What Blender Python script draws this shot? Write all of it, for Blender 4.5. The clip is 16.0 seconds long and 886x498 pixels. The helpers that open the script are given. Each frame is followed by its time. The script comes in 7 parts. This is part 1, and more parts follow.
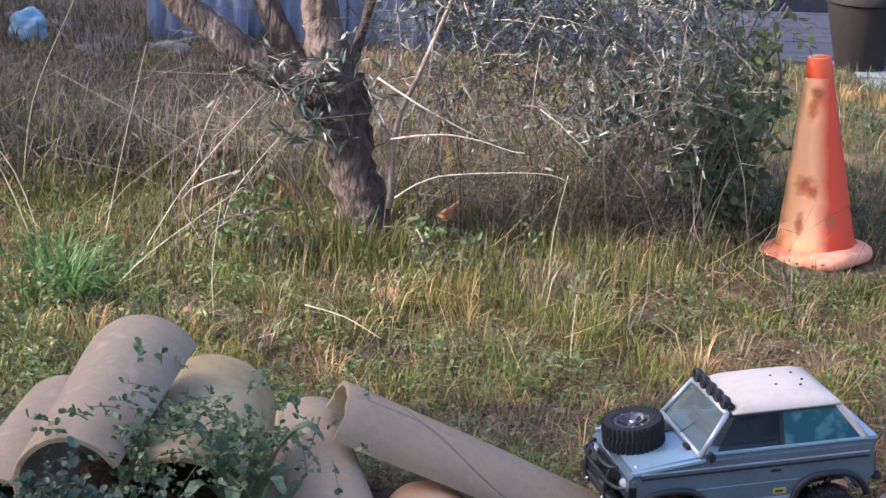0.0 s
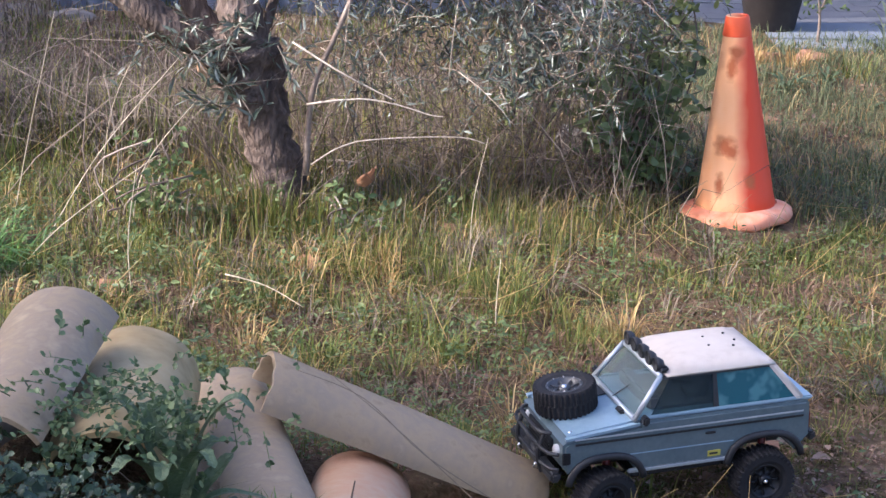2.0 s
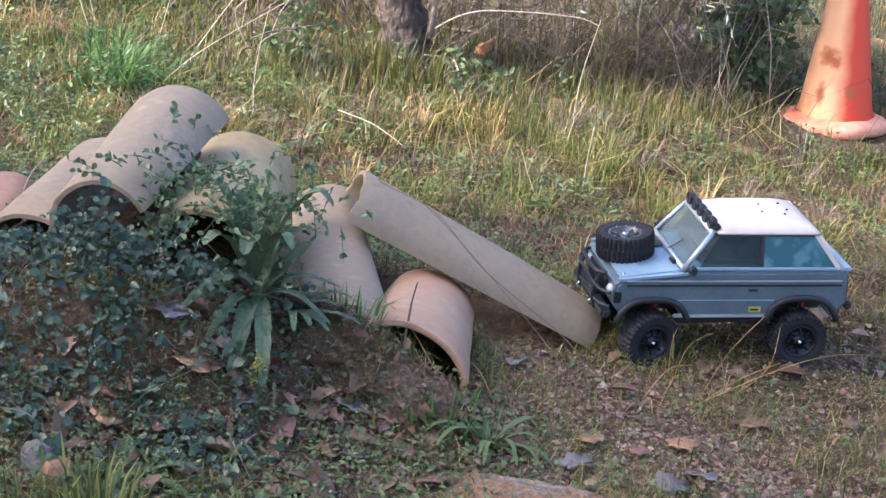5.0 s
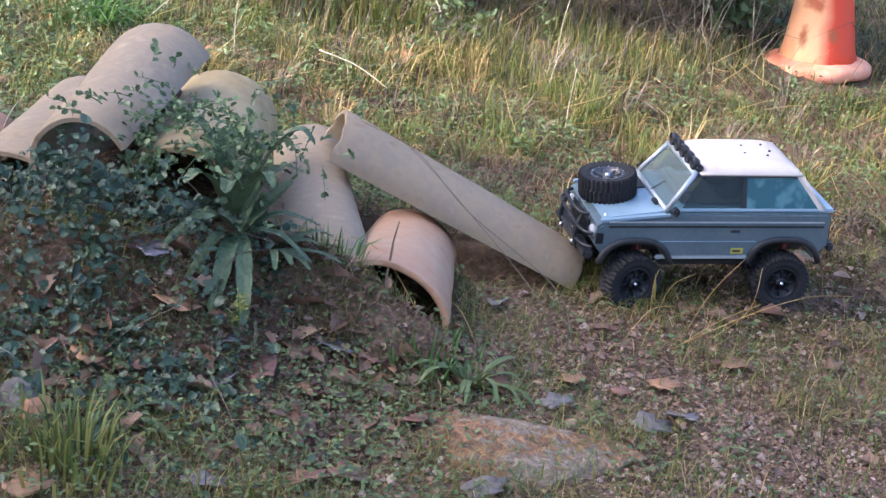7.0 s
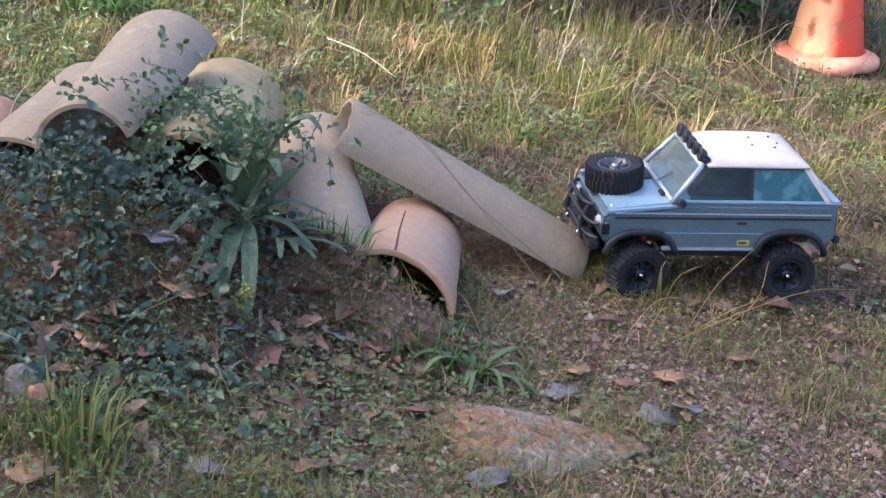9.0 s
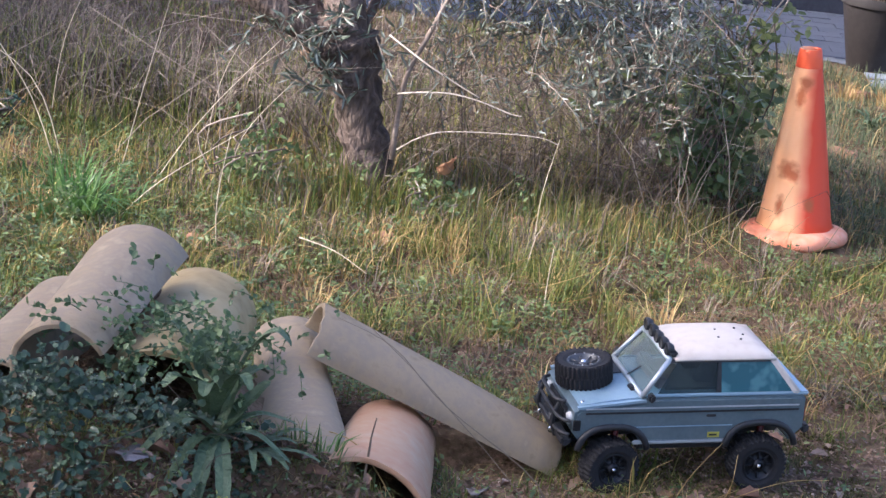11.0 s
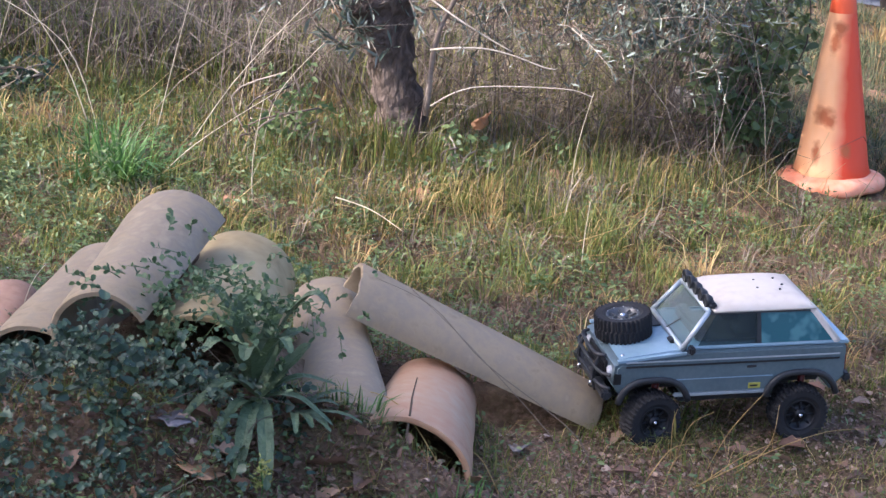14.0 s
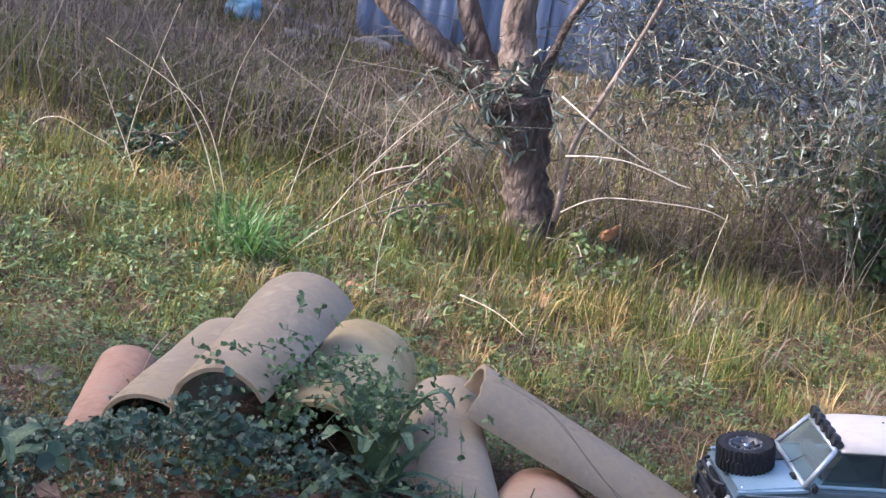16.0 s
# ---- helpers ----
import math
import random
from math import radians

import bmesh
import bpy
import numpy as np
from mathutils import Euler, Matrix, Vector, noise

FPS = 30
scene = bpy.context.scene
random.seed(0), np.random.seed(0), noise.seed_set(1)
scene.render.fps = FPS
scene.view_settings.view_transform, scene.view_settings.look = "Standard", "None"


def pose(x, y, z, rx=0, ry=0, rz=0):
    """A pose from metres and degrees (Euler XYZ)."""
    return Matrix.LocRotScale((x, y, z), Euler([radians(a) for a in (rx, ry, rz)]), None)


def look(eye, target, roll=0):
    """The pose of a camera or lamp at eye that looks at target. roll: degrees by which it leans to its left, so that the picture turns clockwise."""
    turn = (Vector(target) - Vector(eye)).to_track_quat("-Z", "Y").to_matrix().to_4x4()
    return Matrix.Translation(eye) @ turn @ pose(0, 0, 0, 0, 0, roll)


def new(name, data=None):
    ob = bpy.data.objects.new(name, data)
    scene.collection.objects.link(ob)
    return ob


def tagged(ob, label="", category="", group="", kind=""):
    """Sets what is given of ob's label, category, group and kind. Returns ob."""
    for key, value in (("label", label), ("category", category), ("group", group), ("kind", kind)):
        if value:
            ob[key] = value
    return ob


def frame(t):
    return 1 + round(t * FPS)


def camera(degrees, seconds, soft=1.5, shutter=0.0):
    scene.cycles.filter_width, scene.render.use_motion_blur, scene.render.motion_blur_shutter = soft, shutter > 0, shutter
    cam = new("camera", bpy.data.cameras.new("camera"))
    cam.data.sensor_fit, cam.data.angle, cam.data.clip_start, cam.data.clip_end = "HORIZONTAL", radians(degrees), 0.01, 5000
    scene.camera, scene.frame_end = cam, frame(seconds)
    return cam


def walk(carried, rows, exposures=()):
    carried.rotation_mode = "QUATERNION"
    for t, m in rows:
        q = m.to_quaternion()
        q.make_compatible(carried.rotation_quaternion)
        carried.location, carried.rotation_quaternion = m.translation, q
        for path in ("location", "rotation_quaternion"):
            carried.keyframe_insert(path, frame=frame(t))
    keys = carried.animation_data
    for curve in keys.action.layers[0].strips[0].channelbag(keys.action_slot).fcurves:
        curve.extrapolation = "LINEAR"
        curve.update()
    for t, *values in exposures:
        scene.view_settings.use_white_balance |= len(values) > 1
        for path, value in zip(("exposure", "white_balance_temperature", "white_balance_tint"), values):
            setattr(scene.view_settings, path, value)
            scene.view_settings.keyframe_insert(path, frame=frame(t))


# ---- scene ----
cam = camera(24.0, 16.0, soft=1.45)
PATH = [
    (0, (0.023, -0.019, 1.248), (-0.009, 1.905, 0.703), 1.7),
    (0.5, (0.015, 0.013, 1.227), (0.114, 1.936, 0.688), 1.3),
    (1, (0.003, 0.016, 1.229), (0.188, 1.933, 0.691), 1.0),
    (1.5, (-0.006, 0.039, 1.225), (0.118, 1.959, 0.676), 1.1),
    (2, (-0.011, 0.039, 1.224), (0.051, 1.954, 0.653), 1.5),
    (2.5, (-0.006, 0.034, 1.193), (0.059, 1.922, 0.535), 1.9),
    (3, (0.038, -0.085, 1.178), (0.089, 1.786, 0.473), 4.1),
    (3.5, (0.116, -0.244, 1.208), (0.089, 1.648, 0.561), 8.7),
    (3.7, (0.121, -0.268, 1.202), (0.081, 1.63, 0.572), 7.5),
    (5.8, (0.1, -0.28, 1.186), (0.005, 1.599, 0.509), 6.9),
    (6, (0.102, -0.28, 1.181), (0.003, 1.596, 0.496), 6.9),
    (6.5, (0.105, -0.28, 1.18), (0.029, 1.595, 0.487), 7.1),
    (7, (0.107, -0.274, 1.181), (0.053, 1.601, 0.486), 7.2),
    (7.5, (0.105, -0.273, 1.185), (0.055, 1.599, 0.483), 7.3),
    (8, (0.103, -0.271, 1.177), (0.055, 1.6, 0.472), 7.6),
    (8.2, (0.104, -0.269, 1.175), (0.055, 1.6, 0.467), 7.7),
    (10.3, (0.118, -0.272, 1.251), (0.045, 1.615, 0.592), 7.4),
    (10.5, (0.122, -0.277, 1.265), (0.059, 1.629, 0.661), 7.3),
    (11, (0.126, -0.288, 1.266), (0.06, 1.63, 0.701), 5.9),
    (11.5, (0.116, -0.28, 1.279), (-0.025, 1.639, 0.732), 4.3),
    (12, (0.123, -0.281, 1.278), (-0.022, 1.629, 0.706), 3.7),
    (12.5, (0.121, -0.282, 1.277), (-0.02, 1.626, 0.695), 3.4),
    (13, (0.124, -0.29, 1.277), (0.002, 1.621, 0.699), 3.7),
    (13.5, (0.125, -0.29, 1.275), (0.019, 1.614, 0.671), 3.9),
    (14, (0.126, -0.285, 1.277), (0.029, 1.616, 0.664), 4.2),
    (14.5, (0.122, -0.282, 1.274), (0.027, 1.617, 0.654), 4.4),
    (15, (0.123, -0.277, 1.286), (0.02, 1.622, 0.666), 5.6),
    (15.5, (0.119, -0.26, 1.274), (-0.054, 1.646, 0.692), 7.5),
    (16, (0.067, -0.24, 1.26), (-0.133, 1.678, 0.728), 9.1),
]
walk(cam, [(t, look(eye, target, roll)) for t, eye, target, roll in PATH], [(0.0, 1.82, 5800, 20), (3.0, 1.99, 5750, 19), (3.7, 2.15, 5740, 19), (6.0, 2.23, 5680, 17), (8.2, 2.23, 5680, 17), (10.3, 2.08, 5690, 18), (11.0, 1.94, 5690, 18), (16.0, 1.97, 5640, 18)])

# ---------------------------------------------------------------- light
SUN_EL, SUN_AZ = radians(33), radians(255)  # azimuth: from +y, clockwise
world = bpy.data.worlds.new("sky")
world.use_nodes = True
scene.world = world
wn = world.node_tree
sky = wn.nodes.new("ShaderNodeTexSky")
sky.sky_type, sky.sun_disc = "NISHITA", False
sky.sun_elevation, sky.sun_rotation = SUN_EL, SUN_AZ
sky.dust_density, sky.air_density = 5.0, 0.8
wn.links.new(sky.outputs[0], wn.nodes["Background"].inputs[0])
wn.nodes["Background"].inputs[1].default_value = 0.15

sun_way = Vector((math.sin(SUN_AZ) * math.cos(SUN_EL), math.cos(SUN_AZ) * math.cos(SUN_EL), math.sin(SUN_EL)))
sun = new("sun", bpy.data.lights.new("sun", "SUN"))
sun.data.energy, sun.data.angle, sun.data.color = 2.3, radians(1.5), (1.0, 0.90, 0.74)
sun.matrix_world = look(sun_way * 40, (0, 0, 0))

# ---------------------------------------------------------------- helpers
rng = np.random.default_rng(7)
CAR_AT, CAR_TURN, CAR_LEAN, CAR_NOSE, CAR_SIZE = (0.402, 2.86, 0.013), 195.1, -1.5, 2.6, 0.975
SLOPE = 0.05


def height(x, y):
    """The lie of the land: a slight fall to +x, the bank under the tiles, small humps."""
    x, y = np.asarray(x, float), np.asarray(y, float)
    z = SLOPE * (0.6 - np.clip(x, -3.0, 4.0))
    d = x + 0.45
    across = np.exp(-np.abs(np.where(d > 0, d / 0.29, d / 0.28)) ** 3)
    along = np.exp(-np.abs(np.where(y > 2.5, (y - 2.5) / 0.42, (y - 2.5) / 0.38)) ** 3)
    z = z + 0.125 * across * along
    z = z + 0.098 * np.exp(-(((x + 0.115) / 0.125) ** 2 + ((y - 2.395) / 0.055) ** 2))
    z = z + 0.060 * np.exp(-(((x + 0.43) / 0.20) ** 4 + ((y - 2.235) / 0.06) ** 2))
    z = z + 0.050 * np.exp(-(((x + 0.25) / 0.07) ** 2 + ((y - 2.33) / 0.06) ** 2))
    z = z + 0.030 * np.exp(-(((x + 0.43) / 0.21) ** 4 + ((y - 2.58) / 0.16) ** 4))
    z = z + 0.022 * np.exp(-(((x - 0.01) / 0.06) ** 2 + ((y - 2.385) / 0.035) ** 2))
    # unseen humps of earth inside the tiles, added to block light behind their mouths
    z = z + 0.10 * np.exp(-(((x + 0.425) / 0.045) ** 4 + ((y - 2.67) / 0.06) ** 4)) + 0.055 * np.exp(-(((x + 0.338) / 0.05) ** 4 + ((y - 2.69) / 0.06) ** 4))
    z = z + 0.055 * np.exp(-(((x + 0.033) / 0.04) ** 4 + ((y - 2.70) / 0.05) ** 4))
    z = z + 0.010 * np.exp(-(((x - 0.525) / 0.08) ** 2 + ((y - 2.89) / 0.13) ** 2))
    z = z - 0.035 * np.exp(-(((x - 0.075) / 0.075) ** 4 + ((y - 2.80) / 0.05) ** 4))
    near = np.exp(-((x / 6) ** 2 + ((y - 4) / 6) ** 2))
    z = z + near * (0.008 * np.sin(7.1 * x + 1.3 * y) * np.sin(5.3 * y - 2.0 * x) + 0.005 * np.sin(17 * x + 4 * y) * np.sin(15 * y + 3 * x))
    return z


def h1(x, y):
    return float(height(x, y))


def link_mesh(name, verts, faces, material, smooth=False):
    me = bpy.data.meshes.new(name)
    me.from_pydata(verts, [], faces)
    me.update()
    if smooth:
        me.shade_smooth()
    me.materials.append(material)
    return me


def part(name, bm, material, parent, label="", smooth=True, m=None):
    """Links a bmesh (or verts and faces) as one mesh object under a thing or a part."""
    if isinstance(bm, tuple):
        me = link_mesh(name, [tuple(v) for v in bm[0]], bm[1], material, smooth)
    else:
        me = bpy.data.meshes.new(name)
        bm.to_mesh(me)
        bm.free()
        me.materials.append(material)
        if smooth:
            me.shade_smooth()
            me.set_sharp_from_angle(angle=radians(38))
    ob = new(name, me)
    if parent:
        ob.parent = parent
    if m is not None:
        ob.matrix_basis = m
    if label:
        tagged(ob, label)
    return ob


def thing(name, m, label, category, group="", kind=""):
    ob = new(name)
    ob.empty_display_size = 0.05
    ob.matrix_basis = m
    return tagged(ob, label, category, group, kind)


def box(sx, sy, sz, at=(0, 0, 0), bevel=0.0, m=None, bm=None):
    bm = bm or bmesh.new()
    made = bmesh.ops.create_cube(bm, size=1.0, matrix=(m or Matrix.Translation(at)) @ Matrix.Diagonal((sx, sy, sz, 1)))
    if bevel:
        es = list({e for v in made["verts"] for e in v.link_edges})
        bmesh.ops.bevel(bm, geom=es, offset=bevel, segments=2, affect="EDGES")
    return bm


def lathe(profile, seg=24, axis="z", cap=False):
    """A ring surface from (radius, height) pairs."""
    v, f = [], []
    n = len(profile)
    for i in range(seg):
        a = 2 * math.pi * i / seg
        for r, z in profile:
            p = (r * math.cos(a), r * math.sin(a), z)
            v.append(p if axis == "z" else (p[0], p[2], p[1]))
    for i in range(seg):
        j = (i + 1) % seg
        for k in range(n - 1):
            q = (i * n + k, j * n + k, j * n + k + 1, i * n + k + 1)
            f.append(q if axis == "z" else q[::-1])
    if cap:
        f.append(tuple(i * n + n - 1 for i in range(seg)))
    return v, f


def tube(points, radii, seg=8, close=True, wob=0.0):
    """A tapered tube through the points."""
    pts = [Vector(p) for p in points]
    n = len(pts)
    radii = [radii] * n if isinstance(radii, (int, float)) else list(radii)
    v, f = [], []
    side = Vector((0.31, 0.95, 0.07))
    for i, p in enumerate(pts):
        d = (pts[min(i + 1, n - 1)] - pts[max(i - 1, 0)]).normalized()
        a = d.cross(side)
        if a.length < 0.05:
            a = d.cross(Vector((1, 0, 0)))
        a.normalize()
        b = d.cross(a)
        for k in range(seg):
            w = 2 * math.pi * k / seg
            r = radii[i] * (1 + (wob * noise.noise(p * 22 + Vector((math.cos(w), math.sin(w), i * 0.3)) * 1.3) if wob else 0))
            v.append(tuple(p + a * r * math.cos(w) + b * r * math.sin(w)))
    for i in range(n - 1):
        for k in range(seg):
            l = (k + 1) % seg
            f.append((i * seg + k, i * seg + l, (i + 1) * seg + l, (i + 1) * seg + k))
    if close:
        f.append(tuple(range(seg))[::-1])
        f.append(tuple((n - 1) * seg + k for k in range(seg)))
    return v, f


def join(*pieces):
    v, f = [], []
    for pv, pf in pieces:
        o = len(v)
        v += list(pv)
        f += [tuple(o + i for i in q) for q in pf]
    return v, f


def moved(piece, m):
    return [tuple(m @ Vector(p)) for p in piece[0]], piece[1]


def spline(points, n=6):
    """Points along a smooth line through the given ones."""
    p = [Vector(q) for q in points]
    out = []
    for i in range(len(p) - 1):
        a, b, c, d = p[max(i - 1, 0)], p[i], p[i + 1], p[min(i + 2, len(p) - 1)]
        for k in range(n):
            t = k / n
            out.append(0.5 * (2 * b + (c - a) * t + (2 * a - 5 * b + 4 * c - d) * t * t + (3 * b - a - 3 * c + d) * t ** 3))
    return out + [p[-1]]


def prism(outline, y0, y1):
    """An outline in x and z pulled from y0 to y1."""
    bm = bmesh.new()
    a = [bm.verts.new((x, y0, z)) for x, z in outline]
    b = [bm.verts.new((x, y1, z)) for x, z in outline]
    n = len(outline)
    bm.faces.new(a)
    bm.faces.new(b[::-1])
    for i in range(n):
        bm.faces.new((a[(i + 1) % n], a[i], b[i], b[(i + 1) % n]))
    bmesh.ops.recalc_face_normals(bm, faces=bm.faces)
    return bm


# ---------------------------------------------------------------- materials
def material(name, stops, rough=0.6, metal=0.0, scale=8.0, fine=0.0, bump=0.0, island=0.0, through_light=0.0, spec=0.4, coat=0.0, obj_rand=False, stretch=None, detail=5.0):
    """A node material: a ramp of colours over two noises, grain as bump, and a change from piece to piece."""
    m = bpy.data.materials.new(name)
    m.use_nodes = True
    nt = m.node_tree
    N, L = nt.nodes.new, nt.links.new
    bsdf = nt.nodes["Principled BSDF"]
    geo = N("ShaderNodeTexCoord")
    vec = geo.outputs["Object"]
    if stretch:
        mp = N("ShaderNodeMapping")
        mp.inputs["Scale"].default_value = stretch
        L(vec, mp.inputs[0])
        vec = mp.outputs[0]
    n1 = N("ShaderNodeTexNoise")
    n1.inputs["Scale"].default_value, n1.inputs["Detail"].default_value = scale, detail
    L(vec, n1.inputs["Vector"])
    value = n1.outputs[0]
    if fine:
        n2 = N("ShaderNodeTexNoise")
        n2.inputs["Scale"].default_value, n2.inputs["Detail"].default_value = fine, 4
        L(vec, n2.inputs["Vector"])
        mx = N("ShaderNodeMix")
        mx.inputs[0].default_value = 0.45
        L(value, mx.inputs[2])
        L(n2.outputs[0], mx.inputs[3])
        value = mx.outputs[0]
    if island or obj_rand:
        if obj_rand:
            r = N("ShaderNodeObjectInfo").outputs["Random"]
        else:
            r = N("ShaderNodeNewGeometry").outputs["Random Per Island"]
        mx = N("ShaderNodeMix")
        mx.inputs[0].default_value = island or 0.5
        L(value, mx.inputs[2])
        L(r, mx.inputs[3])
        value = mx.outputs[0]
    ramp = N("ShaderNodeValToRGB")
    els = ramp.color_ramp.elements
    while len(els) < len(stops):
        els.new(0.5)
    for e, (p, c) in zip(els, stops):
        e.position, e.color = p, (*c, 1)
    L(value, ramp.inputs[0])
    L(ramp.outputs[0], bsdf.inputs["Base Color"])
    bsdf.inputs["Roughness"].default_value = rough
    bsdf.inputs["Metallic"].default_value = metal
    bsdf.inputs["Specular IOR Level"].default_value = spec
    bsdf.inputs["Coat Weight"].default_value = coat
    if bump:
        nb = N("ShaderNodeTexNoise")
        nb.inputs["Scale"].default_value, nb.inputs["Detail"].default_value = (fine or scale * 4), 6
        L(vec, nb.inputs["Vector"])
        bp = N("ShaderNodeBump")
        bp.inputs["Strength"].default_value, bp.inputs["Distance"].default_value = 0.8, bump
        L(nb.outputs[0], bp.inputs["Height"])
        L(bp.outputs[0], bsdf.inputs["Normal"])
    if through_light:
        tr = N("ShaderNodeBsdfTranslucent")
        L(ramp.outputs[0], tr.inputs[0])
        mix = N("ShaderNodeMixShader")
        mix.inputs[0].default_value = through_light
        L(bsdf.outputs[0], mix.inputs[1])
        L(tr.outputs[0], mix.inputs[2])
        L(mix.outputs[0], nt.nodes["Material Output"].inputs[0])
    return m


def glass(name, color, rough=0.05, alpha=0.75, reflected=None):
    """A tinted pane: part see-through, part glossy."""
    m = bpy.data.materials.new(name)
    m.use_nodes = True
    nt = m.node_tree
    b = nt.nodes["Principled BSDF"]
    b.inputs["Base Color"].default_value = (*color, 1)
    b.inputs["Roughness"].default_value = rough
    # paler patches in the base colour stand for reflections on the pane
    if reflected:
        tc, nz, ramp = nt.nodes.new("ShaderNodeTexCoord"), nt.nodes.new("ShaderNodeTexNoise"), nt.nodes.new("ShaderNodeValToRGB")
        nz.inputs["Scale"].default_value, nz.inputs["Detail"].default_value = 27, 2
        nt.links.new(tc.outputs["Object"], nz.inputs["Vector"])
        ramp.color_ramp.elements[0].position, ramp.color_ramp.elements[0].color = 0.50, (*color, 1)
        ramp.color_ramp.elements[1].position, ramp.color_ramp.elements[1].color = 0.60, (*reflected, 1)
        nt.links.new(nz.outputs[0], ramp.inputs[0])
        nt.links.new(ramp.outputs[0], b.inputs["Base Color"])
    t = nt.nodes.new("ShaderNodeBsdfTransparent")
    t.inputs[0].default_value = (0.75, 0.85, 0.85, 1)
    mix = nt.nodes.new("ShaderNodeMixShader")
    mix.inputs[0].default_value = alpha
    nt.links.new(t.outputs[0], mix.inputs[1])
    nt.links.new(b.outputs[0], mix.inputs[2])
    nt.links.new(mix.outputs[0], nt.nodes["Material Output"].inputs[0])
    return m


M_soil = material("soil", [(0.32, (0.05, 0.032, 0.022)), (0.42, (0.115, 0.072, 0.046)), (0.5, (0.125, 0.090, 0.050)), (0.58, (0.175, 0.115, 0.075)), (0.7, (0.26, 0.182, 0.124))], 0.95, scale=5.0, fine=85, bump=0.016, spec=0.15)
M_grass = material("green_grass", [(0.15, (0.045, 0.068, 0.018)), (0.42, (0.105, 0.145, 0.034)), (0.65, (0.215, 0.215, 0.056)), (0.9, (0.39, 0.33, 0.115))], 0.55, scale=1.6, island=0.55, through_light=0.4, spec=0.3)
M_bankgrass = material("grey_green_grass", [(0.15, (0.045, 0.060, 0.034)), (0.42, (0.095, 0.125, 0.065)), (0.65, (0.165, 0.19, 0.095)), (0.9, (0.32, 0.30, 0.15))], 0.55, scale=1.6, island=0.6, through_light=0.35, spec=0.3)
M_moss = material("moss", [(0.15, (0.035, 0.034, 0.012)), (0.45, (0.075, 0.072, 0.024)), (0.7, (0.125, 0.115, 0.038)), (0.95, (0.20, 0.17, 0.06))], 0.8, scale=4, island=0.5, through_light=0.2, spec=0.2)
M_dry = material("dry_grass", [(0.1, (0.15, 0.082, 0.034)), (0.4, (0.32, 0.205, 0.078)), (0.7, (0.46, 0.335, 0.14)), (0.95, (0.60, 0.50, 0.28))], 0.6, scale=2.0, island=0.6, through_light=0.3, spec=0.3)
M_weed = material("brown_weeds", [(0.1, (0.055, 0.043, 0.035)), (0.45, (0.138, 0.108, 0.083)), (0.75, (0.245, 0.20, 0.150)), (0.95, (0.39, 0.345, 0.27))], 0.7, scale=1.5, island=0.6, through_light=0.15, spec=0.2)
M_thicket = material("thicket_straw", [(0.1, (0.085, 0.060, 0.038)), (0.45, (0.20, 0.145, 0.085)), (0.75, (0.32, 0.25, 0.15)), (0.95, (0.46, 0.39, 0.27))], 0.65, scale=1.8, island=0.6, through_light=0.25, spec=0.25)
M_thatch = material("dead_thatch", [(0.1, (0.050, 0.030, 0.020)), (0.45, (0.125, 0.078, 0.048)), (0.75, (0.22, 0.145, 0.090)), (0.95, (0.36, 0.27, 0.175))], 0.7, scale=2.5, island=0.6, through_light=0.15, spec=0.25)
M_straw = material("pale_straw", [(0.2, (0.32, 0.26, 0.17)), (0.5, (0.48, 0.41, 0.29)), (0.85, (0.62, 0.55, 0.42))], 0.5, scale=30, island=0.3, spec=0.3)
M_ivy = material("ivy_leaf", [(0.12, (0.012, 0.024, 0.014)), (0.42, (0.028, 0.055, 0.030)), (0.68, (0.055, 0.092, 0.050)), (0.86, (0.105, 0.14, 0.075)), (0.94, (0.13, 0.075, 0.045))], 0.36, scale=70, fine=320, bump=0.0008, island=0.55, through_light=0.15, spec=0.4)
M_herb = material("herb_leaf", [(0.15, (0.06, 0.095, 0.04)), (0.5, (0.12, 0.175, 0.065)), (0.85, (0.21, 0.262, 0.105)), (0.98, (0.30, 0.33, 0.15))], 0.45, scale=3, island=0.6, through_light=0.35, spec=0.4)
M_dock = material("dock_leaf", [(0.3, (0.050, 0.085, 0.040)), (0.5, (0.100, 0.150, 0.076)), (0.7, (0.185, 0.235, 0.135))], 0.42, scale=26, fine=150, bump=0.004, island=0.25, through_light=0.3)
M_olive = material("olive_leaf", [(0.15, (0.04, 0.06, 0.038)), (0.45, (0.085, 0.11, 0.078)), (0.75, (0.16, 0.185, 0.15)), (0.95, (0.30, 0.33, 0.30))], 0.42, scale=3, island=0.75, through_light=0.12, spec=0.7)
M_shrub = material("shrub_leaf", [(0.15, (0.07, 0.10, 0.036)), (0.5, (0.145, 0.18, 0.064)), (0.85, (0.26, 0.29, 0.11)), (0.98, (0.40, 0.40, 0.19))], 0.4, scale=3, island=0.7, through_light=0.38, spec=0.5)
M_bark = material("olive_bark", [(0.25, (0.030, 0.022, 0.018)), (0.42, (0.080, 0.060, 0.050)), (0.56, (0.165, 0.125, 0.104)), (0.74, (0.31, 0.255, 0.215))], 0.9, scale=16, fine=70, bump=0.03, spec=0.2, stretch=(1, 1, 0.3))
M_cut = material("cut_wood", [(0.2, (0.26, 0.16, 0.09)), (0.6, (0.42, 0.28, 0.17)), (0.9, (0.52, 0.38, 0.26))], 0.8, scale=20, fine=80, bump=0.004)
M_twig = material("bare_twig", [(0.2, (0.068, 0.050, 0.040)), (0.55, (0.175, 0.128, 0.098)), (0.88, (0.36, 0.305, 0.245))], 0.75, scale=6, island=0.7)
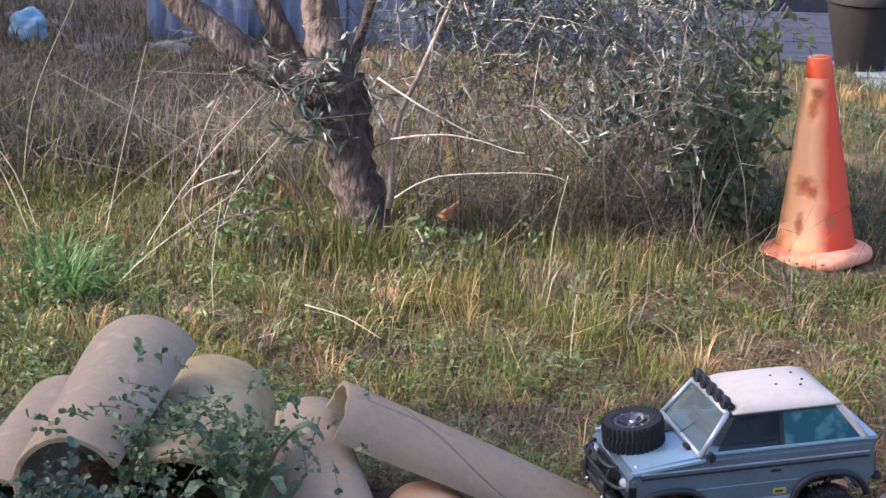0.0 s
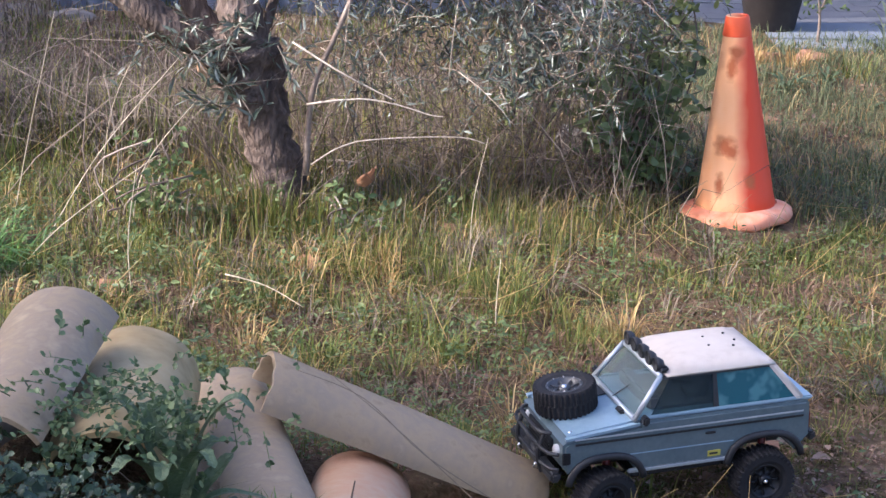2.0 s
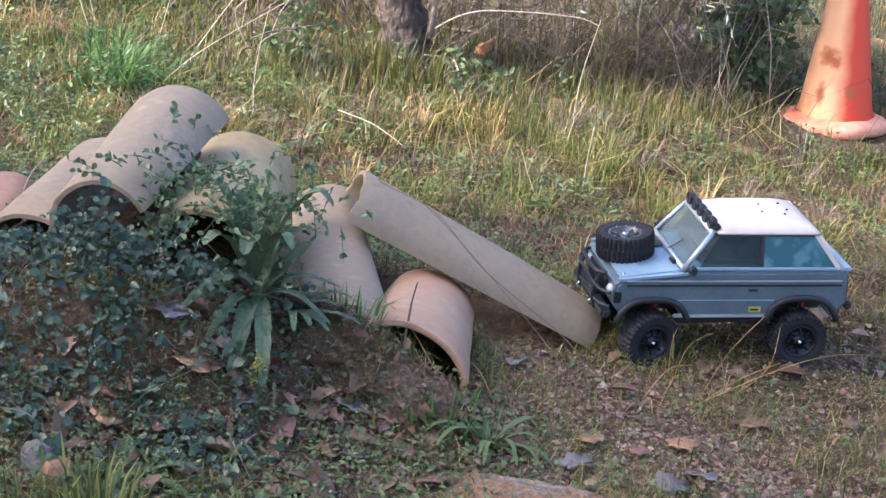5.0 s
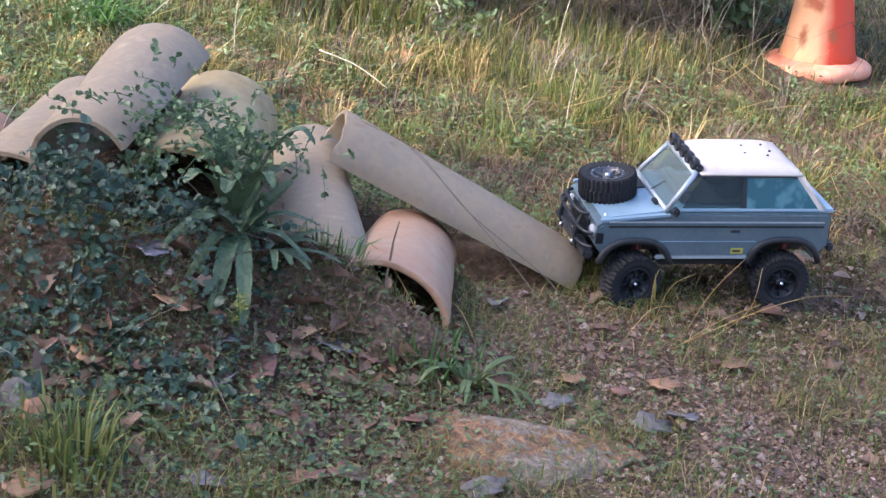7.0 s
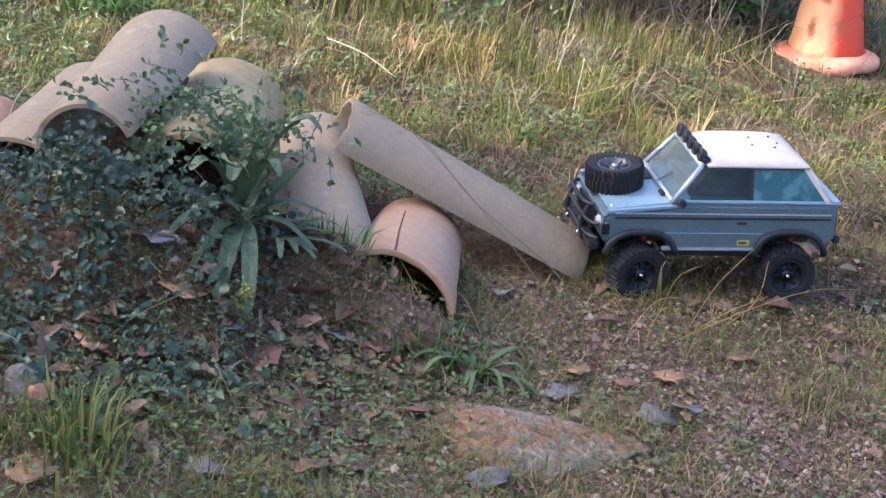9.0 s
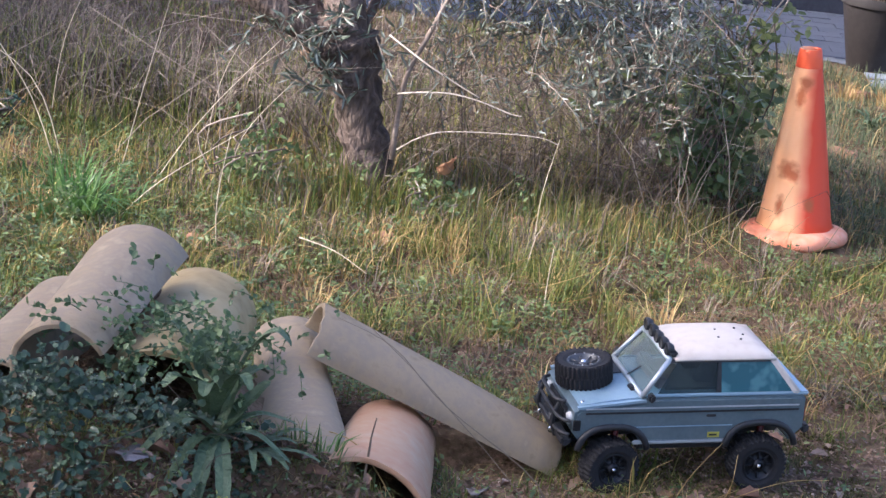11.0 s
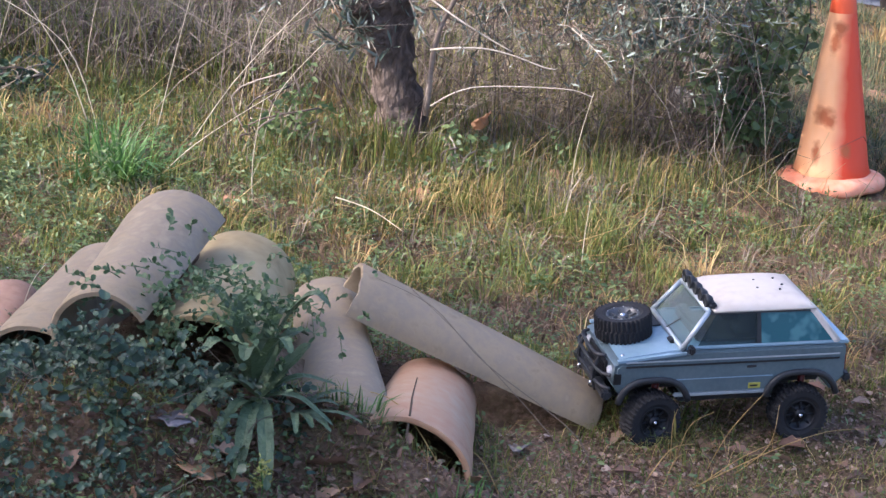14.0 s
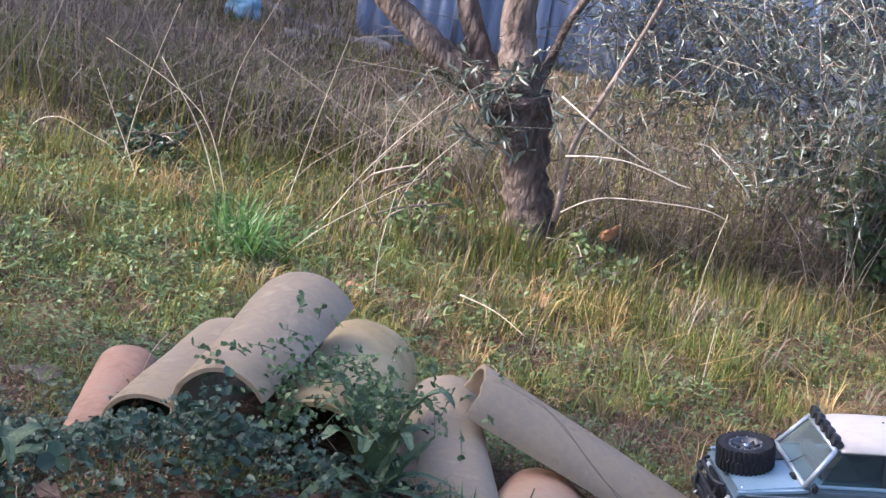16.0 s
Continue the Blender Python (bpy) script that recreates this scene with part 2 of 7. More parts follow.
M_branch = material("peeled_branch", [(0.25, (0.30, 0.25, 0.20)), (0.5, (0.46, 0.40, 0.33)), (0.75, (0.60, 0.54, 0.46))], 0.6, scale=40, fine=140, bump=0.001)
M_shoot = material("shoot_bark", [(0.25, (0.13, 0.095, 0.072)), (0.5, (0.22, 0.17, 0.135)), (0.75, (0.33, 0.28, 0.235))], 0.8, scale=22, fine=110, bump=0.003)
M_litter = material("dead_leaf", [(0.05, (0.05, 0.031, 0.022)), (0.30, (0.12, 0.066, 0.042)), (0.55, (0.20, 0.112, 0.072)), (0.75, (0.27, 0.175, 0.115)), (0.93, (0.22, 0.19, 0.18))], 0.5, scale=60, fine=260, bump=0.0012, island=0.62, through_light=0.08, spec=0.45)
M_clay = material("glazed_clay_buff", [(0.28, (0.115, 0.086, 0.055)), (0.38, (0.205, 0.155, 0.098)), (0.48, (0.272, 0.210, 0.134)), (0.58, (0.232, 0.184, 0.130)), (0.72, (0.325, 0.258, 0.170))], 0.66, scale=6, fine=52, bump=0.0012, spec=0.35)
M_clayyellow = material("yellowish_clay", [(0.28, (0.15, 0.110, 0.055)), (0.40, (0.28, 0.208, 0.098)), (0.55, (0.35, 0.270, 0.140)), (0.75, (0.39, 0.315, 0.19))], 0.6, scale=6, fine=45, bump=0.0014, spec=0.3)
M_terra = material("terracotta", [(0.3, (0.13, 0.085, 0.055)), (0.42, (0.26, 0.15, 0.095)), (0.55, (0.33, 0.19, 0.125)), (0.7, (0.28, 0.215, 0.155))], 0.75, scale=7, fine=60, bump=0.0015)
M_pinkclay = material("pinkish_clay", [(0.28, (0.26, 0.14, 0.088)), (0.42, (0.40, 0.225, 0.135)), (0.55, (0.41, 0.262, 0.165)), (0.74, (0.42, 0.315, 0.22))], 0.6, scale=6, fine=50, bump=0.0012)
M_rock = material("ochre_rock", [(0.25, (0.24, 0.13, 0.07)), (0.42, (0.46, 0.27, 0.14)), (0.55, (0.40, 0.30, 0.21)), (0.68, (0.50, 0.36, 0.24)), (0.85, (0.60, 0.50, 0.40))], 0.9, scale=9, fine=70, bump=0.006, obj_rand=False)
M_redrock = material("reddish_rock", [(0.2, (0.15, 0.075, 0.05)), (0.55, (0.32, 0.17, 0.10)), (0.9, (0.44, 0.29, 0.19))], 0.9, scale=14, fine=80, bump=0.004)
M_greyrock = material("grey_rock", [(0.3, (0.075, 0.068, 0.062)), (0.5, (0.135, 0.12, 0.108)), (0.72, (0.215, 0.195, 0.175))], 0.9, scale=10, fine=70, bump=0.005)
M_gravel = material("gravel", [(0.1, (0.12, 0.078, 0.056)), (0.5, (0.27, 0.188, 0.14)), (0.85, (0.42, 0.33, 0.27))], 0.9, scale=8, island=0.75)


def grass_blades(n, pts, tall, wide, lean, mesh_name, mat, curl=0.6, heading=None):
    """Many thin blades as one mesh: five points and two faces a blade."""
    a = rng.uniform(0, 2 * math.pi, n) if heading is None else heading
    d = np.stack([np.cos(a), np.sin(a), np.zeros(n)], 1)
    s = np.stack([-np.sin(a), np.cos(a), np.zeros(n)], 1)
    up = np.array([0, 0, 1.0])
    l = lean[:, None]
    mid = pts + d * l * tall[:, None] * 0.35 + up * (tall * 0.55)[:, None]
    tip = pts + d * l * tall[:, None] * (0.35 + curl) + up * (tall * (1 - 0.35 * np.clip(lean, 0, 1.5)))[:, None]
    w = wide[:, None] * 0.5
    v = np.stack([pts - s * w, pts + s * w, mid + s * w * 0.8, mid - s * w * 0.8, tip], 1).reshape(-1, 3)
    base = np.arange(n) * 5
    me = bpy.data.meshes.new(mesh_name)
    me.vertices.add(n * 5)
    me.vertices.foreach_set("co", v.astype(np.float32).ravel())
    loops = np.stack([base, base + 1, base + 2, base + 3, base + 3, base + 2, base + 4], 1).ravel()
    me.loops.add(len(loops))
    me.loops.foreach_set("vertex_index", loops.astype(np.int32))
    me.polygons.add(2 * n)
    starts = np.stack([np.arange(n) * 7, np.arange(n) * 7 + 4], 1).ravel()
    me.polygons.foreach_set("loop_start", starts.astype(np.int32))
    me.update(calc_edges=True)
    me.materials.append(mat)
    return me


def leaf_cloud(pts, way, up, length, width, mesh_name, mat, shape="lance", fold=0.25):
    """Many leaves as one mesh. way: from stalk to tip; up: roughly the leaf's face."""
    n = len(pts)
    way = way / np.linalg.norm(way, axis=1, keepdims=True)
    side = np.cross(way, up)
    side /= np.linalg.norm(side, axis=1, keepdims=True) + 1e-9
    up = np.cross(side, way)
    outlines = {"lance": [(0, 0), (0.35, 0.5), (0.7, 0.36), (1, 0), (0.7, -0.36), (0.35, -0.5)],
                "ivy": [(0, 0), (-0.05, 0.42), (0.42, 0.5), (1, 0), (0.42, -0.5), (-0.05, -0.42)],
                "round": [(0, 0), (0.25, 0.5), (0.75, 0.5), (1, 0), (0.75, -0.5), (0.25, -0.5)],
                "bramble": [(0, 0), (-0.03, 0.30), (0.20, 0.50), (0.42, 0.42), (0.62, 0.40), (0.80, 0.20), (1, 0), (0.82, -0.22), (0.60, -0.38), (0.44, -0.44), (0.18, -0.48), (-0.04, -0.28)],
                "oak": [(0, 0), (0.08, 0.20), (0.20, 0.40), (0.36, 0.36), (0.54, 0.48), (0.70, 0.32), (0.86, 0.24), (1, 0), (0.84, -0.26), (0.70, -0.28), (0.52, -0.46), (0.38, -0.34), (0.20, -0.42), (0.09, -0.18)]}
    o = outlines[shape]
    k = len(o)
    L, W = length[:, None], width[:, None]
    tipdrop = rng.uniform(-0.25, 0.1, (n, 1)) * L
    rows = []
    for a, b in o:
        rows.append(pts + way * (a * L) + side * (b * W) + up * (abs(b) * W * fold * 1.2 + a * a * tipdrop))
    v = np.stack(rows, 1).reshape(-1, 3)
    base = np.arange(n) * k
    half = k // 2
    f1 = list(range(0, half + 1))
    f2 = [0] + list(range(half, k))
    loops = np.concatenate([base[:, None] + np.array(f1)[None], base[:, None] + np.array(f2)[None]], 1).ravel()
    sizes = np.tile([len(f1), len(f2)], n)
    me = bpy.data.meshes.new(mesh_name)
    me.vertices.add(n * k)
    me.vertices.foreach_set("co", v.astype(np.float32).ravel())
    me.loops.add(len(loops))
    me.loops.foreach_set("vertex_index", loops.astype(np.int32))
    me.polygons.add(2 * n)
    me.polygons.foreach_set("loop_start", np.concatenate([[0], np.cumsum(sizes)[:-1]]).astype(np.int32))
    me.update(calc_edges=True)
    me.materials.append(mat)
    return me


def stuff(name, me, label, category):
    return tagged(new(name, me), label, category, "", "stuff")


def scatter(n, x0, x1, y0, y1, keep=None):
    """Random places on the ground; keep gives the chance at each place."""
    x, y = rng.uniform(x0, x1, n), rng.uniform(y0, y1, n)
    edge = np.minimum(np.minimum(x - x0, x1 - x), np.minimum(y - y0, y1 - y))
    chance = smooth01(edge, -0.02, 0.22)  # thins out towards the border of its patch
    if keep is not None:
        chance = chance * keep(x, y)
    ok = rng.uniform(0, 1, n) < chance
    x, y = x[ok], y[ok]
    clear = ((x - 0.778) / 0.17) ** 2 + ((y - 4.40) / 0.14) ** 2 > rng.uniform(0.5, 1.2, len(x))  # trodden round the cone
    x, y = x[clear], y[clear]
    bare = ((x - 0.03) / 0.21) ** 2 + ((y - 2.80) / 0.10) ** 2 > rng.uniform(0.75, 1.1, len(x))  # nothing grows under the leaning tile
    bare &= ((x + 0.43) / 0.21) ** 4 + ((y - 2.60) / 0.17) ** 4 > 1.0  # nor under the heap
    bare &= ((x + 0.035) / 0.075) ** 4 + ((y - 2.60) / 0.17) ** 4 > 1.0
    bare &= ((x + 0.17) / 0.06) ** 4 + ((y - 2.68) / 0.20) ** 4 > 1.0
    x, y = x[bare], y[bare]
    return np.stack([x, y, height(x, y)], 1)


def clumps(x, y, s, seed=0.0):
    """A patchy 0 to 1 field."""
    v = np.sin(x * s + seed) * np.sin(y * s * 1.13 + 2.1 * seed) + 0.6 * np.sin(x * s * 2.3 + y * s * 1.7 + seed * 3) + 0.4 * np.sin(y * s * 3.9 - x * s * 3.1 + seed)
    return np.clip(0.5 + 0.33 * v, 0, 1)


def smooth01(v, a, b):
    t = np.clip((v - a) / (b - a), 0, 1)
    return t * t * (3 - 2 * t)


# ---------------------------------------------------------------- ground
def build_ground():
    def steps(lo, hi, fine, far):
        mid = list(np.arange(lo, hi, fine))
        out, d, a = [], fine, hi
        while a < far:
            out.append(a)
            a += d
            d *= 1.35
        out.append(far)
        low, d, a = [], fine, lo - fine
        while a > -far:
            low.append(a)
            a -= d
            d *= 1.35
        low.append(-far)
        return np.array(low[::-1] + mid + out)
    xs, ys = steps(-1.6, 2.4, 0.020, 1500), steps(1.5, 7.0, 0.020, 1500)
    X, Y = np.meshgrid(xs, ys)
    Z = height(X, Y)
    fine = np.exp(-((X / 2.5) ** 2 + ((Y - 3.5) / 3) ** 2))
    Z = Z + fine * 0.0032 * rng.normal(size=Z.shape)
    # the pool's pit and the bed of the terrace
    Z = np.where((X > 1.62) & (X < 4.3) & (Y > 6.15) & (Y < 6.74), -0.9, Z)
    Z = np.where((X > 0.45) & (Y > 6.95) & (Y < 14) & (X < 9), Z - 0.06, Z)
    ny, nx = X.shape
    v = np.stack([X, Y, Z], -1).reshape(-1, 3)
    i = np.arange((ny - 1) * (nx - 1))
    r, c = i // (nx - 1), i % (nx - 1)
    q = np.stack([r * nx + c, r * nx + c + 1, (r + 1) * nx + c + 1, (r + 1) * nx + c], 1)
    me = bpy.data.meshes.new("ground")
    me.from_pydata(v.tolist(), [], q.tolist())
    me.shade_smooth()
    me.materials.append(M_soil)
    tagged(new("ground", me), "brown earth with moss, litter and worn grass", "ground", "", "structure")


build_ground()


# ---------------------------------------------------------------- setting round the meadow
M_plaster = material("cream_plaster", [(0.3, (0.55, 0.5, 0.43)), (0.6, (0.62, 0.57, 0.5)), (0.85, (0.5, 0.45, 0.39))], 0.9, scale=2, fine=40, bump=0.003)
M_paver = material("grey_paver", [(0.1, (0.125, 0.133, 0.155)), (0.45, (0.155, 0.163, 0.185)), (0.75, (0.175, 0.182, 0.20)), (0.95, (0.20, 0.205, 0.22))], 0.75, scale=6, fine=60, bump=0.002, obj_rand=True, island=0.3)
M_joint = material("sandy_joint", [(0.2, (0.09, 0.093, 0.105)), (0.8, (0.14, 0.143, 0.155))], 0.95, scale=10, fine=70, bump=0.003)
M_coping = material("pool_coping", [(0.2, (0.16, 0.19, 0.23)), (0.6, (0.22, 0.25, 0.29)), (0.9, (0.28, 0.30, 0.33))], 0.7, scale=5, fine=60, bump=0.001)
M_pool = material("pool_liner", [(0.2, (0.025, 0.22, 0.25)), (0.6, (0.04, 0.28, 0.31)), (0.9, (0.08, 0.35, 0.37))], 0.35, scale=4)
M_sheet = material("pale_blue_sheet", [(0.25, (0.21, 0.29, 0.52)), (0.5, (0.34, 0.43, 0.64)), (0.85, (0.48, 0.55, 0.70))], 0.5, scale=3, fine=24, stretch=(6, 1, 0.6))
M_navy = material("navy_tarp", [(0.2, (0.012, 0.02, 0.05)), (0.6, (0.025, 0.04, 0.09)), (0.9, (0.05, 0.07, 0.13))], 0.5, scale=8, fine=50, bump=0.004)
M_bluebag = material("light_blue_plastic", [(0.2, (0.10, 0.22, 0.32)), (0.8, (0.22, 0.38, 0.48))], 0.35, scale=20, fine=60, bump=0.004)


def build_unseen_walls():
    """Plain walls added unseen off to the left to shade the near ground, and the garden's far end."""
    tagged(part("shade_wall_path", box(0.3, 11.2, 5.6, (-6.15, -4.0, 2.4), 0.01), M_plaster, None), "plain cream plastered wall added unseen to shade the path", "wall", "", "structure")
    tagged(part("shade_wall_terrace", box(0.3, 10.6, 6.6, (-6.15, 10.5, 3.1), 0.01), M_plaster, None), "plain cream plastered wall added unseen to shade the terrace", "wall", "", "structure")
    tagged(part("shade_wall_weeds", box(0.3, 2.0, 4.0, (-6.15, 4.15, 1.75), 0.01), M_plaster, None), "lower plain cream plastered wall added unseen to shade the weeds", "wall", "", "structure")
    tagged(part("wall_far", box(26, 0.3, 3.0, (0.0, 16.0, 1.3), 0.01), M_plaster, None), "plain cream plastered wall beyond the terrace", "wall", "", "structure")


def build_terrace():
    bm = box(8.0, 6.0, 0.09, (4.55, 10.06, -0.112), 0.004)
    slab = tagged(part("terrace", bm, M_joint, None), "terrace bed with sandy joints between grey pavers", "terrace", "", "structure")
    me = None
    pv = random.Random(5)
    for r in range(17):
        for c in range(17):
            x, y = 0.62 + c * 0.165 + (0.08 if r % 2 else 0), 7.09 + r * 0.105
            if me is None:
                bm = box(0.1635, 0.1035, 0.03, (0, 0, 0), 0.0015)
                p = part("paver", bm, M_paver, slab, smooth=False)
                me = p.data
            else:
                p = new("paver", me)
                p.parent = slab
            p.matrix_basis = pose(x, y, -0.062 + pv.uniform(-0.002, 0.002), pv.uniform(-0.6, 0.6), pv.uniform(-0.6, 0.6), pv.uniform(-0.8, 0.8))
    rest = []
    for r in range(40):
        for c in range(48):
            x, y = 0.62 + c * 0.165 + (0.08 if r % 2 else 0), 7.09 + r * 0.105
            if r < 17 and c < 17 or x > 8.4:
                continue
            z = -0.047 + pv.uniform(-0.002, 0.002)
            rest.append(([(x - 0.079, y - 0.049, z), (x + 0.079, y - 0.049, z), (x + 0.079, y + 0.049, z), (x - 0.079, y + 0.049, z),
                          (x - 0.079, y - 0.049, z - 0.03), (x + 0.079, y - 0.049, z - 0.03), (x + 0.079, y + 0.049, z - 0.03), (x - 0.079, y + 0.049, z - 0.03)],
                         [(0, 1, 2, 3), (0, 4, 5, 1), (1, 5, 6, 2), (2, 6, 7, 3), (3, 7, 4, 0)]))
    tagged(part("paving", join(*rest), M_paver, slab, smooth=False), kind="stuff")


def build_pool():
    pool = thing("swimming_pool", pose(0, 0, 0), "small turquoise swimming pool with pale stone coping", "swimming pool", "", "structure")
    part("basin", box(2.5, 0.56, 0.02, (2.92, 6.44, -0.5)), M_pool, pool, "turquoise pool floor")
    part("far_side", box(2.5, 0.02, 0.5, (2.92, 6.715, -0.30), 0), M_pool, pool, "turquoise pool side")
    part("near_side", box(2.5, 0.02, 0.5, (2.92, 6.165, -0.30), 0), M_pool, pool, "turquoise pool side")
    part("end_side", box(0.02, 0.53, 0.5, (1.66, 6.44, -0.30), 0), M_pool, pool, "turquoise pool side")
    for i in range(7):
        part("coping_stone", box(0.42, 0.30, 0.035, (1.46 + 0.425 * i, 6.875, -0.048), 0.006), M_coping, pool, "pale stone coping")
    for i in range(1):
        part("coping_stone", box(0.32, 0.14, 0.035, (1.41, 6.64, -0.05), 0.006), M_coping, pool, "pale stone coping")
    m = bpy.data.materials.new("pool_water")
    m.use_nodes = True
    b = m.node_tree.nodes["Principled BSDF"]
    b.inputs["Base Color"].default_value = (0.015, 0.15, 0.17, 1)
    b.inputs["Roughness"].default_value = 0.06
    nz = m.node_tree.nodes.new("ShaderNodeTexNoise")
    nz.inputs["Scale"].default_value = 9
    bp = m.node_tree.nodes.new("ShaderNodeBump")
    bp.inputs["Distance"].default_value = 0.01
    m.node_tree.links.new(nz.outputs[0], bp.inputs["Height"])
    m.node_tree.links.new(bp.outputs[0], b.inputs["Normal"])
    part("water", box(2.47, 0.53, 0.01, (2.92, 6.44, -0.085)), m, pool, "still turquoise water")


def build_sheet_fence():
    """A row of pale blue corrugated sheets behind the olive tree."""
    fence = thing("sheet_fence", pose(0, 0, 0), "pale blue corrugated sheet fence behind the olive tree", "fence")
    for i in range(5):
        x0 = -1.03 + i * 0.30
        n = 36
        v, f = [], []
        tilt = [0.0, 0.02, -0.01, 0.015, 0.0][i]
        for j in range(n + 1):
            x = x0 + 0.315 * j / n
            y = 6.42 + 0.075 * i + tilt + 0.007 * math.cos(j * math.pi / 3) + (0.006 if i % 2 else 0)
            for z in (-0.03, 1.25):
                v.append((x, y, z))
            for z in (1.25, -0.03):
                v.append((x, y + 0.002, z))
        for j in range(n):
            for k in range(4):
                f.append((j * 4 + k, (j + 1) * 4 + k, (j + 1) * 4 + (k + 1) % 4, j * 4 + (k + 1) % 4))
        f += [(0, 1, 2, 3), tuple(n * 4 + k for k in (3, 2, 1, 0))]
        part("sheet", (v, f), M_sheet, fence)
    for x in (-1.0, -0.25, 0.44):
        part("post", box(0.05, 0.05, 1.35, (x, 6.52 + 0.28 * (x + 1.03), 0.62), 0.004), M_twig, fence)


def build_back_wall():
    """The dark panelled wall at the back of the terrace, on a dark plinth."""
    wall = thing("wall_back", pose(0, 0, 0), "dark navy panelled wall on a grey plinth behind the terrace", "wall", "", "structure")
    M_plinth = material("dark_plinth", [(0.3, (0.030, 0.032, 0.042)), (0.7, (0.060, 0.062, 0.075))], 0.85, scale=12, fine=60, bump=0.003)
    part("plinth", box(8.2, 0.14, 0.09, (4.55, 8.20, -0.004), 0.004), M_plinth, wall, "dark grey plinth")
    for i in range(11):
        part("panel", box(0.742, 0.04, 1.9, (0.83 + 0.75 * i, 8.235, 0.99), 0.006), M_navy, wall, "dark navy panel")
    part("top_rail", box(8.26, 0.06, 0.05, (4.58, 8.235, 1.967), 0.006), M_navy, wall)


build_back_wall()
build_unseen_walls()
build_terrace()
build_pool()
build_sheet_fence()


def rock(name, at, size, mat, label, seed, rz=0.0):
    """An uneven stone with broken faces."""
    bm = bmesh.new()
    bmesh.ops.create_icosphere(bm, subdivisions=4, radius=1.0)
    rr = random.Random(int(seed * 10) + 3)
    cuts = [(Vector((rr.gauss(0, 1), rr.gauss(-0.3, 1), rr.gauss(0.3, 0.8))).normalized(), rr.uniform(0.55, 0.82)) for q in range(11)]
    for v in bm.verts:
        p = v.co.copy()
        for nn, lim in cuts:
            o = p.dot(nn) - lim
            if o > 0:
                p -= nn * o
        k = 1 + 0.22 * noise.noise(p * 1.3 + Vector((seed, 0, 0))) + 0.12 * noise.noise(p * 3.1 + Vector((0, seed, 0))) + 0.06 * noise.noise(p * 8 + Vector((seed, seed, 0))) + 0.03 * noise.noise(p * 19 + Vector((seed, 0, seed)))
        v.co = p * k
        for nrm, lim in ((Vector((0.2, -0.3, 0.93)), 0.72), (Vector((-0.8, -0.5, 0.3)), 0.78), (Vector((0.7, -0.6, 0.35)), 0.8), (Vector((0.1, 0.9, 0.4)), 0.75)):
            nn = nrm.normalized()
            o = v.co.dot(nn) - lim
            if o > 0:
                v.co -= nn * o * 0.85
        v.co = Vector((v.co.x * size[0], v.co.y * size[1], v.co.z * size[2]))
    ob = part(name, bm, mat, None, label, m=pose(at[0], at[1], h1(at[0], at[1]) + at[2], 0, 0, rz))
    return tagged(ob, label, "rock")


# ---------------------------------------------------------------- arched clay roof tiles
def roof_tile(a, b, wa, wb, roll, rise, mat, label, seed, thick=0.010, chip=0.006):
    """An arched, tapered clay tile: a and b are the middles of its open side at both ends, wa and wb the half widths there."""
    a, b = Vector(a), Vector(b)
    u = (b - a).normalized()
    s0 = u.cross(Vector((0, 0, 1))).normalized()
    n0 = s0.cross(u)
    c, q = math.cos(radians(roll)), math.sin(radians(roll))
    side, up = s0 * c + n0 * q, n0 * c - s0 * q
    L = (b - a).length
    rings, seg = 22, 34

    def arch(w, h, k):
        th = math.pi * k / seg
        cx = math.cos(th)
        return Vector((w * math.copysign(abs(cx) ** 0.92, cx), h * math.sin(th) ** 0.92))
    v, f = [], []
    for i in range(rings + 1):
        t = i / rings
        w = wa + (wb - wa) * t
        for lay in (0, 1):
            for k in range(seg + 1):
                p = arch(w - lay * thick, w * rise - lay * thick, k)
                d = noise.noise(Vector((p.x * 9, p.y * 9, t * 2.2 + seed * 5.1))) * 0.0022 + noise.noise(Vector((p.x * 34, p.y * 34, t * 9 + seed))) * 0.0006
                z = t * L
                if i in (0, rings):  # worn, slightly broken ends
                    z += (1 if i == 0 else -1) * (chip * max(0.0, noise.noise(Vector((k * 0.21, seed * 3.3, i * 0.7))) - 0.12) + 0.0012)
                if i in (1, rings - 1):
                    z = 0.0045 if i == 1 else L - 0.0045
                    z += (1 if i == 1 else -1) * chip * max(0.0, noise.noise(Vector((k * 0.21, seed * 3.3, (0 if i == 1 else rings) * 0.7))) - 0.12)
                edge = 0.0018 if i in (0, rings) else 0.0
                p = p * (1 + d / max(0.02, p.length)) - p.normalized() * (edge if lay == 0 else -edge)
                v.append(tuple(a + u * z + side * p.x + up * p.y))
    m = seg + 1
    for i in range(rings):
        o, n = i * 2 * m, (i + 1) * 2 * m
        for k in range(seg):
            f.append((o + k, n + k, n + k + 1, o + k + 1))
            f.append((o + m + k + 1, n + m + k + 1, n + m + k, o + m + k))
        f.append((o, o + m, n + m, n))
        f.append((o + seg, n + seg, n + m + seg, o + m + seg))
    for o, flip in ((0, False), (rings * 2 * m, True)):
        for k in range(seg):
            quad = (o + k, o + k + 1, o + m + k + 1, o + m + k)
            f.append(quad[::-1] if flip else quad)
    ob = part("roof_tile", ([Vector(p) - a for p in v], f), mat, None, label, smooth=True)
    ob.data.set_sharp_from_angle(angle=radians(50))
    ob.matrix_basis = Matrix.Translation(a)
    return tagged(ob, label, "roof tile", "arched roof tiles in the heap")


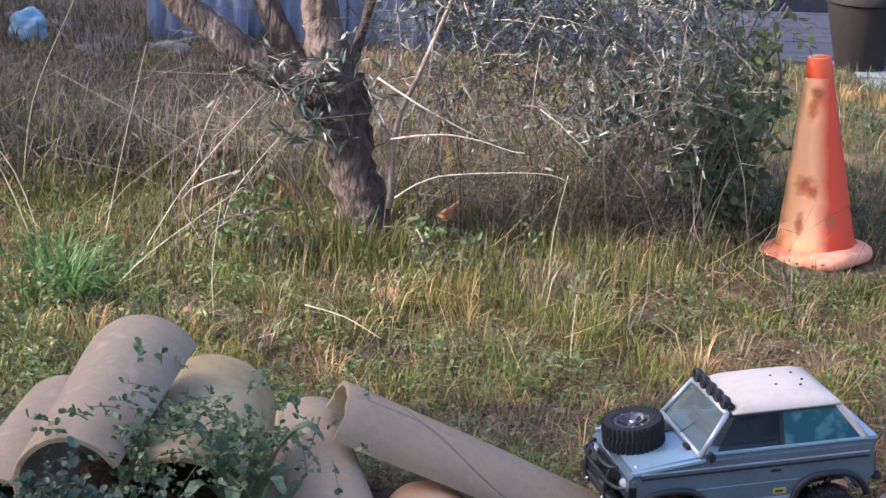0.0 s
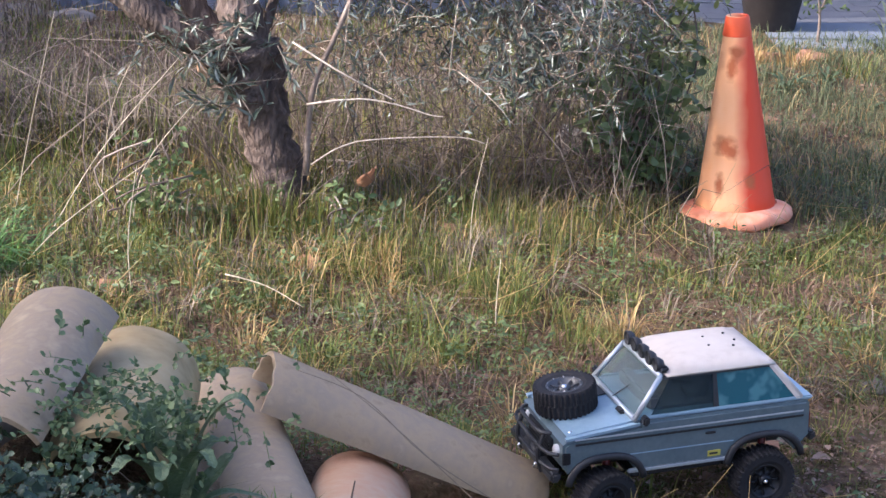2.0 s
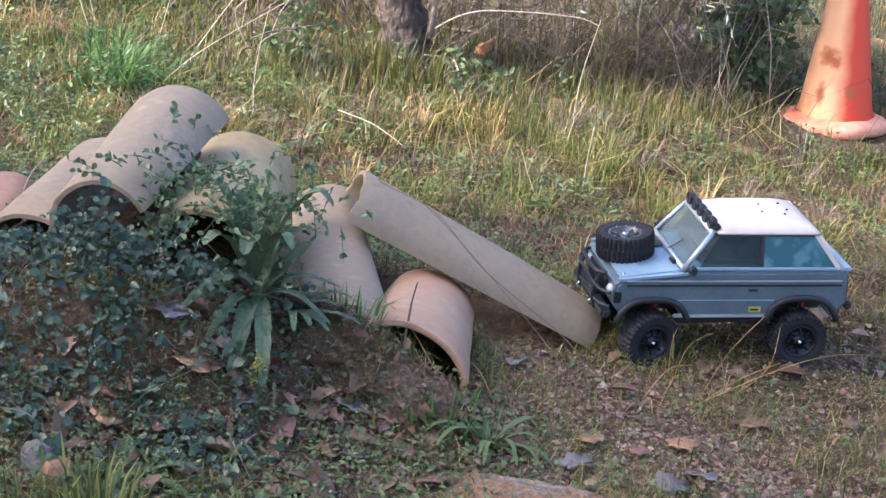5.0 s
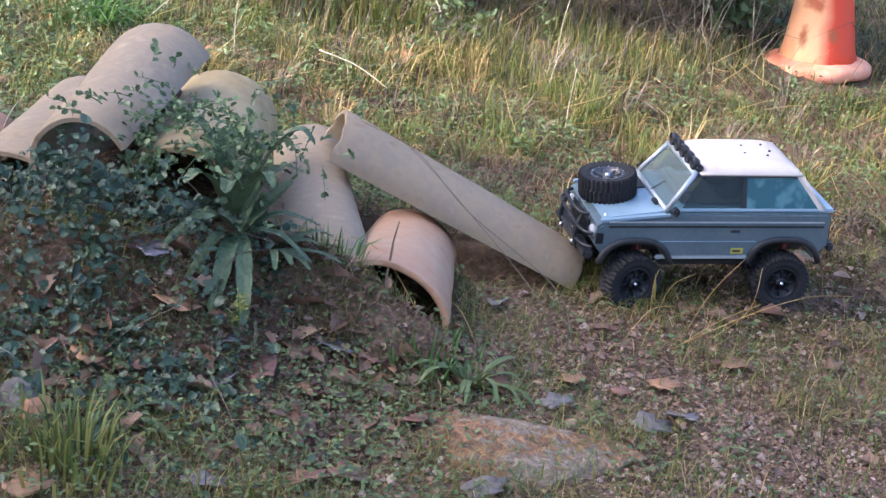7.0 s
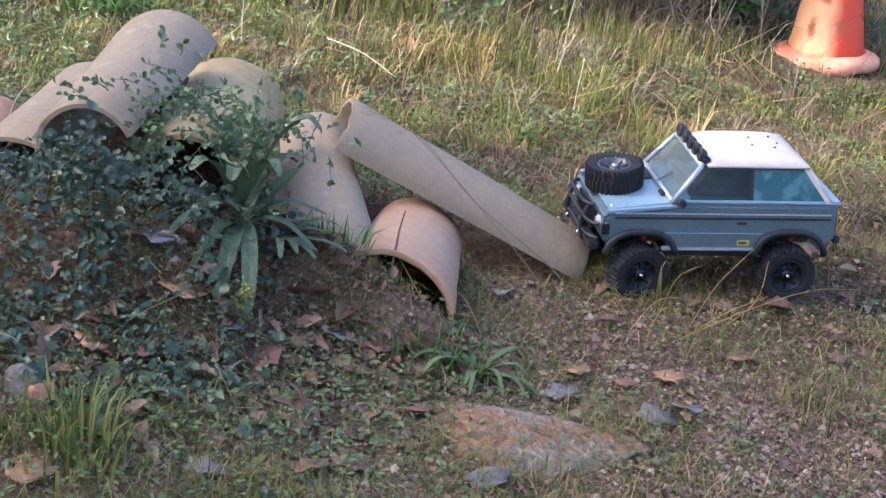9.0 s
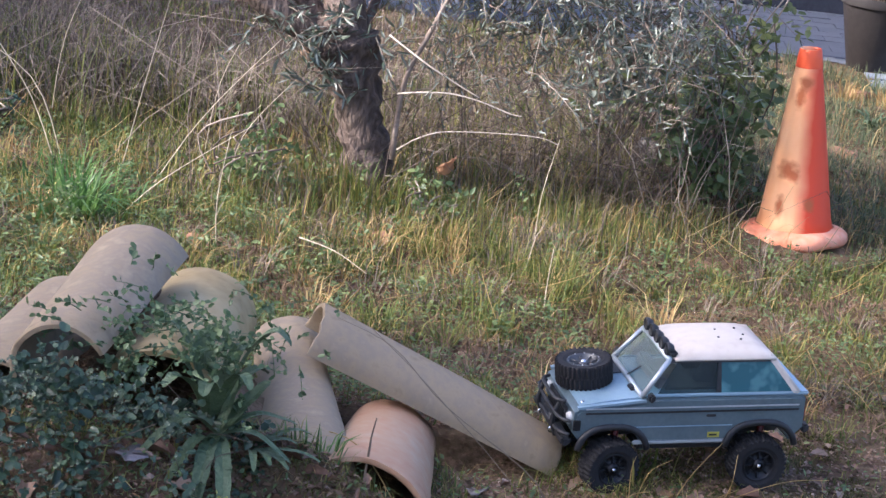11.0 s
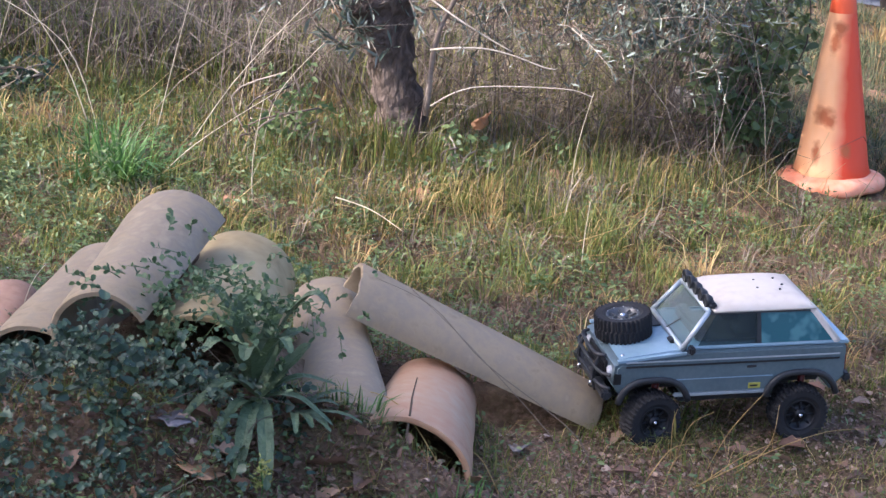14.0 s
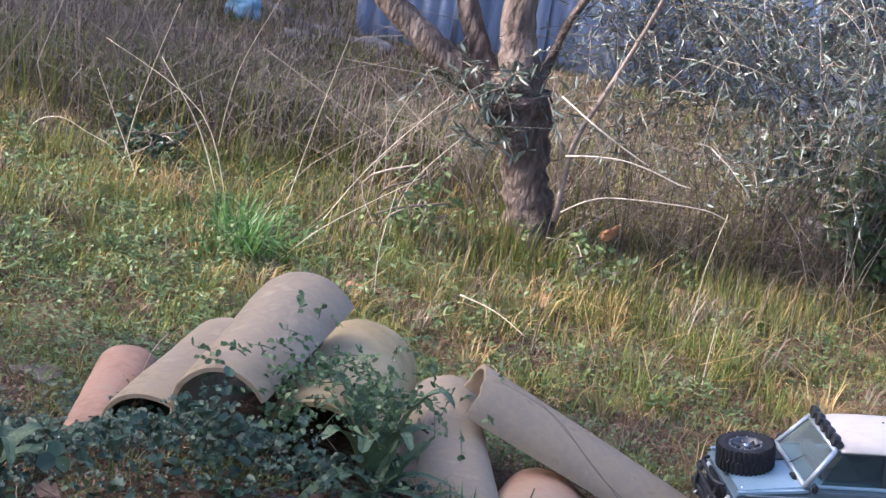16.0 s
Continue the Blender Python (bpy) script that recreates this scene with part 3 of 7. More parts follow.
roof_tile((-0.461, 2.340, 0.2545), (-0.419, 2.676, 0.295), 0.0727, 0.0854, 34.5, 1.04, M_clay, "buff arched clay roof tile lying on top of the heap", 1.0)
roof_tile((-0.335, 2.375, 0.201), (-0.341, 2.772, 0.203), 0.0875, 0.0850, -9.4, 1.05, M_clayyellow, "yellowish buff arched roof tile half covered with creeper", 2.0)
roof_tile((-0.579, 2.435, 0.161), (-0.529, 2.749, 0.184), 0.0808, 0.0893, -2.8, 0.91, M_clay, "pale buff arched roof tile wedged under the top one", 3.0)
roof_tile((-0.130, 2.442, 0.080), (-0.224, 2.921, 0.140), 0.0810, 0.0510, 16.4, 0.78, M_clay, "buff arched roof tile leaning up to the heap", 4.0)
roof_tile((-0.045, 2.409, 0.062), (-0.031, 2.774, 0.039), 0.0978, 0.0708, -22.4, 0.95, M_pinkclay, "pinkish orange arched roof tile with a dark open mouth", 5.0)
roof_tile((-0.180, 2.784, 0.190), (0.220, 2.837, 0.010), 0.0771, 0.0646, 1.6, 0.81, M_clay, "greyish buff arched roof tile leaning as a ramp", 6.0)
roof_tile((-0.666, 2.45, 0.124), (-0.702, 2.76, 0.134), 0.050, 0.053, 4.0, 0.98, M_terra, "orange-pink terracotta roof tile in the grass beside the heap", 7.0)


# ---------------------------------------------------------------- traffic cone
def traffic_cone(at, lean_x, lean_y):
    M_orange = material("faded_lit_orange_plastic", [(0.25, (0.86, 0.34, 0.13)), (0.42, (0.89, 0.43, 0.20)), (0.58, (0.90, 0.51, 0.275)), (0.75, (0.90, 0.58, 0.36))], 0.5, scale=3.2, fine=17, bump=0.001, stretch=(1, 1, 0.45))
    M_base = material("chalky_orange_plastic", [(0.25, (0.72, 0.16, 0.07)), (0.5, (0.78, 0.32, 0.18)), (0.8, (0.80, 0.50, 0.38)), (0.95, (0.45, 0.28, 0.18))], 0.7, scale=9, fine=40, bump=0.002)
    # one side is paler: bleached plastic and sunlight, both painted into the colour
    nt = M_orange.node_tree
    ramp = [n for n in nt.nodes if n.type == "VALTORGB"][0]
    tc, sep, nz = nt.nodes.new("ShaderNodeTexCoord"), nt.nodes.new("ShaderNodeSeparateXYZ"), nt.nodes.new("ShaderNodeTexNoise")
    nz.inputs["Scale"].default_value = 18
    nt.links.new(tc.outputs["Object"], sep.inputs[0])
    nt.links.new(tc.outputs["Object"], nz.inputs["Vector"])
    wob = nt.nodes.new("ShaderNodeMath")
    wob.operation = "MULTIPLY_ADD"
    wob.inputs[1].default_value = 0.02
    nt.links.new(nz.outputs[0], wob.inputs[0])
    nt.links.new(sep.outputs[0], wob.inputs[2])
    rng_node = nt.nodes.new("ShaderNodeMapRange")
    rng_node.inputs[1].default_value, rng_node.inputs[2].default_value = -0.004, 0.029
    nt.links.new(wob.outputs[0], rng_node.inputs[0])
    bleach_lit_mix = nt.nodes.new("ShaderNodeMix")
    bleach_lit_mix.data_type = "RGBA"
    bleach_lit_mix.inputs[7].default_value = (0.74, 0.075, 0.025, 1)
    nt.links.new(rng_node.outputs[0], bleach_lit_mix.inputs[0])
    nt.links.new(ramp.outputs[0], bleach_lit_mix.inputs[6])
    # dirt smears with ragged, soft borders: angle, height, half width and half height of each
    ragged = nt.nodes.new("ShaderNodeTexNoise")
    ragged.inputs["Scale"].default_value = 55
    ragged.inputs["Detail"].default_value = 6
    nt.links.new(tc.outputs["Object"], ragged.inputs["Vector"])
    shade = bleach_lit_mix.outputs[2]
    for a0, z0, wide, tall in ((-2.0, 0.342, 0.012, 0.030), (-2.12, 0.176, 0.026, 0.022), (-1.85, 0.163, 0.016, 0.016), (-2.20, 0.092, 0.012, 0.030), (-1.72, 0.378, 0.017, 0.018), (-1.3, 0.10, 0.014, 0.02)):
        r0 = 0.083 - (z0 - 0.058) * 0.148
        centre = Vector((r0 * math.cos(a0), r0 * math.sin(a0), z0))
        off = nt.nodes.new("ShaderNodeVectorMath")
        off.operation = "SUBTRACT"
        off.inputs[1].default_value = centre
        nt.links.new(tc.outputs["Object"], off.inputs[0])
        size = nt.nodes.new("ShaderNodeVectorMath")
        size.operation = "MULTIPLY"
        size.inputs[1].default_value = (1 / wide, 1 / wide, 1 / tall)
        nt.links.new(off.outputs[0], size.inputs[0])
        dist = nt.nodes.new("ShaderNodeVectorMath")
        dist.operation = "LENGTH"
        nt.links.new(size.outputs[0], dist.inputs[0])
        rag = nt.nodes.new("ShaderNodeMath")
        rag.operation = "MULTIPLY_ADD"
        rag.inputs[1].default_value = 1.5
        nt.links.new(ragged.outputs[0], rag.inputs[0])
        nt.links.new(dist.outputs["Value"], rag.inputs[2])
        amount = nt.nodes.new("ShaderNodeMapRange")
        amount.inputs[1].default_value, amount.inputs[2].default_value = 2.0, 1.15
        amount.inputs[3].default_value, amount.inputs[4].default_value = 0.0, 0.95
        nt.links.new(rag.outputs[0], amount.inputs[0])
        stain = nt.nodes.new("ShaderNodeMix")
        stain.data_type = "RGBA"
        stain.inputs[7].default_value = (0.46, 0.12, 0.04, 1)
        nt.links.new(amount.outputs[0], stain.inputs[0])
        nt.links.new(shade, stain.inputs[6])
        shade = stain.outputs[2]
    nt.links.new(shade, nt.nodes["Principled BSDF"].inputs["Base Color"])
    cone = thing("traffic_cone", pose(*at, lean_x, lean_y, 0), "faded orange plastic traffic cone with dirt smears, standing in grass", "traffic cone")
    prof = [(0.080, 0.030), (0.086, 0.026), (0.089, 0.034), (0.083, 0.058), (0.060, 0.215), (0.045, 0.315), (0.0338, 0.390), (0.0326, 0.398), (0.0318, 0.402), (0.0248, 0.4515), (0.0238, 0.453), (0.0220, 0.452), (0.0215, 0.445), (0.03, 0.38), (0.058, 0.2), (0.078, 0.04)]
    v, f = lathe(prof, 48)
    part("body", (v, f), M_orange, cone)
    pr = [(0.088, 0.036), (0.096, 0.034), (0.112, 0.028), (0.120, 0.020), (0.122, 0.008), (0.118, 0.0), (0.1, 0.0), (0.085, 0.010), (0.085, 0.03), (0.088, 0.036)]
    v, f = lathe(pr, 48)
    v = [(x * (1 + 0.05 * math.cos(4 * math.atan2(y, x))), y * (1 + 0.05 * math.cos(4 * math.atan2(y, x))), z + 0.004 * noise.noise(Vector((x, y, 0)) * 14)) for x, y, z in v]
    part("base", (v, f), M_base, cone, "chalky pinkish orange base flange")
    v, f = lathe([(0.0310, 0.4095), (0.0316, 0.4100), (0.0287, 0.4295), (0.0256, 0.4505), (0.0246, 0.4520)], 40)
    band = part("top_band", (v, f), material("red_orange_band", [(0.3, (0.70, 0.07, 0.02)), (0.8, (0.80, 0.13, 0.04))], 0.45, scale=8), cone, "darker red-orange neck band")
    band.data.set_sharp_from_angle(angle=radians(30))


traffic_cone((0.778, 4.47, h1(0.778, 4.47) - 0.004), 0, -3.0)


# ---------------------------------------------------------------- model off-road car
def build_car(m):
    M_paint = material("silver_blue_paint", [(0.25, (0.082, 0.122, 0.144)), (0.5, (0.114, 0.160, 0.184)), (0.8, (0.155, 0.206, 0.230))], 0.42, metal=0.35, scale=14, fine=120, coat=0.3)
    # paler copy of the body paint, with skylight on tops and edges painted in
    M_paint_lit = material("lit_blue_paint", [(0.25, (0.19, 0.30, 0.38)), (0.6, (0.25, 0.36, 0.44)), (0.9, (0.32, 0.43, 0.51))], 0.34, metal=0.2, scale=10, fine=110, coat=0.4)
    M_white = material("white_paint", [(0.3, (0.43, 0.375, 0.315)), (0.5, (0.53, 0.475, 0.41)), (0.75, (0.58, 0.53, 0.465))], 0.45, scale=9, fine=60)
    M_frame = material("bare_aluminium", [(0.3, (0.34, 0.39, 0.42)), (0.8, (0.48, 0.52, 0.55))], 0.35, metal=0.4, scale=20)
    M_black = material("black_plastic", [(0.3, (0.012, 0.013, 0.016)), (0.8, (0.03, 0.032, 0.036))], 0.5, scale=30, fine=150)
    M_rubber = material("tyre_rubber", [(0.3, (0.007, 0.007, 0.009)), (0.6, (0.013, 0.013, 0.015)), (0.95, (0.045, 0.038, 0.032))], 0.8, scale=25, fine=130, bump=0.0008)
    M_rim = material("dark_rim", [(0.3, (0.012, 0.013, 0.016)), (0.8, (0.035, 0.037, 0.042))], 0.45, metal=0.6, scale=30)
    M_grey = material("grey_rim", [(0.3, (0.055, 0.058, 0.064)), (0.8, (0.12, 0.125, 0.13))], 0.4, metal=0.6, scale=30)
    M_steel = material("bright_steel", [(0.3, (0.55, 0.56, 0.58)), (0.8, (0.7, 0.71, 0.73))], 0.25, metal=0.9, scale=30)
    M_red = material("red_shock", [(0.3, (0.10, 0.012, 0.012)), (0.8, (0.18, 0.02, 0.018))], 0.4, scale=30)
    M_yellow = material("yellow_sticker", [(0.3, (0.34, 0.31, 0.05)), (0.8, (0.44, 0.41, 0.10))], 0.5, scale=30)
    M_lamp = material("lamp_lens", [(0.3, (0.22, 0.23, 0.24)), (0.8, (0.36, 0.37, 0.38))], 0.15, scale=30)
    M_seat = material("grey_interior", [(0.3, (0.10, 0.10, 0.11)), (0.8, (0.2, 0.2, 0.2))], 0.7, scale=30)
    G_front = glass("clear_windscreen", (0.24, 0.28, 0.29), 0.12, 0.24)
    G_side = glass("teal_window", (0.018, 0.10, 0.135), 0.08, 0.82, (0.07, 0.20, 0.235))
    G_dark = glass("dark_window", (0.02, 0.035, 0.05), 0.06, 0.35)

    car = thing("model_car", m, "silver-blue radio-controlled off-road model car with white roof", "model car")
    xf, xr, wr = 0.116, -0.131, 0.0475
    hw = 0.091

    # body shell: the side outline with both wheel arches
    def arch(cx, r, zc, z0):
        a0 = math.asin((z0 - zc) / r)
        return [(cx + r * math.cos(a), zc + r * math.sin(a)) for a in np.linspace(a0, math.pi - a0, 11)]
    rear_end, front_end = -0.204, 0.182
    ol = [(front_end, 0.108)]
    ol += [q for q in arch(xf, 0.054, 0.064, 0.086) if q[0] < front_end - 0.004]
    ol += arch(xr, 0.056, 0.062, 0.086)
    ol += [(rear_end + 0.008, 0.100), (rear_end, 0.108), (rear_end, 0.158), (rear_end + 0.004, 0.163), (0.072, 0.163), (0.068, 0.158), (front_end - 0.012, 0.147), (front_end - 0.002, 0.141)]
    bm = prism(ol, -hw, hw)
    edges = [e for e in bm.edges if abs(e.verts[0].co.y - e.verts[1].co.y) < 1e-6]
    bmesh.ops.bevel(bm, geom=edges, offset=0.004, segments=2, affect="EDGES")
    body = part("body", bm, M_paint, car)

    # bonnet, a slightly crowned lid
    hood = prism([(0.069, 0.1580), (0.169, 0.1478), (0.172, 0.1508), (0.12, 0.1575), (0.070, 0.1635)], -0.081, 0.081)
    bmesh.ops.bevel(hood, geom=hood.edges[:], offset=0.0012, segments=2, affect="EDGES")
    part("bonnet", hood, M_paint_lit, car, "blue glossy bonnet, lightened as if skylit")
    part("belt_top", box(0.264, 0.170, 0.004, (-0.068, 0, 0.1645), 0.0015), M_paint_lit, car, "blue belt ledge, lightened as if skylit")
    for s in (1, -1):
        part("wing_top", box(0.112, 0.008, 0.004, m=pose(0.120, s * 0.0865, 0.1545, 0, 5.4, 0)), M_paint_lit, car, "blue wing edge, lightened as if skylit")
        part("belt_stripe", box(0.356, 0.0016, 0.0034, (-0.015, s * (hw + 0.0008), 0.141), 0.0006), M_black, car, "black side moulding")
        part("light_stripe", box(0.356, 0.0014, 0.0025, (-0.015, s * (hw + 0.0007), 0.1485), 0.0004), M_frame, car)
        part("lower_crease", box(0.165, 0.0014, 0.0015, (0.0, s * (hw + 0.0007), 0.116), 0.0004), M_paint_lit, car)
        part("sill", box(0.165, 0.006, 0.007, (0.0, s * (hw - 0.001), 0.0895), 0.002), M_frame, car)
        for cx, r in ((xf, 0.054), (xr, 0.056)):
            pts = [(cx + (r + 0.005) * math.copysign(abs(math.cos(a)) ** 0.75, math.cos(a)), s * (hw + 0.004), 0.063 + (r + 0.001) * math.sin(a) ** 0.85) for a in np.linspace(0.25, math.pi - 0.25, 17)]
            v, f = tube(pts, 0.0056, 10)
            v = [(x, s * hw + (y - s * hw) * 0.75, z) for x, y, z in v]
            part("fender_flare", (v, f), M_black, car, "black plastic wheel arch flare")
        part("door_handle", box(0.016, 0.003, 0.004, (-0.045, s * (hw + 0.0015), 0.1335), 0.001), M_black, car)
        mir = part("mirror", box(0.010, 0.016, 0.014, (0.060, s * (hw + 0.009), 0.1695), 0.003), M_black, car, "black door mirror")
        part("mirror_arm", (tube([(0.061, s * (hw - 0.004), 0.163), (0.060, s * (hw + 0.006), 0.167)], 0.002, 6)), M_black, mir)
        st = part("sticker", box(0.020, 0.001, 0.009, (-0.052, s * (hw + 0.0005), 0.100), 0.0), M_yellow, car, "small yellow sticker")
        part("sticker_bar", box(0.013, 0.0006, 0.003, (-0.051, s * (hw + 0.0012), 0.100)), M_black, st)

    # cabin
    zb, zt = 0.166, 0.2215
    lo = [(0.070, 0.085), (-0.192, 0.085)]
    hi = [(0.026, 0.072), (-0.146, 0.072)]

    def wall_pt(s, u, w, out=0.0):
        """A point of the cabin's side: u along (0 front, 1 rear), w up."""
        a = Vector((lo[0][0] + (lo[1][0] - lo[0][0]) * u, s * lo[0][1], zb))
        b = Vector((hi[0][0] + (hi[1][0] - hi[0][0]) * u, s * hi[0][1], zt))
        p = a.lerp(b, w)
        return p + Vector((0, s * out, 0))

    def slab(corners, thick, inward):
        a = [Vector(c) for c in corners]
        b = [c + Vector(inward) * thick for c in a]
        v = [tuple(c) for c in a + b]
        k = len(a)
        f = [tuple(range(k)), tuple(range(2 * k - 1, k - 1, -1))]
        f += [(i, i + k, (i + 1) % k + k, (i + 1) % k) for i in range(k)]
        bm = bmesh.new()
        vs = [bm.verts.new(c) for c in v]
        for q in f:
            bm.faces.new([vs[i] for i in q])
        bmesh.ops.recalc_face_normals(bm, faces=bm.faces)
        return bm

    for s in (1, -1):
        ins = (0, -s, 0)
        part("front_side_window", slab([wall_pt(s, 0.09, 0.05), wall_pt(s, 0.47, 0.05), wall_pt(s, 0.47, 0.94), wall_pt(s, 0.09, 0.94)], 0.0012, ins), G_dark, car, "dark open-looking side window", smooth=False)
        part("rear_side_window", slab([wall_pt(s, 0.50, 0.05), wall_pt(s, 0.972, 0.05), wall_pt(s, 0.972, 0.86), wall_pt(s, 0.945, 0.94), wall_pt(s, 0.50, 0.94)], 0.0012, ins), G_side, car, "teal tinted side window", smooth=False)
        part("middle_pillar", slab([wall_pt(s, 0.468, 0), wall_pt(s, 0.502, 0), wall_pt(s, 0.502, 1), wall_pt(s, 0.468, 1)], 0.004, ins), M_black, car)
        part("rear_pillar", slab([wall_pt(s, 0.968, 0, 0.001), wall_pt(s, 1.0, 0, 0.001), wall_pt(s, 1.0, 1, 0.001), wall_pt(s, 0.968, 1, 0.001)], 0.005, ins), M_white, car, "white rear pillar")
        part("window_rail", slab([wall_pt(s, 0.05, 0.0, 0.001), wall_pt(s, 1.0, 0, 0.001), wall_pt(s, 1.0, 0.06, 0.001), wall_pt(s, 0.05, 0.06, 0.001)], 0.004, ins), M_paint_lit, car)
        part("gutter", slab([wall_pt(s, 0.0, 0.93, 0.002), wall_pt(s, 0.97, 0.93, 0.002), wall_pt(s, 0.97, 1.0, 0.002), wall_pt(s, 0.0, 1.0, 0.002)], 0.004, ins), M_black, car)
    # windscreen with its frame
    c = [Vector((0.070, 0.085, zb)), Vector((0.070, -0.085, zb)), Vector((0.026, -0.072, zt)), Vector((0.026, 0.072, zt))]
    nrm = (c[1] - c[0]).cross(c[3] - c[0]).normalized()
    if nrm.x < 0:
        nrm = -nrm
    part("windscreen", slab([p.lerp((c[0] + c[2]) / 2, 0.06) for p in c], 0.0012, -nrm), G_front, car, "clear windscreen with a pale reflection", smooth=False)
    fr = []
    for i in range(4):
        fr.append(tube([c[i] + nrm * 0.001, c[(i + 1) % 4] + nrm * 0.001], 0.0042, 8))
    part("windscreen_frame", join(*fr), M_frame, car, "bright metal windscreen frame")
    part("wiper", tube([c[0].lerp(c[1], 0.5) + nrm * 0.004, c[0].lerp(c[2], 0.42) + nrm * 0.004], 0.0012, 6), M_black, car)
    # rear window and door
    rc = [Vector((-0.192, 0.081, zb)), Vector((-0.192, -0.081, zb)), Vector((-0.147, -0.068, zt)), Vector((-0.147, 0.068, zt))]
    part("rear_window", slab([p.lerp((rc[0] + rc[2]) / 2, 0.1) for p in rc], 0.0015, (1, 0, 0)), G_side, car, "teal tinted rear window", smooth=False)
    fr = [tube([rc[i], rc[(i + 1) % 4]], 0.005, 8) for i in range(4)]
    part("rear_window_frame", join(*fr), M_white, car, "white rear window surround")
    part("tail_ledge", box(0.020, 0.172, 0.006, (-0.200, 0, 0.1655), 0.002), M_paint_lit, car, "blue tailgate ledge, lightened as if skylit")
    # roof, crowned and rounded
    nx, ny = 14, 12
    v, f = [], []
    for lay in (0, 1):
        for i in range(nx + 1):
            for j in range(ny + 1):
                u, w = i / nx * 2 - 1, j / ny * 2 - 1
                x = -0.067 + 0.085 * u
                y = 0.0755 * w
                e = (1 - abs(u) ** 6) * (1 - abs(w) ** 6)
                z = zt + 0.002 + (0.012 * e + 0.004 * (1 - u * u) * (1 - w * w) if lay else -0.003)
                v.append((x, y, z))
    k = (nx + 1) * (ny + 1)
    for lay in (0, 1):
        for i in range(nx):
            for j in range(ny):
                q = [lay * k + i * (ny + 1) + j, lay * k + (i + 1) * (ny + 1) + j, lay * k + (i + 1) * (ny + 1) + j + 1, lay * k + i * (ny + 1) + j + 1]
                f.append(tuple(q if lay else q[::-1]))
    rim = [i * (ny + 1) for i in range(nx + 1)] + [nx * (ny + 1) + j for j in range(1, ny + 1)] + [i * (ny + 1) + ny for i in range(nx - 1, -1, -1)] + [j for j in range(ny - 1, 0, -1)]
    for a, b in zip(rim, rim[1:] + rim[:1]):
        f.append((a, b, b + k, a + k))
    roof = part("roof", (v, f), M_white, car, "white slightly dirty roof")
    for x, y in ((-0.07, 0.02), (-0.075, -0.015), (-0.105, 0.03), (-0.11, -0.02), (-0.115, 0.01)):
        part("screw", moved(lathe([(0.0, 0.002), (0.0018, 0.0018), (0.0022, 0.0)], 8), Matrix.Translation((x, y, zt + 0.0172))), M_rim, roof)
    # light bar: five round lamps on a rail
    rail = part("light_bar", tube([(0.022, -0.070, zt + 0.008), (0.022, 0.070, zt + 0.008)], 0.003, 8), M_black, car, "black roof light bar")
    part("light_shield", box(0.012, 0.138, 0.010, (0.018, 0, zt + 0.008), 0.003), M_black, car)
    for i in range(5):
        y = -0.056 + 0.028 * i
        lamp = part("roof_lamp", moved(lathe([(0.0, -0.010), (0.006, -0.009), (0.0105, -0.003), (0.011, 0.003), (0.0095, 0.004), (0.009, 0.0025), (0.0, 0.0025)], 20), pose(0.026, y, zt + 0.0135, 0, 90, 0)), M_black, car, "round black roof lamp")
        part("bracket", box(0.004, 0.004, 0.008, (0.023, y, zt + 0.007)), M_steel, lamp)
    # inside
    part("interior", box(0.19, 0.125, 0.006, (-0.07, 0, 0.168)), M_seat, car)
    part("dashboard", box(0.02, 0.120, 0.022, (0.03, 0, 0.176), 0.004), M_seat, car)
    for s in (1, -1):
        part("seat", join(([], []), tube([(-0.03, s * 0.03, 0.172), (-0.05, s * 0.03, 0.176), (-0.058, s * 0.03, 0.205)], [0.016, 0.017, 0.012], 8)), M_seat, car)
    # nose
    part("grille", box(0.004, 0.100, 0.026, (front_end + 0.001, 0, 0.123), 0.001), M_black, car, "black grille")
    for i in range(4):
        part("grille_bar", box(0.003, 0.086, 0.0016, (front_end + 0.0035, 0, 0.112 + 0.0052 * i)), M_rim, car)
    for s in (1, -1):
        part("headlight", moved(lathe([(0.0, 0.004), (0.008, 0.0036), (0.0105, 0.001), (0.011, -0.004)], 18), pose(front_end + 0.001, s * 0.066, 0.124, 0, 90, 0)), M_lamp, car, "round headlight")
        part("corner_lamp", box(0.012, 0.004, 0.018, (front_end - 0.006, s * (hw - 0.0005), 0.121), 0.001), M_rim, car, "small grey corner lamp")
        part("tail_light", box(0.003, 0.012, 0.026, (rear_end - 0.001, s * 0.080, 0.130), 0.001), M_red, car, "red tail light")
        part("bonnet_catch", moved(lathe([(0.0, 0.004), (0.003, 0.003), (0.003, 0.0)], 8), pose(0.163, s * 0.068, 0.1500)), M_steel, car)
    part("front_bumper", box(0.016, 0.186, 0.016, (front_end + 0.010, 0, 0.094), 0.004), M_black, car, "black front bumper")
    bars = []
    for y in (-0.045, 0.045):
        bars.append(tube(spline([(front_end + 0.016, y, 0.086), (front_end + 0.022, y, 0.115), (front_end + 0.012, y, 0.146)], 4), 0.0035, 8))
    for z, w in ((0.104, 0.086), (0.127, 0.086), (0.148, 0.055)):
        bars.append(tube(spline([(front_end + 0.004, -w, z), (front_end + 0.018, -w * 0.7, z), (front_end + 0.019, w * 0.7, z), (front_end + 0.004, w, z)], 4), 0.003, 8))
    bull = part("bull_bar", join(*bars), M_black, car, "black tubular bull bar")
    part("winch", moved(lathe([(0.0, -0.03), (0.007, -0.03), (0.007, 0.03), (0.0, 0.03)], 14, "y"), Matrix.Translation((front_end + 0.012, 0, 0.104))), M_rim, car)
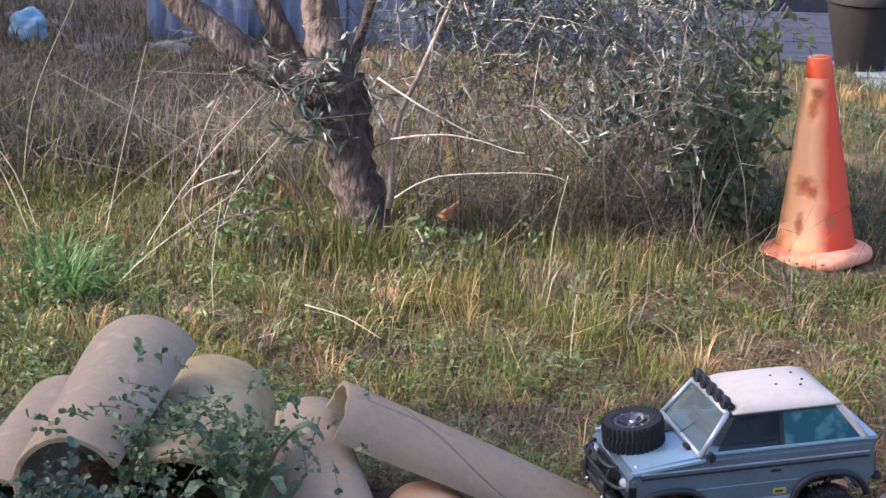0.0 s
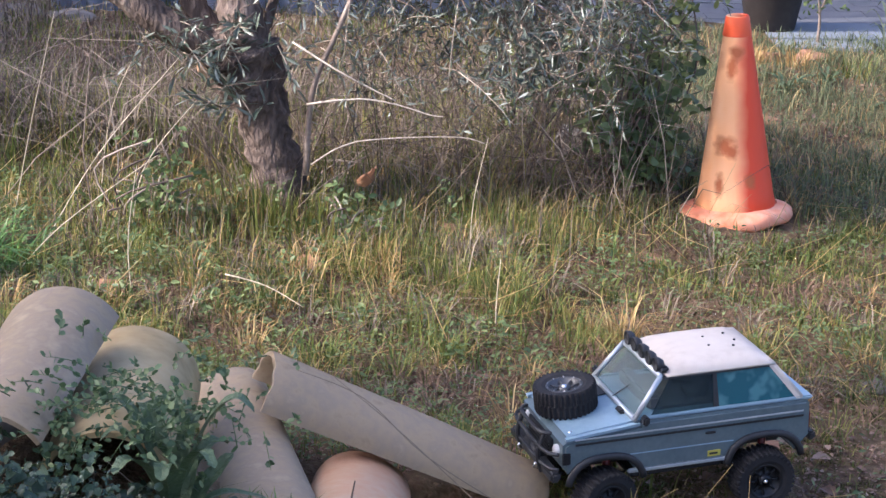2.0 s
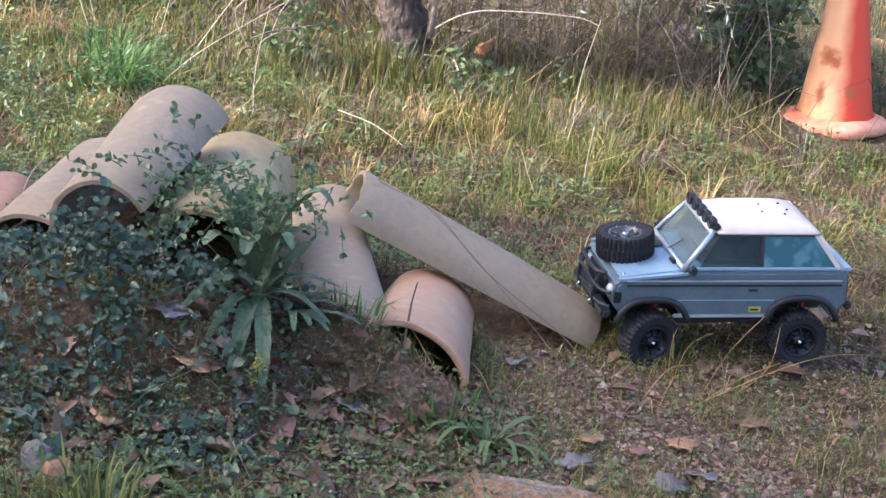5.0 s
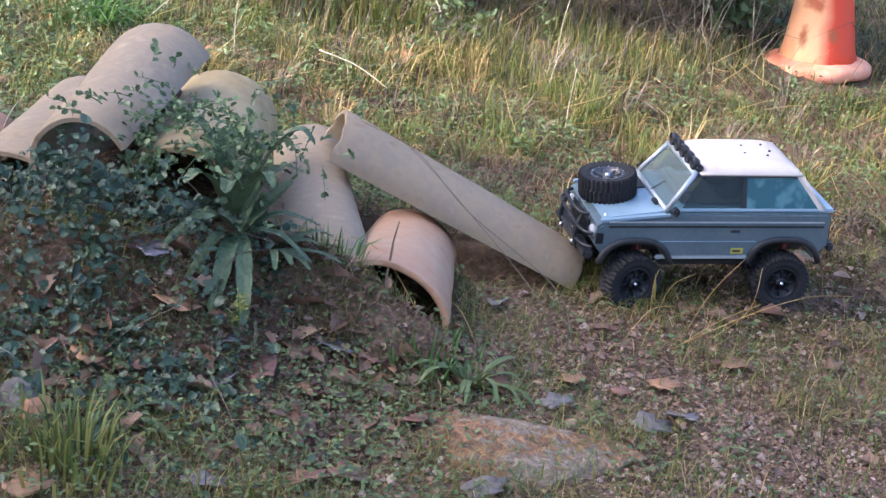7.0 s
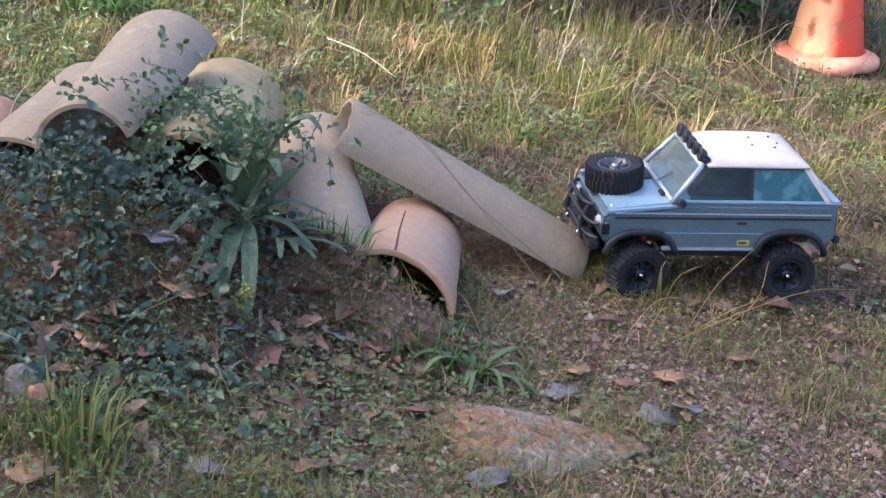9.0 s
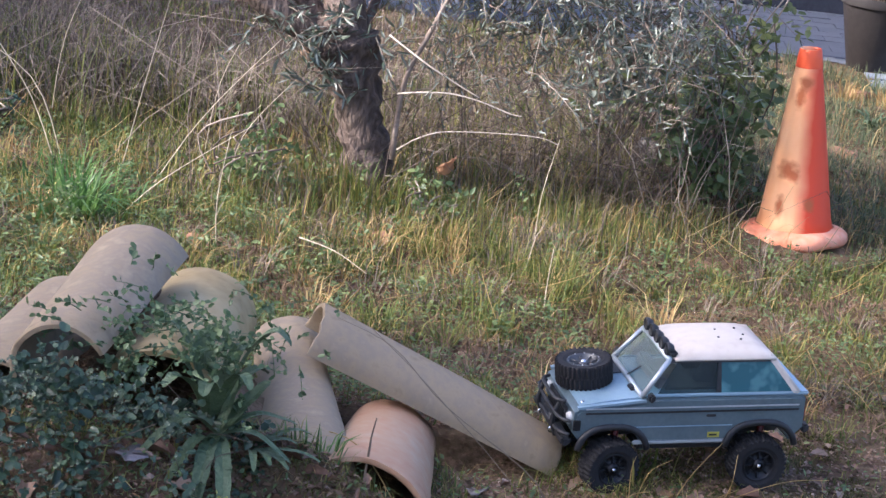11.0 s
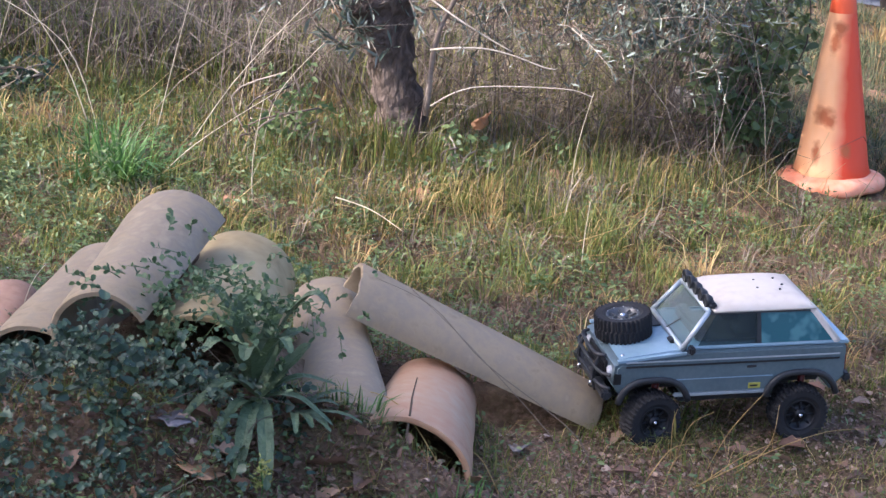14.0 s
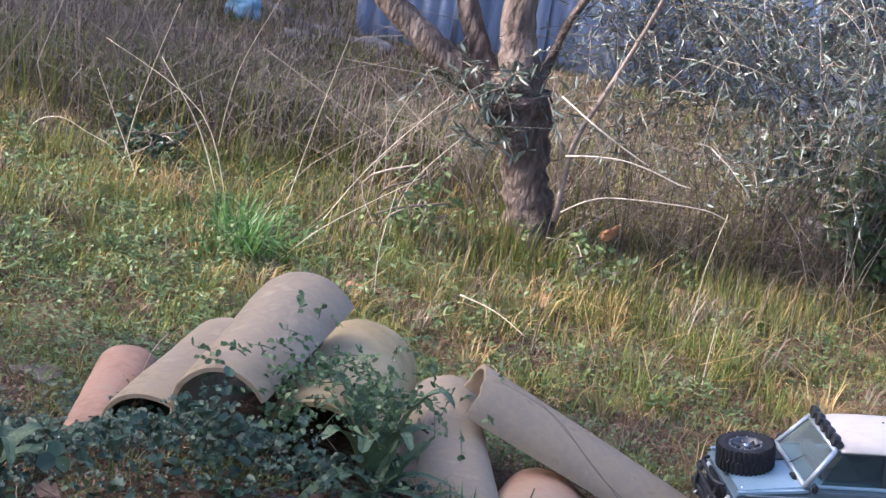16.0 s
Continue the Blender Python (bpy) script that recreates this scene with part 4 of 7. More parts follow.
    for s in (1, -1):
        part("tow_hook", moved(lathe([(0.003, -0.0012), (0.006, -0.0012), (0.006, 0.0012), (0.003, 0.0012), (0.003, -0.0012)], 12), pose(front_end + 0.020, s * 0.036, 0.092, 90, 0, 0)), M_steel, car)
    part("rear_bumper", box(0.012, 0.178, 0.014, (rear_end - 0.006, 0, 0.104), 0.003), M_black, car, "black rear bumper")
    part("tow_bar", box(0.012, 0.050, 0.012, (rear_end - 0.008, 0, 0.092), 0.002), M_black, car)

    # wheels
    def tyre_piece(r, w):
        """One moulded ring: the tread blocks stand proud in two staggered rows."""
        prof = [(0.56, -0.42), (0.70, -0.5), (0.84, -0.5), (0.92, -0.50), (0.955, -0.43), (0.96, -0.05), (0.96, 0.05), (0.955, 0.43), (0.92, 0.50), (0.84, 0.5), (0.70, 0.5), (0.56, 0.42)]
        seg, n = 144, len(prof)
        v, f = [], []
        for i in range(seg):
            w2 = 2 * math.pi * i / seg
            for k, (a, b) in enumerate(prof):
                if 3 <= k <= 8:
                    on = (i + (2 if k > 5 else 0)) % 4 < 2
                    a += 0.034 if on else -0.022
                    b *= 1.07 if on and k in (3, 8) else 1.0
                v.append((r * a * math.cos(w2), w * b, r * a * math.sin(w2)))
        for i in range(seg):
            l = (i + 1) % seg
            for k in range(n):
                q = (k + 1) % n
                f.append((i * n + k, i * n + q, l * n + q, l * n + k))
        return v, f

    def rim_piece(r, w, s):
        prof = [(r * 0.58, s * w * 0.44), (r * 0.54, s * w * 0.46), (r * 0.50, s * w * 0.42), (r * 0.47, s * w * 0.22), (r * 0.20, s * w * 0.26), (r * 0.17, s * w * 0.36), (0.0001, s * w * 0.37)]
        pcs = [lathe(prof, 28, "y")]
        for i in range(8):
            a = 2 * math.pi * i / 8
            pcs.append(tube([(r * 0.18 * math.cos(a), s * w * 0.28, r * 0.18 * math.sin(a)), (r * 0.48 * math.cos(a), s * w * 0.33, r * 0.48 * math.sin(a))], r * 0.035, 6))
        return join(*pcs)

    wheels = []
    for nm, x, s in (("wheel", xf, 1), ("wheel", xf, -1), ("wheel", xr, 1), ("wheel", xr, -1)):
        steer = 12 if x > 0 else 0
        w = part(nm, lathe([(0.006, -0.018), (0.010, -0.016), (0.010, 0.016), (0.006, 0.018)], 14, "y"), M_rim, car, "off-road wheel", m=pose(x, s * 0.086, wr, 0, 0, steer))
        part("tyre", tyre_piece(wr, 0.038), M_rubber, w, "black knobbly tyre", smooth=False)
        part("rim", rim_piece(wr, 0.038, s), M_rim, w, "dark metal rim")
        part("hub", moved(lathe([(0.0, 0.004), (0.003, 0.0035), (0.0035, 0.0)], 8), pose(0, s * 0.0155, 0, -90 * s, 0, 0)), M_steel, w)
    sp = part("spare_wheel", moved(lathe([(0.004, -0.012), (0.010, -0.012), (0.010, 0.012), (0.004, 0.012)], 14), Matrix.Identity(4)), M_rim, car, "spare wheel lying on the bonnet", m=pose(0.141, -0.014, 0.1745, 0, 6, 0))
    part("tyre", moved(tyre_piece(wr, 0.038), pose(0, 0, 0, 90, 0, 0)), M_rubber, sp, "black knobbly tyre", smooth=False)
    part("rim", moved(rim_piece(wr, 0.038, 1), pose(0, 0, 0, 90, 0, 0)), M_grey, sp, "dull grey rim")
    for k in range(10):
        a = 2 * math.pi * k / 10
        part("bolt", moved(lathe([(0.0, 0.0010), (0.0010, 0.0008), (0.0012, -0.001)], 6), Matrix.Translation((0.0255 * math.cos(a), 0.0255 * math.sin(a), 0.0178))), M_lamp, sp)
    part("hub", moved(lathe([(0.0, 0.003), (0.003, 0.0025), (0.0045, 0.001), (0.005, -0.002)], 12), Matrix.Translation((0, 0, 0.014))), M_steel, sp, "bright hub cap")
    part("strap_block", box(0.016, 0.02, 0.006, (0.074, 0.045, 0.166), 0.002), M_black, car)
    # running gear
    for x in (xf, xr):
        part("axle", tube([(x, -0.070, wr), (x, 0.070, wr)], 0.008, 10), M_black, car)
        part("differential", moved(lathe([(0.0, -0.016), (0.012, -0.012), (0.016, 0.0), (0.012, 0.012), (0.0, 0.016)], 14, "y"), Matrix.Translation((x, 0.012, wr))), M_black, car)
        for s in (1, -1):
            part("shock", tube([(x - 0.012, s * 0.052, wr + 0.004), (x - 0.02, s * 0.046, 0.112)], [0.006, 0.006], 8), M_red, car, "red shock absorber")
            part("link", tube([(x, s * 0.042, wr - 0.002), (0.02 if x > 0 else -0.02, s * 0.025, 0.072)], 0.003, 6), M_steel, car)
    part("chassis", box(0.34, 0.05, 0.018, (-0.02, 0, 0.082), 0.004), M_black, car)
    # extra wide plate, added to block light from the ground below
    part("shade_plate", box(0.15, 0.11, 0.012, (-0.01, 0, 0.066), 0.004), M_black, car, "dark plate added to deepen the shade under the car")
    part("louvre_panel", box(0.030, 0.052, 0.0016, m=pose(0.088, -0.048, 0.1632, 0, 4.5, 0)), M_black, car, "black louvre panel on the bonnet")
    return car


CAR = pose(CAR_AT[0], CAR_AT[1], CAR_AT[2], 0, 0, CAR_TURN) @ pose(0, 0, 0, CAR_LEAN, CAR_NOSE, 0) @ Matrix.Scale(CAR_SIZE, 4)
build_car(CAR)


# ---------------------------------------------------------------- olive tree
def leafy_twigs(ends, n_leaf, spread, length, width):
    """Leaf places along short twigs that hang from the given ends: points, ways, ups, lengths, widths."""
    P, W, U = [], [], []
    for e, d, L in ends:
        e, d = np.array(e), np.array(d) / np.linalg.norm(d)
        for k in range(n_leaf):
            t = (k + rng.uniform(0, 1)) / n_leaf
            p = e + d * L * t + np.array([0, 0, -0.25 * L * t * t])
            w = d * 0.7 + rng.normal(0, spread, 3)
            P.append(p)
            W.append(w)
            U.append(rng.normal(0, 0.6, 3) + np.array([0, -0.2, 0.6]))
    n = len(P)
    return np.array(P), np.array(W), np.array(U), rng.uniform(*length, n), rng.uniform(*width, n)


def twig_lines(ends, r=0.0012):
    out = []
    for e, d, L in ends:
        e, d = Vector(e), Vector(d).normalized()
        pts = [e + d * L * t + Vector((0, 0, -0.25 * L * t * t)) for t in (0, 0.35, 0.7, 1.0)]
        out.append(tube(pts, [r * 1.4, r * 1.1, r * 0.8, r * 0.4], 5))
    return join(*out)


def build_olive():
    Y = 4.25
    tree = thing("olive_tree", pose(0, 0, 0), "old olive tree with a forked gnarled trunk and silvery leaves", "tree")
    trunk = spline([(-0.205, Y, -0.02), (-0.215, Y, 0.08), (-0.229, Y, 0.152), (-0.255, Y, 0.243), (-0.280, Y, 0.327), (-0.308, Y, 0.385), (-0.312, Y, 0.43)], 5)
    rad = []
    for i in range(len(trunk)):
        t = i / (len(trunk) - 1)
        rad.append(0.020 * (1 - t) ** 3 + 0.047 + 0.033 * smooth01(t, 0.40, 0.80) - 0.024 * smooth01(t, 0.86, 1.0))
    part("trunk", tube(trunk, rad, 30, wob=0.42), M_bark, tree, "gnarled ridged grey-brown trunk")
    limbs = [
        ([(-0.32, Y - 0.01, 0.385), (-0.375, Y - 0.03, 0.405), (-0.432, Y - 0.04, 0.435), (-0.503, Y - 0.05, 0.485), (-0.60, Y - 0.06, 0.565), (-0.74, Y - 0.05, 0.72), (-0.86, Y, 0.95), (-0.95, Y + 0.05, 1.25), (-0.80, Y + 0.12, 1.65)], 0.037, 0.020),
        ([(-0.33, Y + 0.02, 0.39), (-0.378, Y + 0.03, 0.44), (-0.406, Y + 0.03, 0.495), (-0.436, Y + 0.04, 0.565), (-0.50, Y + 0.08, 0.78), (-0.52, Y + 0.15, 1.05), (-0.48, Y + 0.2, 1.35), (-0.38, Y + 0.28, 1.80)], 0.030, 0.016),
        ([(-0.285, Y, 0.37), (-0.292, Y, 0.43), (-0.308, Y, 0.495), (-0.318, Y + 0.01, 0.57), (-0.30, Y + 0.02, 0.8), (-0.22, Y + 0.02, 1.05), (-0.12, Y + 0.05, 1.4), (0.02, Y + 0.2, 1.85)], 0.050, 0.022),
        ([(-0.26, Y + 0.02, 0.38), (-0.235, Y + 0.08, 0.48), (-0.19, Y + 0.14, 0.60), (-0.05, Y + 0.2, 0.8), (0.15, Y + 0.3, 1.0), (0.35, Y + 0.35, 1.15)], 0.012, 0.006),
    ]
    for pts, r0, r1 in limbs:
        sp = spline(pts, 5)
        n = len(sp)
        part("limb", tube(sp, [r0 + (r1 - r0) * i / (n - 1) for i in range(n)], 16, wob=0.22), M_bark, tree, "thick ridged limb")
    part("scar", moved(lathe([(0.0, 0.006), (0.012, 0.005), (0.020, 0.002), (0.023, -0.006), (0.022, -0.03)], 18), pose(-0.365, Y - 0.045, 0.360, 70, -28, 0)), M_cut, tree, "pale round scar of a cut limb")
    sp = spline([(-0.162, Y - 0.06, 0.14), (-0.151, Y - 0.06, 0.312), (-0.102, Y - 0.05, 0.436), (-0.048, Y - 0.04, 0.568), (0.0, Y - 0.02, 0.7)], 5)
    part("bare_shoot", tube(sp, [0.0066 - 0.0022 * i / (len(sp) - 1) for i in range(len(sp))], 9, wob=0.15), M_shoot, tree, "pale bare shoot")
    # suckers with leaves round the fork
    r = random.Random(11)
    ends = []
    for k in range(34):
        a = r.uniform(0, 6.28)
        ends.append(((-0.335 + r.gauss(0, 0.065), Y - 0.07 + r.uniform(-0.03, 0.04), 0.415 + r.gauss(0, 0.035)), (r.gauss(0, 0.8), -0.5, r.uniform(-0.5, 0.9)), r.uniform(0.06, 0.14)))
    for k in range(10):
        ends.append(((-0.30 + r.gauss(0, 0.05), Y - 0.08, 0.29 + r.gauss(0, 0.02)), (r.gauss(0, 0.6), -0.4, r.uniform(-0.2, 0.9)), r.uniform(0.05, 0.11)))
    tagged(part("twig_tangle", twig_lines(ends), M_twig, tree), kind="stuff")
    add_leaves("foliage", ends, 8, 0.55, (0.022, 0.045), (0.005, 0.0085), tree)
    # hanging sprays to the right of the trunk
    ends = []
    for k in range(520):
        u = r.random()
        x = -0.20 + 0.70 * u ** 0.85
        z = 0.72 - abs(r.gauss(0, 0.19)) - 0.02 * u
        z = max(z, 0.22 + 0.16 * r.random())
        ends.append(((x, Y + 0.12 + r.gauss(0, 0.13), z), (r.gauss(0.15, 0.6), r.gauss(-0.2, 0.5), r.uniform(-0.9, 0.5)), r.uniform(0.08, 0.2)))
    for k in range(300):
        ends.append(((r.uniform(-0.12, 0.56), Y + 0.16 + r.gauss(0, 0.10), r.uniform(0.44, 0.82)), (r.gauss(0.15, 0.6), r.gauss(-0.2, 0.5), r.uniform(-0.9, 0.4)), r.uniform(0.08, 0.2)))
    tagged(part("twig_tangle", twig_lines(ends, 0.0009), M_twig, tree), kind="stuff")
    add_leaves("foliage", ends, 11, 0.6, (0.015, 0.032), (0.0030, 0.0054), tree)
    # crown above
    ends = []
    for pts, r0, r1 in limbs:
        for k in range(70):
            q = Vector(pts[-1]).lerp(Vector(pts[-2]), r.random() * 1.1)
            ends.append(((q.x + r.gauss(0, 0.16), q.y + r.gauss(0, 0.16), q.z + r.gauss(0.05, 0.14)), (r.gauss(0, 1), r.gauss(0, 1), r.uniform(-0.6, 1)), r.uniform(0.12, 0.28)))
    for k in range(420):  # the upper crown, which shades the bank before the pool
        ends.append(((-0.15 + r.gauss(0, 0.34), Y + 0.25 + r.gauss(0, 0.30), r.uniform(1.3, 2.05)), (r.gauss(0, 1), r.gauss(0, 1), r.uniform(-0.6, 1)), r.uniform(0.12, 0.28)))
    tagged(part("twig_tangle", twig_lines(ends, 0.002), M_twig, tree), kind="stuff")
    add_leaves("crown", ends, 9, 0.6, (0.03, 0.055), (0.008, 0.012), tree)


def add_leaves(name, ends, n_leaf, spread, length, width, parent, mat=None, shape="lance"):
    P, W, U, L, Wd = leafy_twigs(ends, n_leaf, spread, length, width)
    ob = new(name, leaf_cloud(P, W, U, L, Wd, name, mat or M_olive, shape))
    ob.parent = parent
    return tagged(ob, "narrow silvery olive leaves", kind="stuff")


build_olive()


def bare_branch(points, r0, r1, label, mat=None, name="broken_branch", group="", wob=0.12):
    sp = spline(points, 5)
    n = len(sp)
    ob = part(name, tube(sp, [r0 + (r1 - r0) * i / (n - 1) for i in range(n)], 7, wob=wob), mat or M_branch, None, label)
    return tagged(ob, label, "branch" if "branch" in name else "plant stalk", group)


Yb = 4.12
bare_branch([(-0.19, Yb + 0.05, 0.42), (-0.11, Yb, 0.381), (-0.046, Yb, 0.346), (0.018, Yb, 0.315)], 0.0023, 0.0014, "pale dry branch hanging in the thicket", group="dry branches")
bare_branch([(-0.16, Yb + 0.04, 0.295), (-0.123, Yb, 0.310), (-0.079, Yb, 0.315), (-0.033, Yb, 0.316), (0.024, Yb, 0.306), (0.088, Yb, 0.287), (0.115, Yb, 0.284)], 0.0023, 0.0012, "pale dry branch bent over the grass", group="dry branches")
bare_branch([(-0.15, Yb + 0.02, 0.175), (-0.111, Yb, 0.207), (-0.077, Yb, 0.223), (-0.042, Yb, 0.232), (0.05, Yb, 0.240), (0.153, Yb, 0.242), (0.20, Yb, 0.230)], 0.0017, 0.0009, "pale dry forked branch above the grass", group="dry branches")


def thicket():
    """Thin bare twigs tangled under and beside the olive tree."""
    r = random.Random(3)
    pcs = []
    for k in range(400):
        x, y = r.uniform(-0.25, 0.62), 4.52 + r.gauss(0, 0.16)
        if r.random() < 0.3:
            x = r.uniform(-1.6, -0.2)
            y = 4.7 + r.gauss(0, 0.4)
        z = h1(x, y)
        h = r.uniform(0.08, 0.50)
        dx, dy = max(-0.4, min(0.35 - 0.5 * max(0, x), r.gauss(0, 0.26))), r.gauss(0, 0.12)
        a = Vector((x, y, z - 0.01))
        pts = [a, a + Vector((dx * 0.3 + r.gauss(0, 0.012), dy * 0.3, h * 0.45)), a + Vector((dx * 0.75, dy * 0.7, h * 0.85)), a + Vector((dx * 1.3, dy, h * r.uniform(0.75, 1.05)))]
        rr = r.uniform(0.0005, 0.0015)
        pcs.append(tube(pts, [rr, rr * 0.85, rr * 0.6, rr * 0.3], 5))
    for k in range(170):
        x, y = r.uniform(-2.2, -0.2), r.uniform(4.1, 5.3)
        a = Vector((x, y, h1(x, y) - 0.01))
        top = max(0.1, min(0.4, 1.2 - 0.19 * y)) * r.uniform(0.6, 1.0)
        dx = r.gauss(0, 0.2)
        pts = [a, a + Vector((dx * 0.4 + r.gauss(0, 0.02), r.gauss(0, 0.03), top * 0.55)), a + Vector((dx, r.gauss(0, 0.05), top))]
        rr = r.uniform(0.0007, 0.0016)
        pcs.append(tube(pts, [rr, rr * 0.8, rr * 0.35], 4))
    for k in range(170):  # snapped twigs caught every way in the tangle
        x, y = r.uniform(-0.22, 0.48), 4.42 + r.gauss(0, 0.13)
        a = Vector((x, y, h1(x, y) + r.uniform(0.04, 0.38)))
        d = Vector((r.gauss(0, 1), r.gauss(0, 0.5), r.gauss(0.1, 0.55))).normalized() * r.uniform(0.04, 0.15)
        rr = r.uniform(0.0005, 0.0013)
        pcs.append(tube([a, a + d * 0.5 + Vector((0, 0, r.gauss(0, 0.008))), a + d], [rr, rr * 0.85, rr * 0.5], 4))
    stuff("thicket", link_mesh("thicket", *join(*pcs), M_twig, True), "tangle of thin bare brown twigs under the olive tree", "twigs")


thicket()


def shrub(at, tall, wide, n, label, mat, seed, leaf=(0.02, 0.038), shape="round"):
    r = random.Random(seed)
    z0 = h1(at[0], at[1])
    sh = thing("shrub", pose(at[0], at[1], z0), label, "shrub")
    ends, stems = [], []
    for k in range(n):
        a = r.uniform(0, 6.28)
        top = Vector((math.cos(a) * wide * r.random() ** 0.6, math.sin(a) * wide * r.random() ** 0.6, tall * r.uniform(0.35, 1.0)))
        base = Vector((r.gauss(0, 0.02), r.gauss(0, 0.02), -0.01))
        mid = base.lerp(top, 0.5) + Vector((r.gauss(0, 0.03), r.gauss(0, 0.03), 0.03))
        stems.append(tube(spline([base, mid, top], 4), 0.0022, 5))
        for q in (0.55, 0.75, 0.95):
            p = base.lerp(top, q) + Vector((r.gauss(0, 0.02), r.gauss(0, 0.02), r.gauss(0, 0.02)))
            ends.append((tuple(p), (r.gauss(0, 1), r.gauss(-0.1, 1), r.gauss(0.1, 0.7)), r.uniform(0.05, 0.13)))
    tagged(part("stem_tangle", join(*stems), M_twig, sh), kind="stuff")
    P, W, U, L, Wd = leafy_twigs(ends, 7, 0.6, leaf, (leaf[0] * 0.5, leaf[1] * 0.55))
    ob = tagged(new("foliage", leaf_cloud(P, W, U, L, Wd, "foliage", mat, shape)), kind="stuff")
    ob.parent = sh
    return sh


shrub((0.62, 4.86), 0.54, 0.12, 38, "dark green broad-leaved shrub behind the cone", M_shrub, 21)
shrub((0.56, 4.66), 0.44, 0.10, 22, "dark green shrub between the olive and the cone", M_shrub, 26)
shrub((0.30, 4.90), 0.30, 0.12, 9, "thin green shrub under the olive sprays", M_shrub, 27, (0.014, 0.024))
shrub((0.38, 5.05), 0.56, 0.18, 22, "thin grey-green shrub beside the olive tree", M_olive, 22, (0.025, 0.045), "lance")
shrub((-0.47, 4.05), 0.19, 0.10, 16, "feathery bright green weed before the olive tree", M_herb, 25, (0.012, 0.026), "lance")
shrub((-0.08, 4.06), 0.10, 0.07, 10, "low yellow-green weed before the olive tree", M_herb, 28, (0.012, 0.024), "lance")
# the next shrub's dark leaves are added to stand for shade in a hollow
shrub((-1.11, 4.22), 0.075, 0.10, 16, "low dark green leaves put in for the shaded hollow beside tall weeds", M_ivy, 24, (0.012, 0.024), "bramble")
shrub((0.565, 4.56), 0.27, 0.055, 26, "low green shrub with pale leaves beside the cone", M_herb, 23, (0.022, 0.038))


# ---------------------------------------------------------------- grasses and weeds
def build_grass():
    # short green growth nearly everywhere
    def short(x, y):
        k = (0.25 + 0.75 * clumps(x, y, 6.0, 1.0)) * (1 - 0.6 * smooth01(y, 3.0, 3.3) * (1 - smooth01(clumps(x, y, 12.0, 4.0), 0.2, 0.5)))
        worn = np.exp(-(((x - 0.45) / 0.5) ** 2 + ((y - 2.35) / 0.42) ** 2))
        k = k * (1 - 0.82 * worn) * (0.75 + 0.25 * smooth01(y, 2.5, 3.0)) * (0.25 + 0.75 * clumps(x, y, 11.0, 21.0) ** 1.5)
        k = k * (1 - 0.42 * np.exp(-(((x - 0.62) / 0.5) ** 2 + ((y - 3.68) / 0.46) ** 2)) * (1 - 0.6 * clumps(x, y, 8.0, 71.0)))
        k = k * np.where((x < -0.15) & (y < 2.45), 0.7, 1.0) * (1 - 0.88 * np.exp(-(((x - 0.66) / 0.42) ** 4 + ((y - 2.98) / 0.34) ** 4)))
        return k
    p = scatter(160000, -1.9, 2.1, 1.3, 4.6, short)
    n = len(p)
    grass = grass_blades(n, p, rng.uniform(0.012, 0.045, n) * (0.6 + 0.8 * clumps(p[:, 0], p[:, 1], 5, 2.0)), rng.uniform(0.0014, 0.003, n), rng.uniform(0.1, 1.4, n), "short_grass", M_grass)
    stuff("short_grass", grass, "short green and yellowish grass on trodden earth", "grass")

    # the sunlit meadow: taller tufts
    def meadow(x, y):
        k = (0.45 + 0.55 * smooth01(y, 2.9, 3.5)) * (0.03 + 0.97 * smooth01(clumps(x, y, 12.0, 4.0) * (0.55 + 0.45 * clumps(x, y, 27.0, 8.0)), 0.24, 0.56))
        k = k * (1 - 0.9 * np.exp(-(((x - 0.66) / 0.42) ** 4 + ((y - 2.98) / 0.34) ** 4)))
        k = k * (1 - 0.72 * np.exp(-(((x - 0.62) / 0.5) ** 2 + ((y - 3.68) / 0.46) ** 2)) * (1 - 0.6 * clumps(x, y, 8.0, 71.0)))
        return k * np.where((x < -0.2) & (y < 3.05), 0.4, 1)
    p = scatter(62000, -1.9, 1.7, 2.9, 5.2, meadow)
    n = len(p)
    tall = rng.uniform(0.04, 0.12, n) * (0.35 + 0.7 * clumps(p[:, 0], p[:, 1], 9.0, 3.0)) * np.where(p[:, 0] > 0.35, 0.58, 1.0) * (0.5 + 0.5 * smooth01(p[:, 1], 3.0, 3.7))
    stuff("meadow_grass", grass_blades(n, p, tall, rng.uniform(0.0018, 0.0040, n), rng.uniform(0.05, 1.35, n), "meadow_grass", M_grass), "sunlit yellow-green meadow grass", "grass")
    p = scatter(15000, -1.9, 1.6, 2.8, 5.4, meadow)
    n = len(p)
    tall = rng.uniform(0.03, 0.115, n) * (0.4 + 0.7 * clumps(p[:, 0], p[:, 1], 6.0, 5.0)) * np.where(p[:, 0] > 0.35, 0.6, 1.0) * (0.45 + 0.55 * smooth01(p[:, 1], 3.0, 3.7))
    stuff("dry_meadow_grass", grass_blades(n, p, tall, rng.uniform(0.0014, 0.0032, n), rng.uniform(0.1, 1.5, n), "dry_meadow_grass", M_dry), "dry straw-coloured grass among the green", "grass")

    # dead brown thatch between the clumps
    p = scatter(60000, -1.8, 1.6, 3.0, 4.7, lambda x, y: 0.15 + 0.85 * (1 - smooth01(clumps(x, y, 12.0, 4.0), 0.25, 0.6)))
    n = len(p)
    stuff("thatch", grass_blades(n, p, rng.uniform(0.012, 0.045, n), rng.uniform(0.0012, 0.0032, n), rng.uniform(0.8, 3.0, n), "thatch", M_thatch), "flattened dead brown grass between the clumps", "grass")

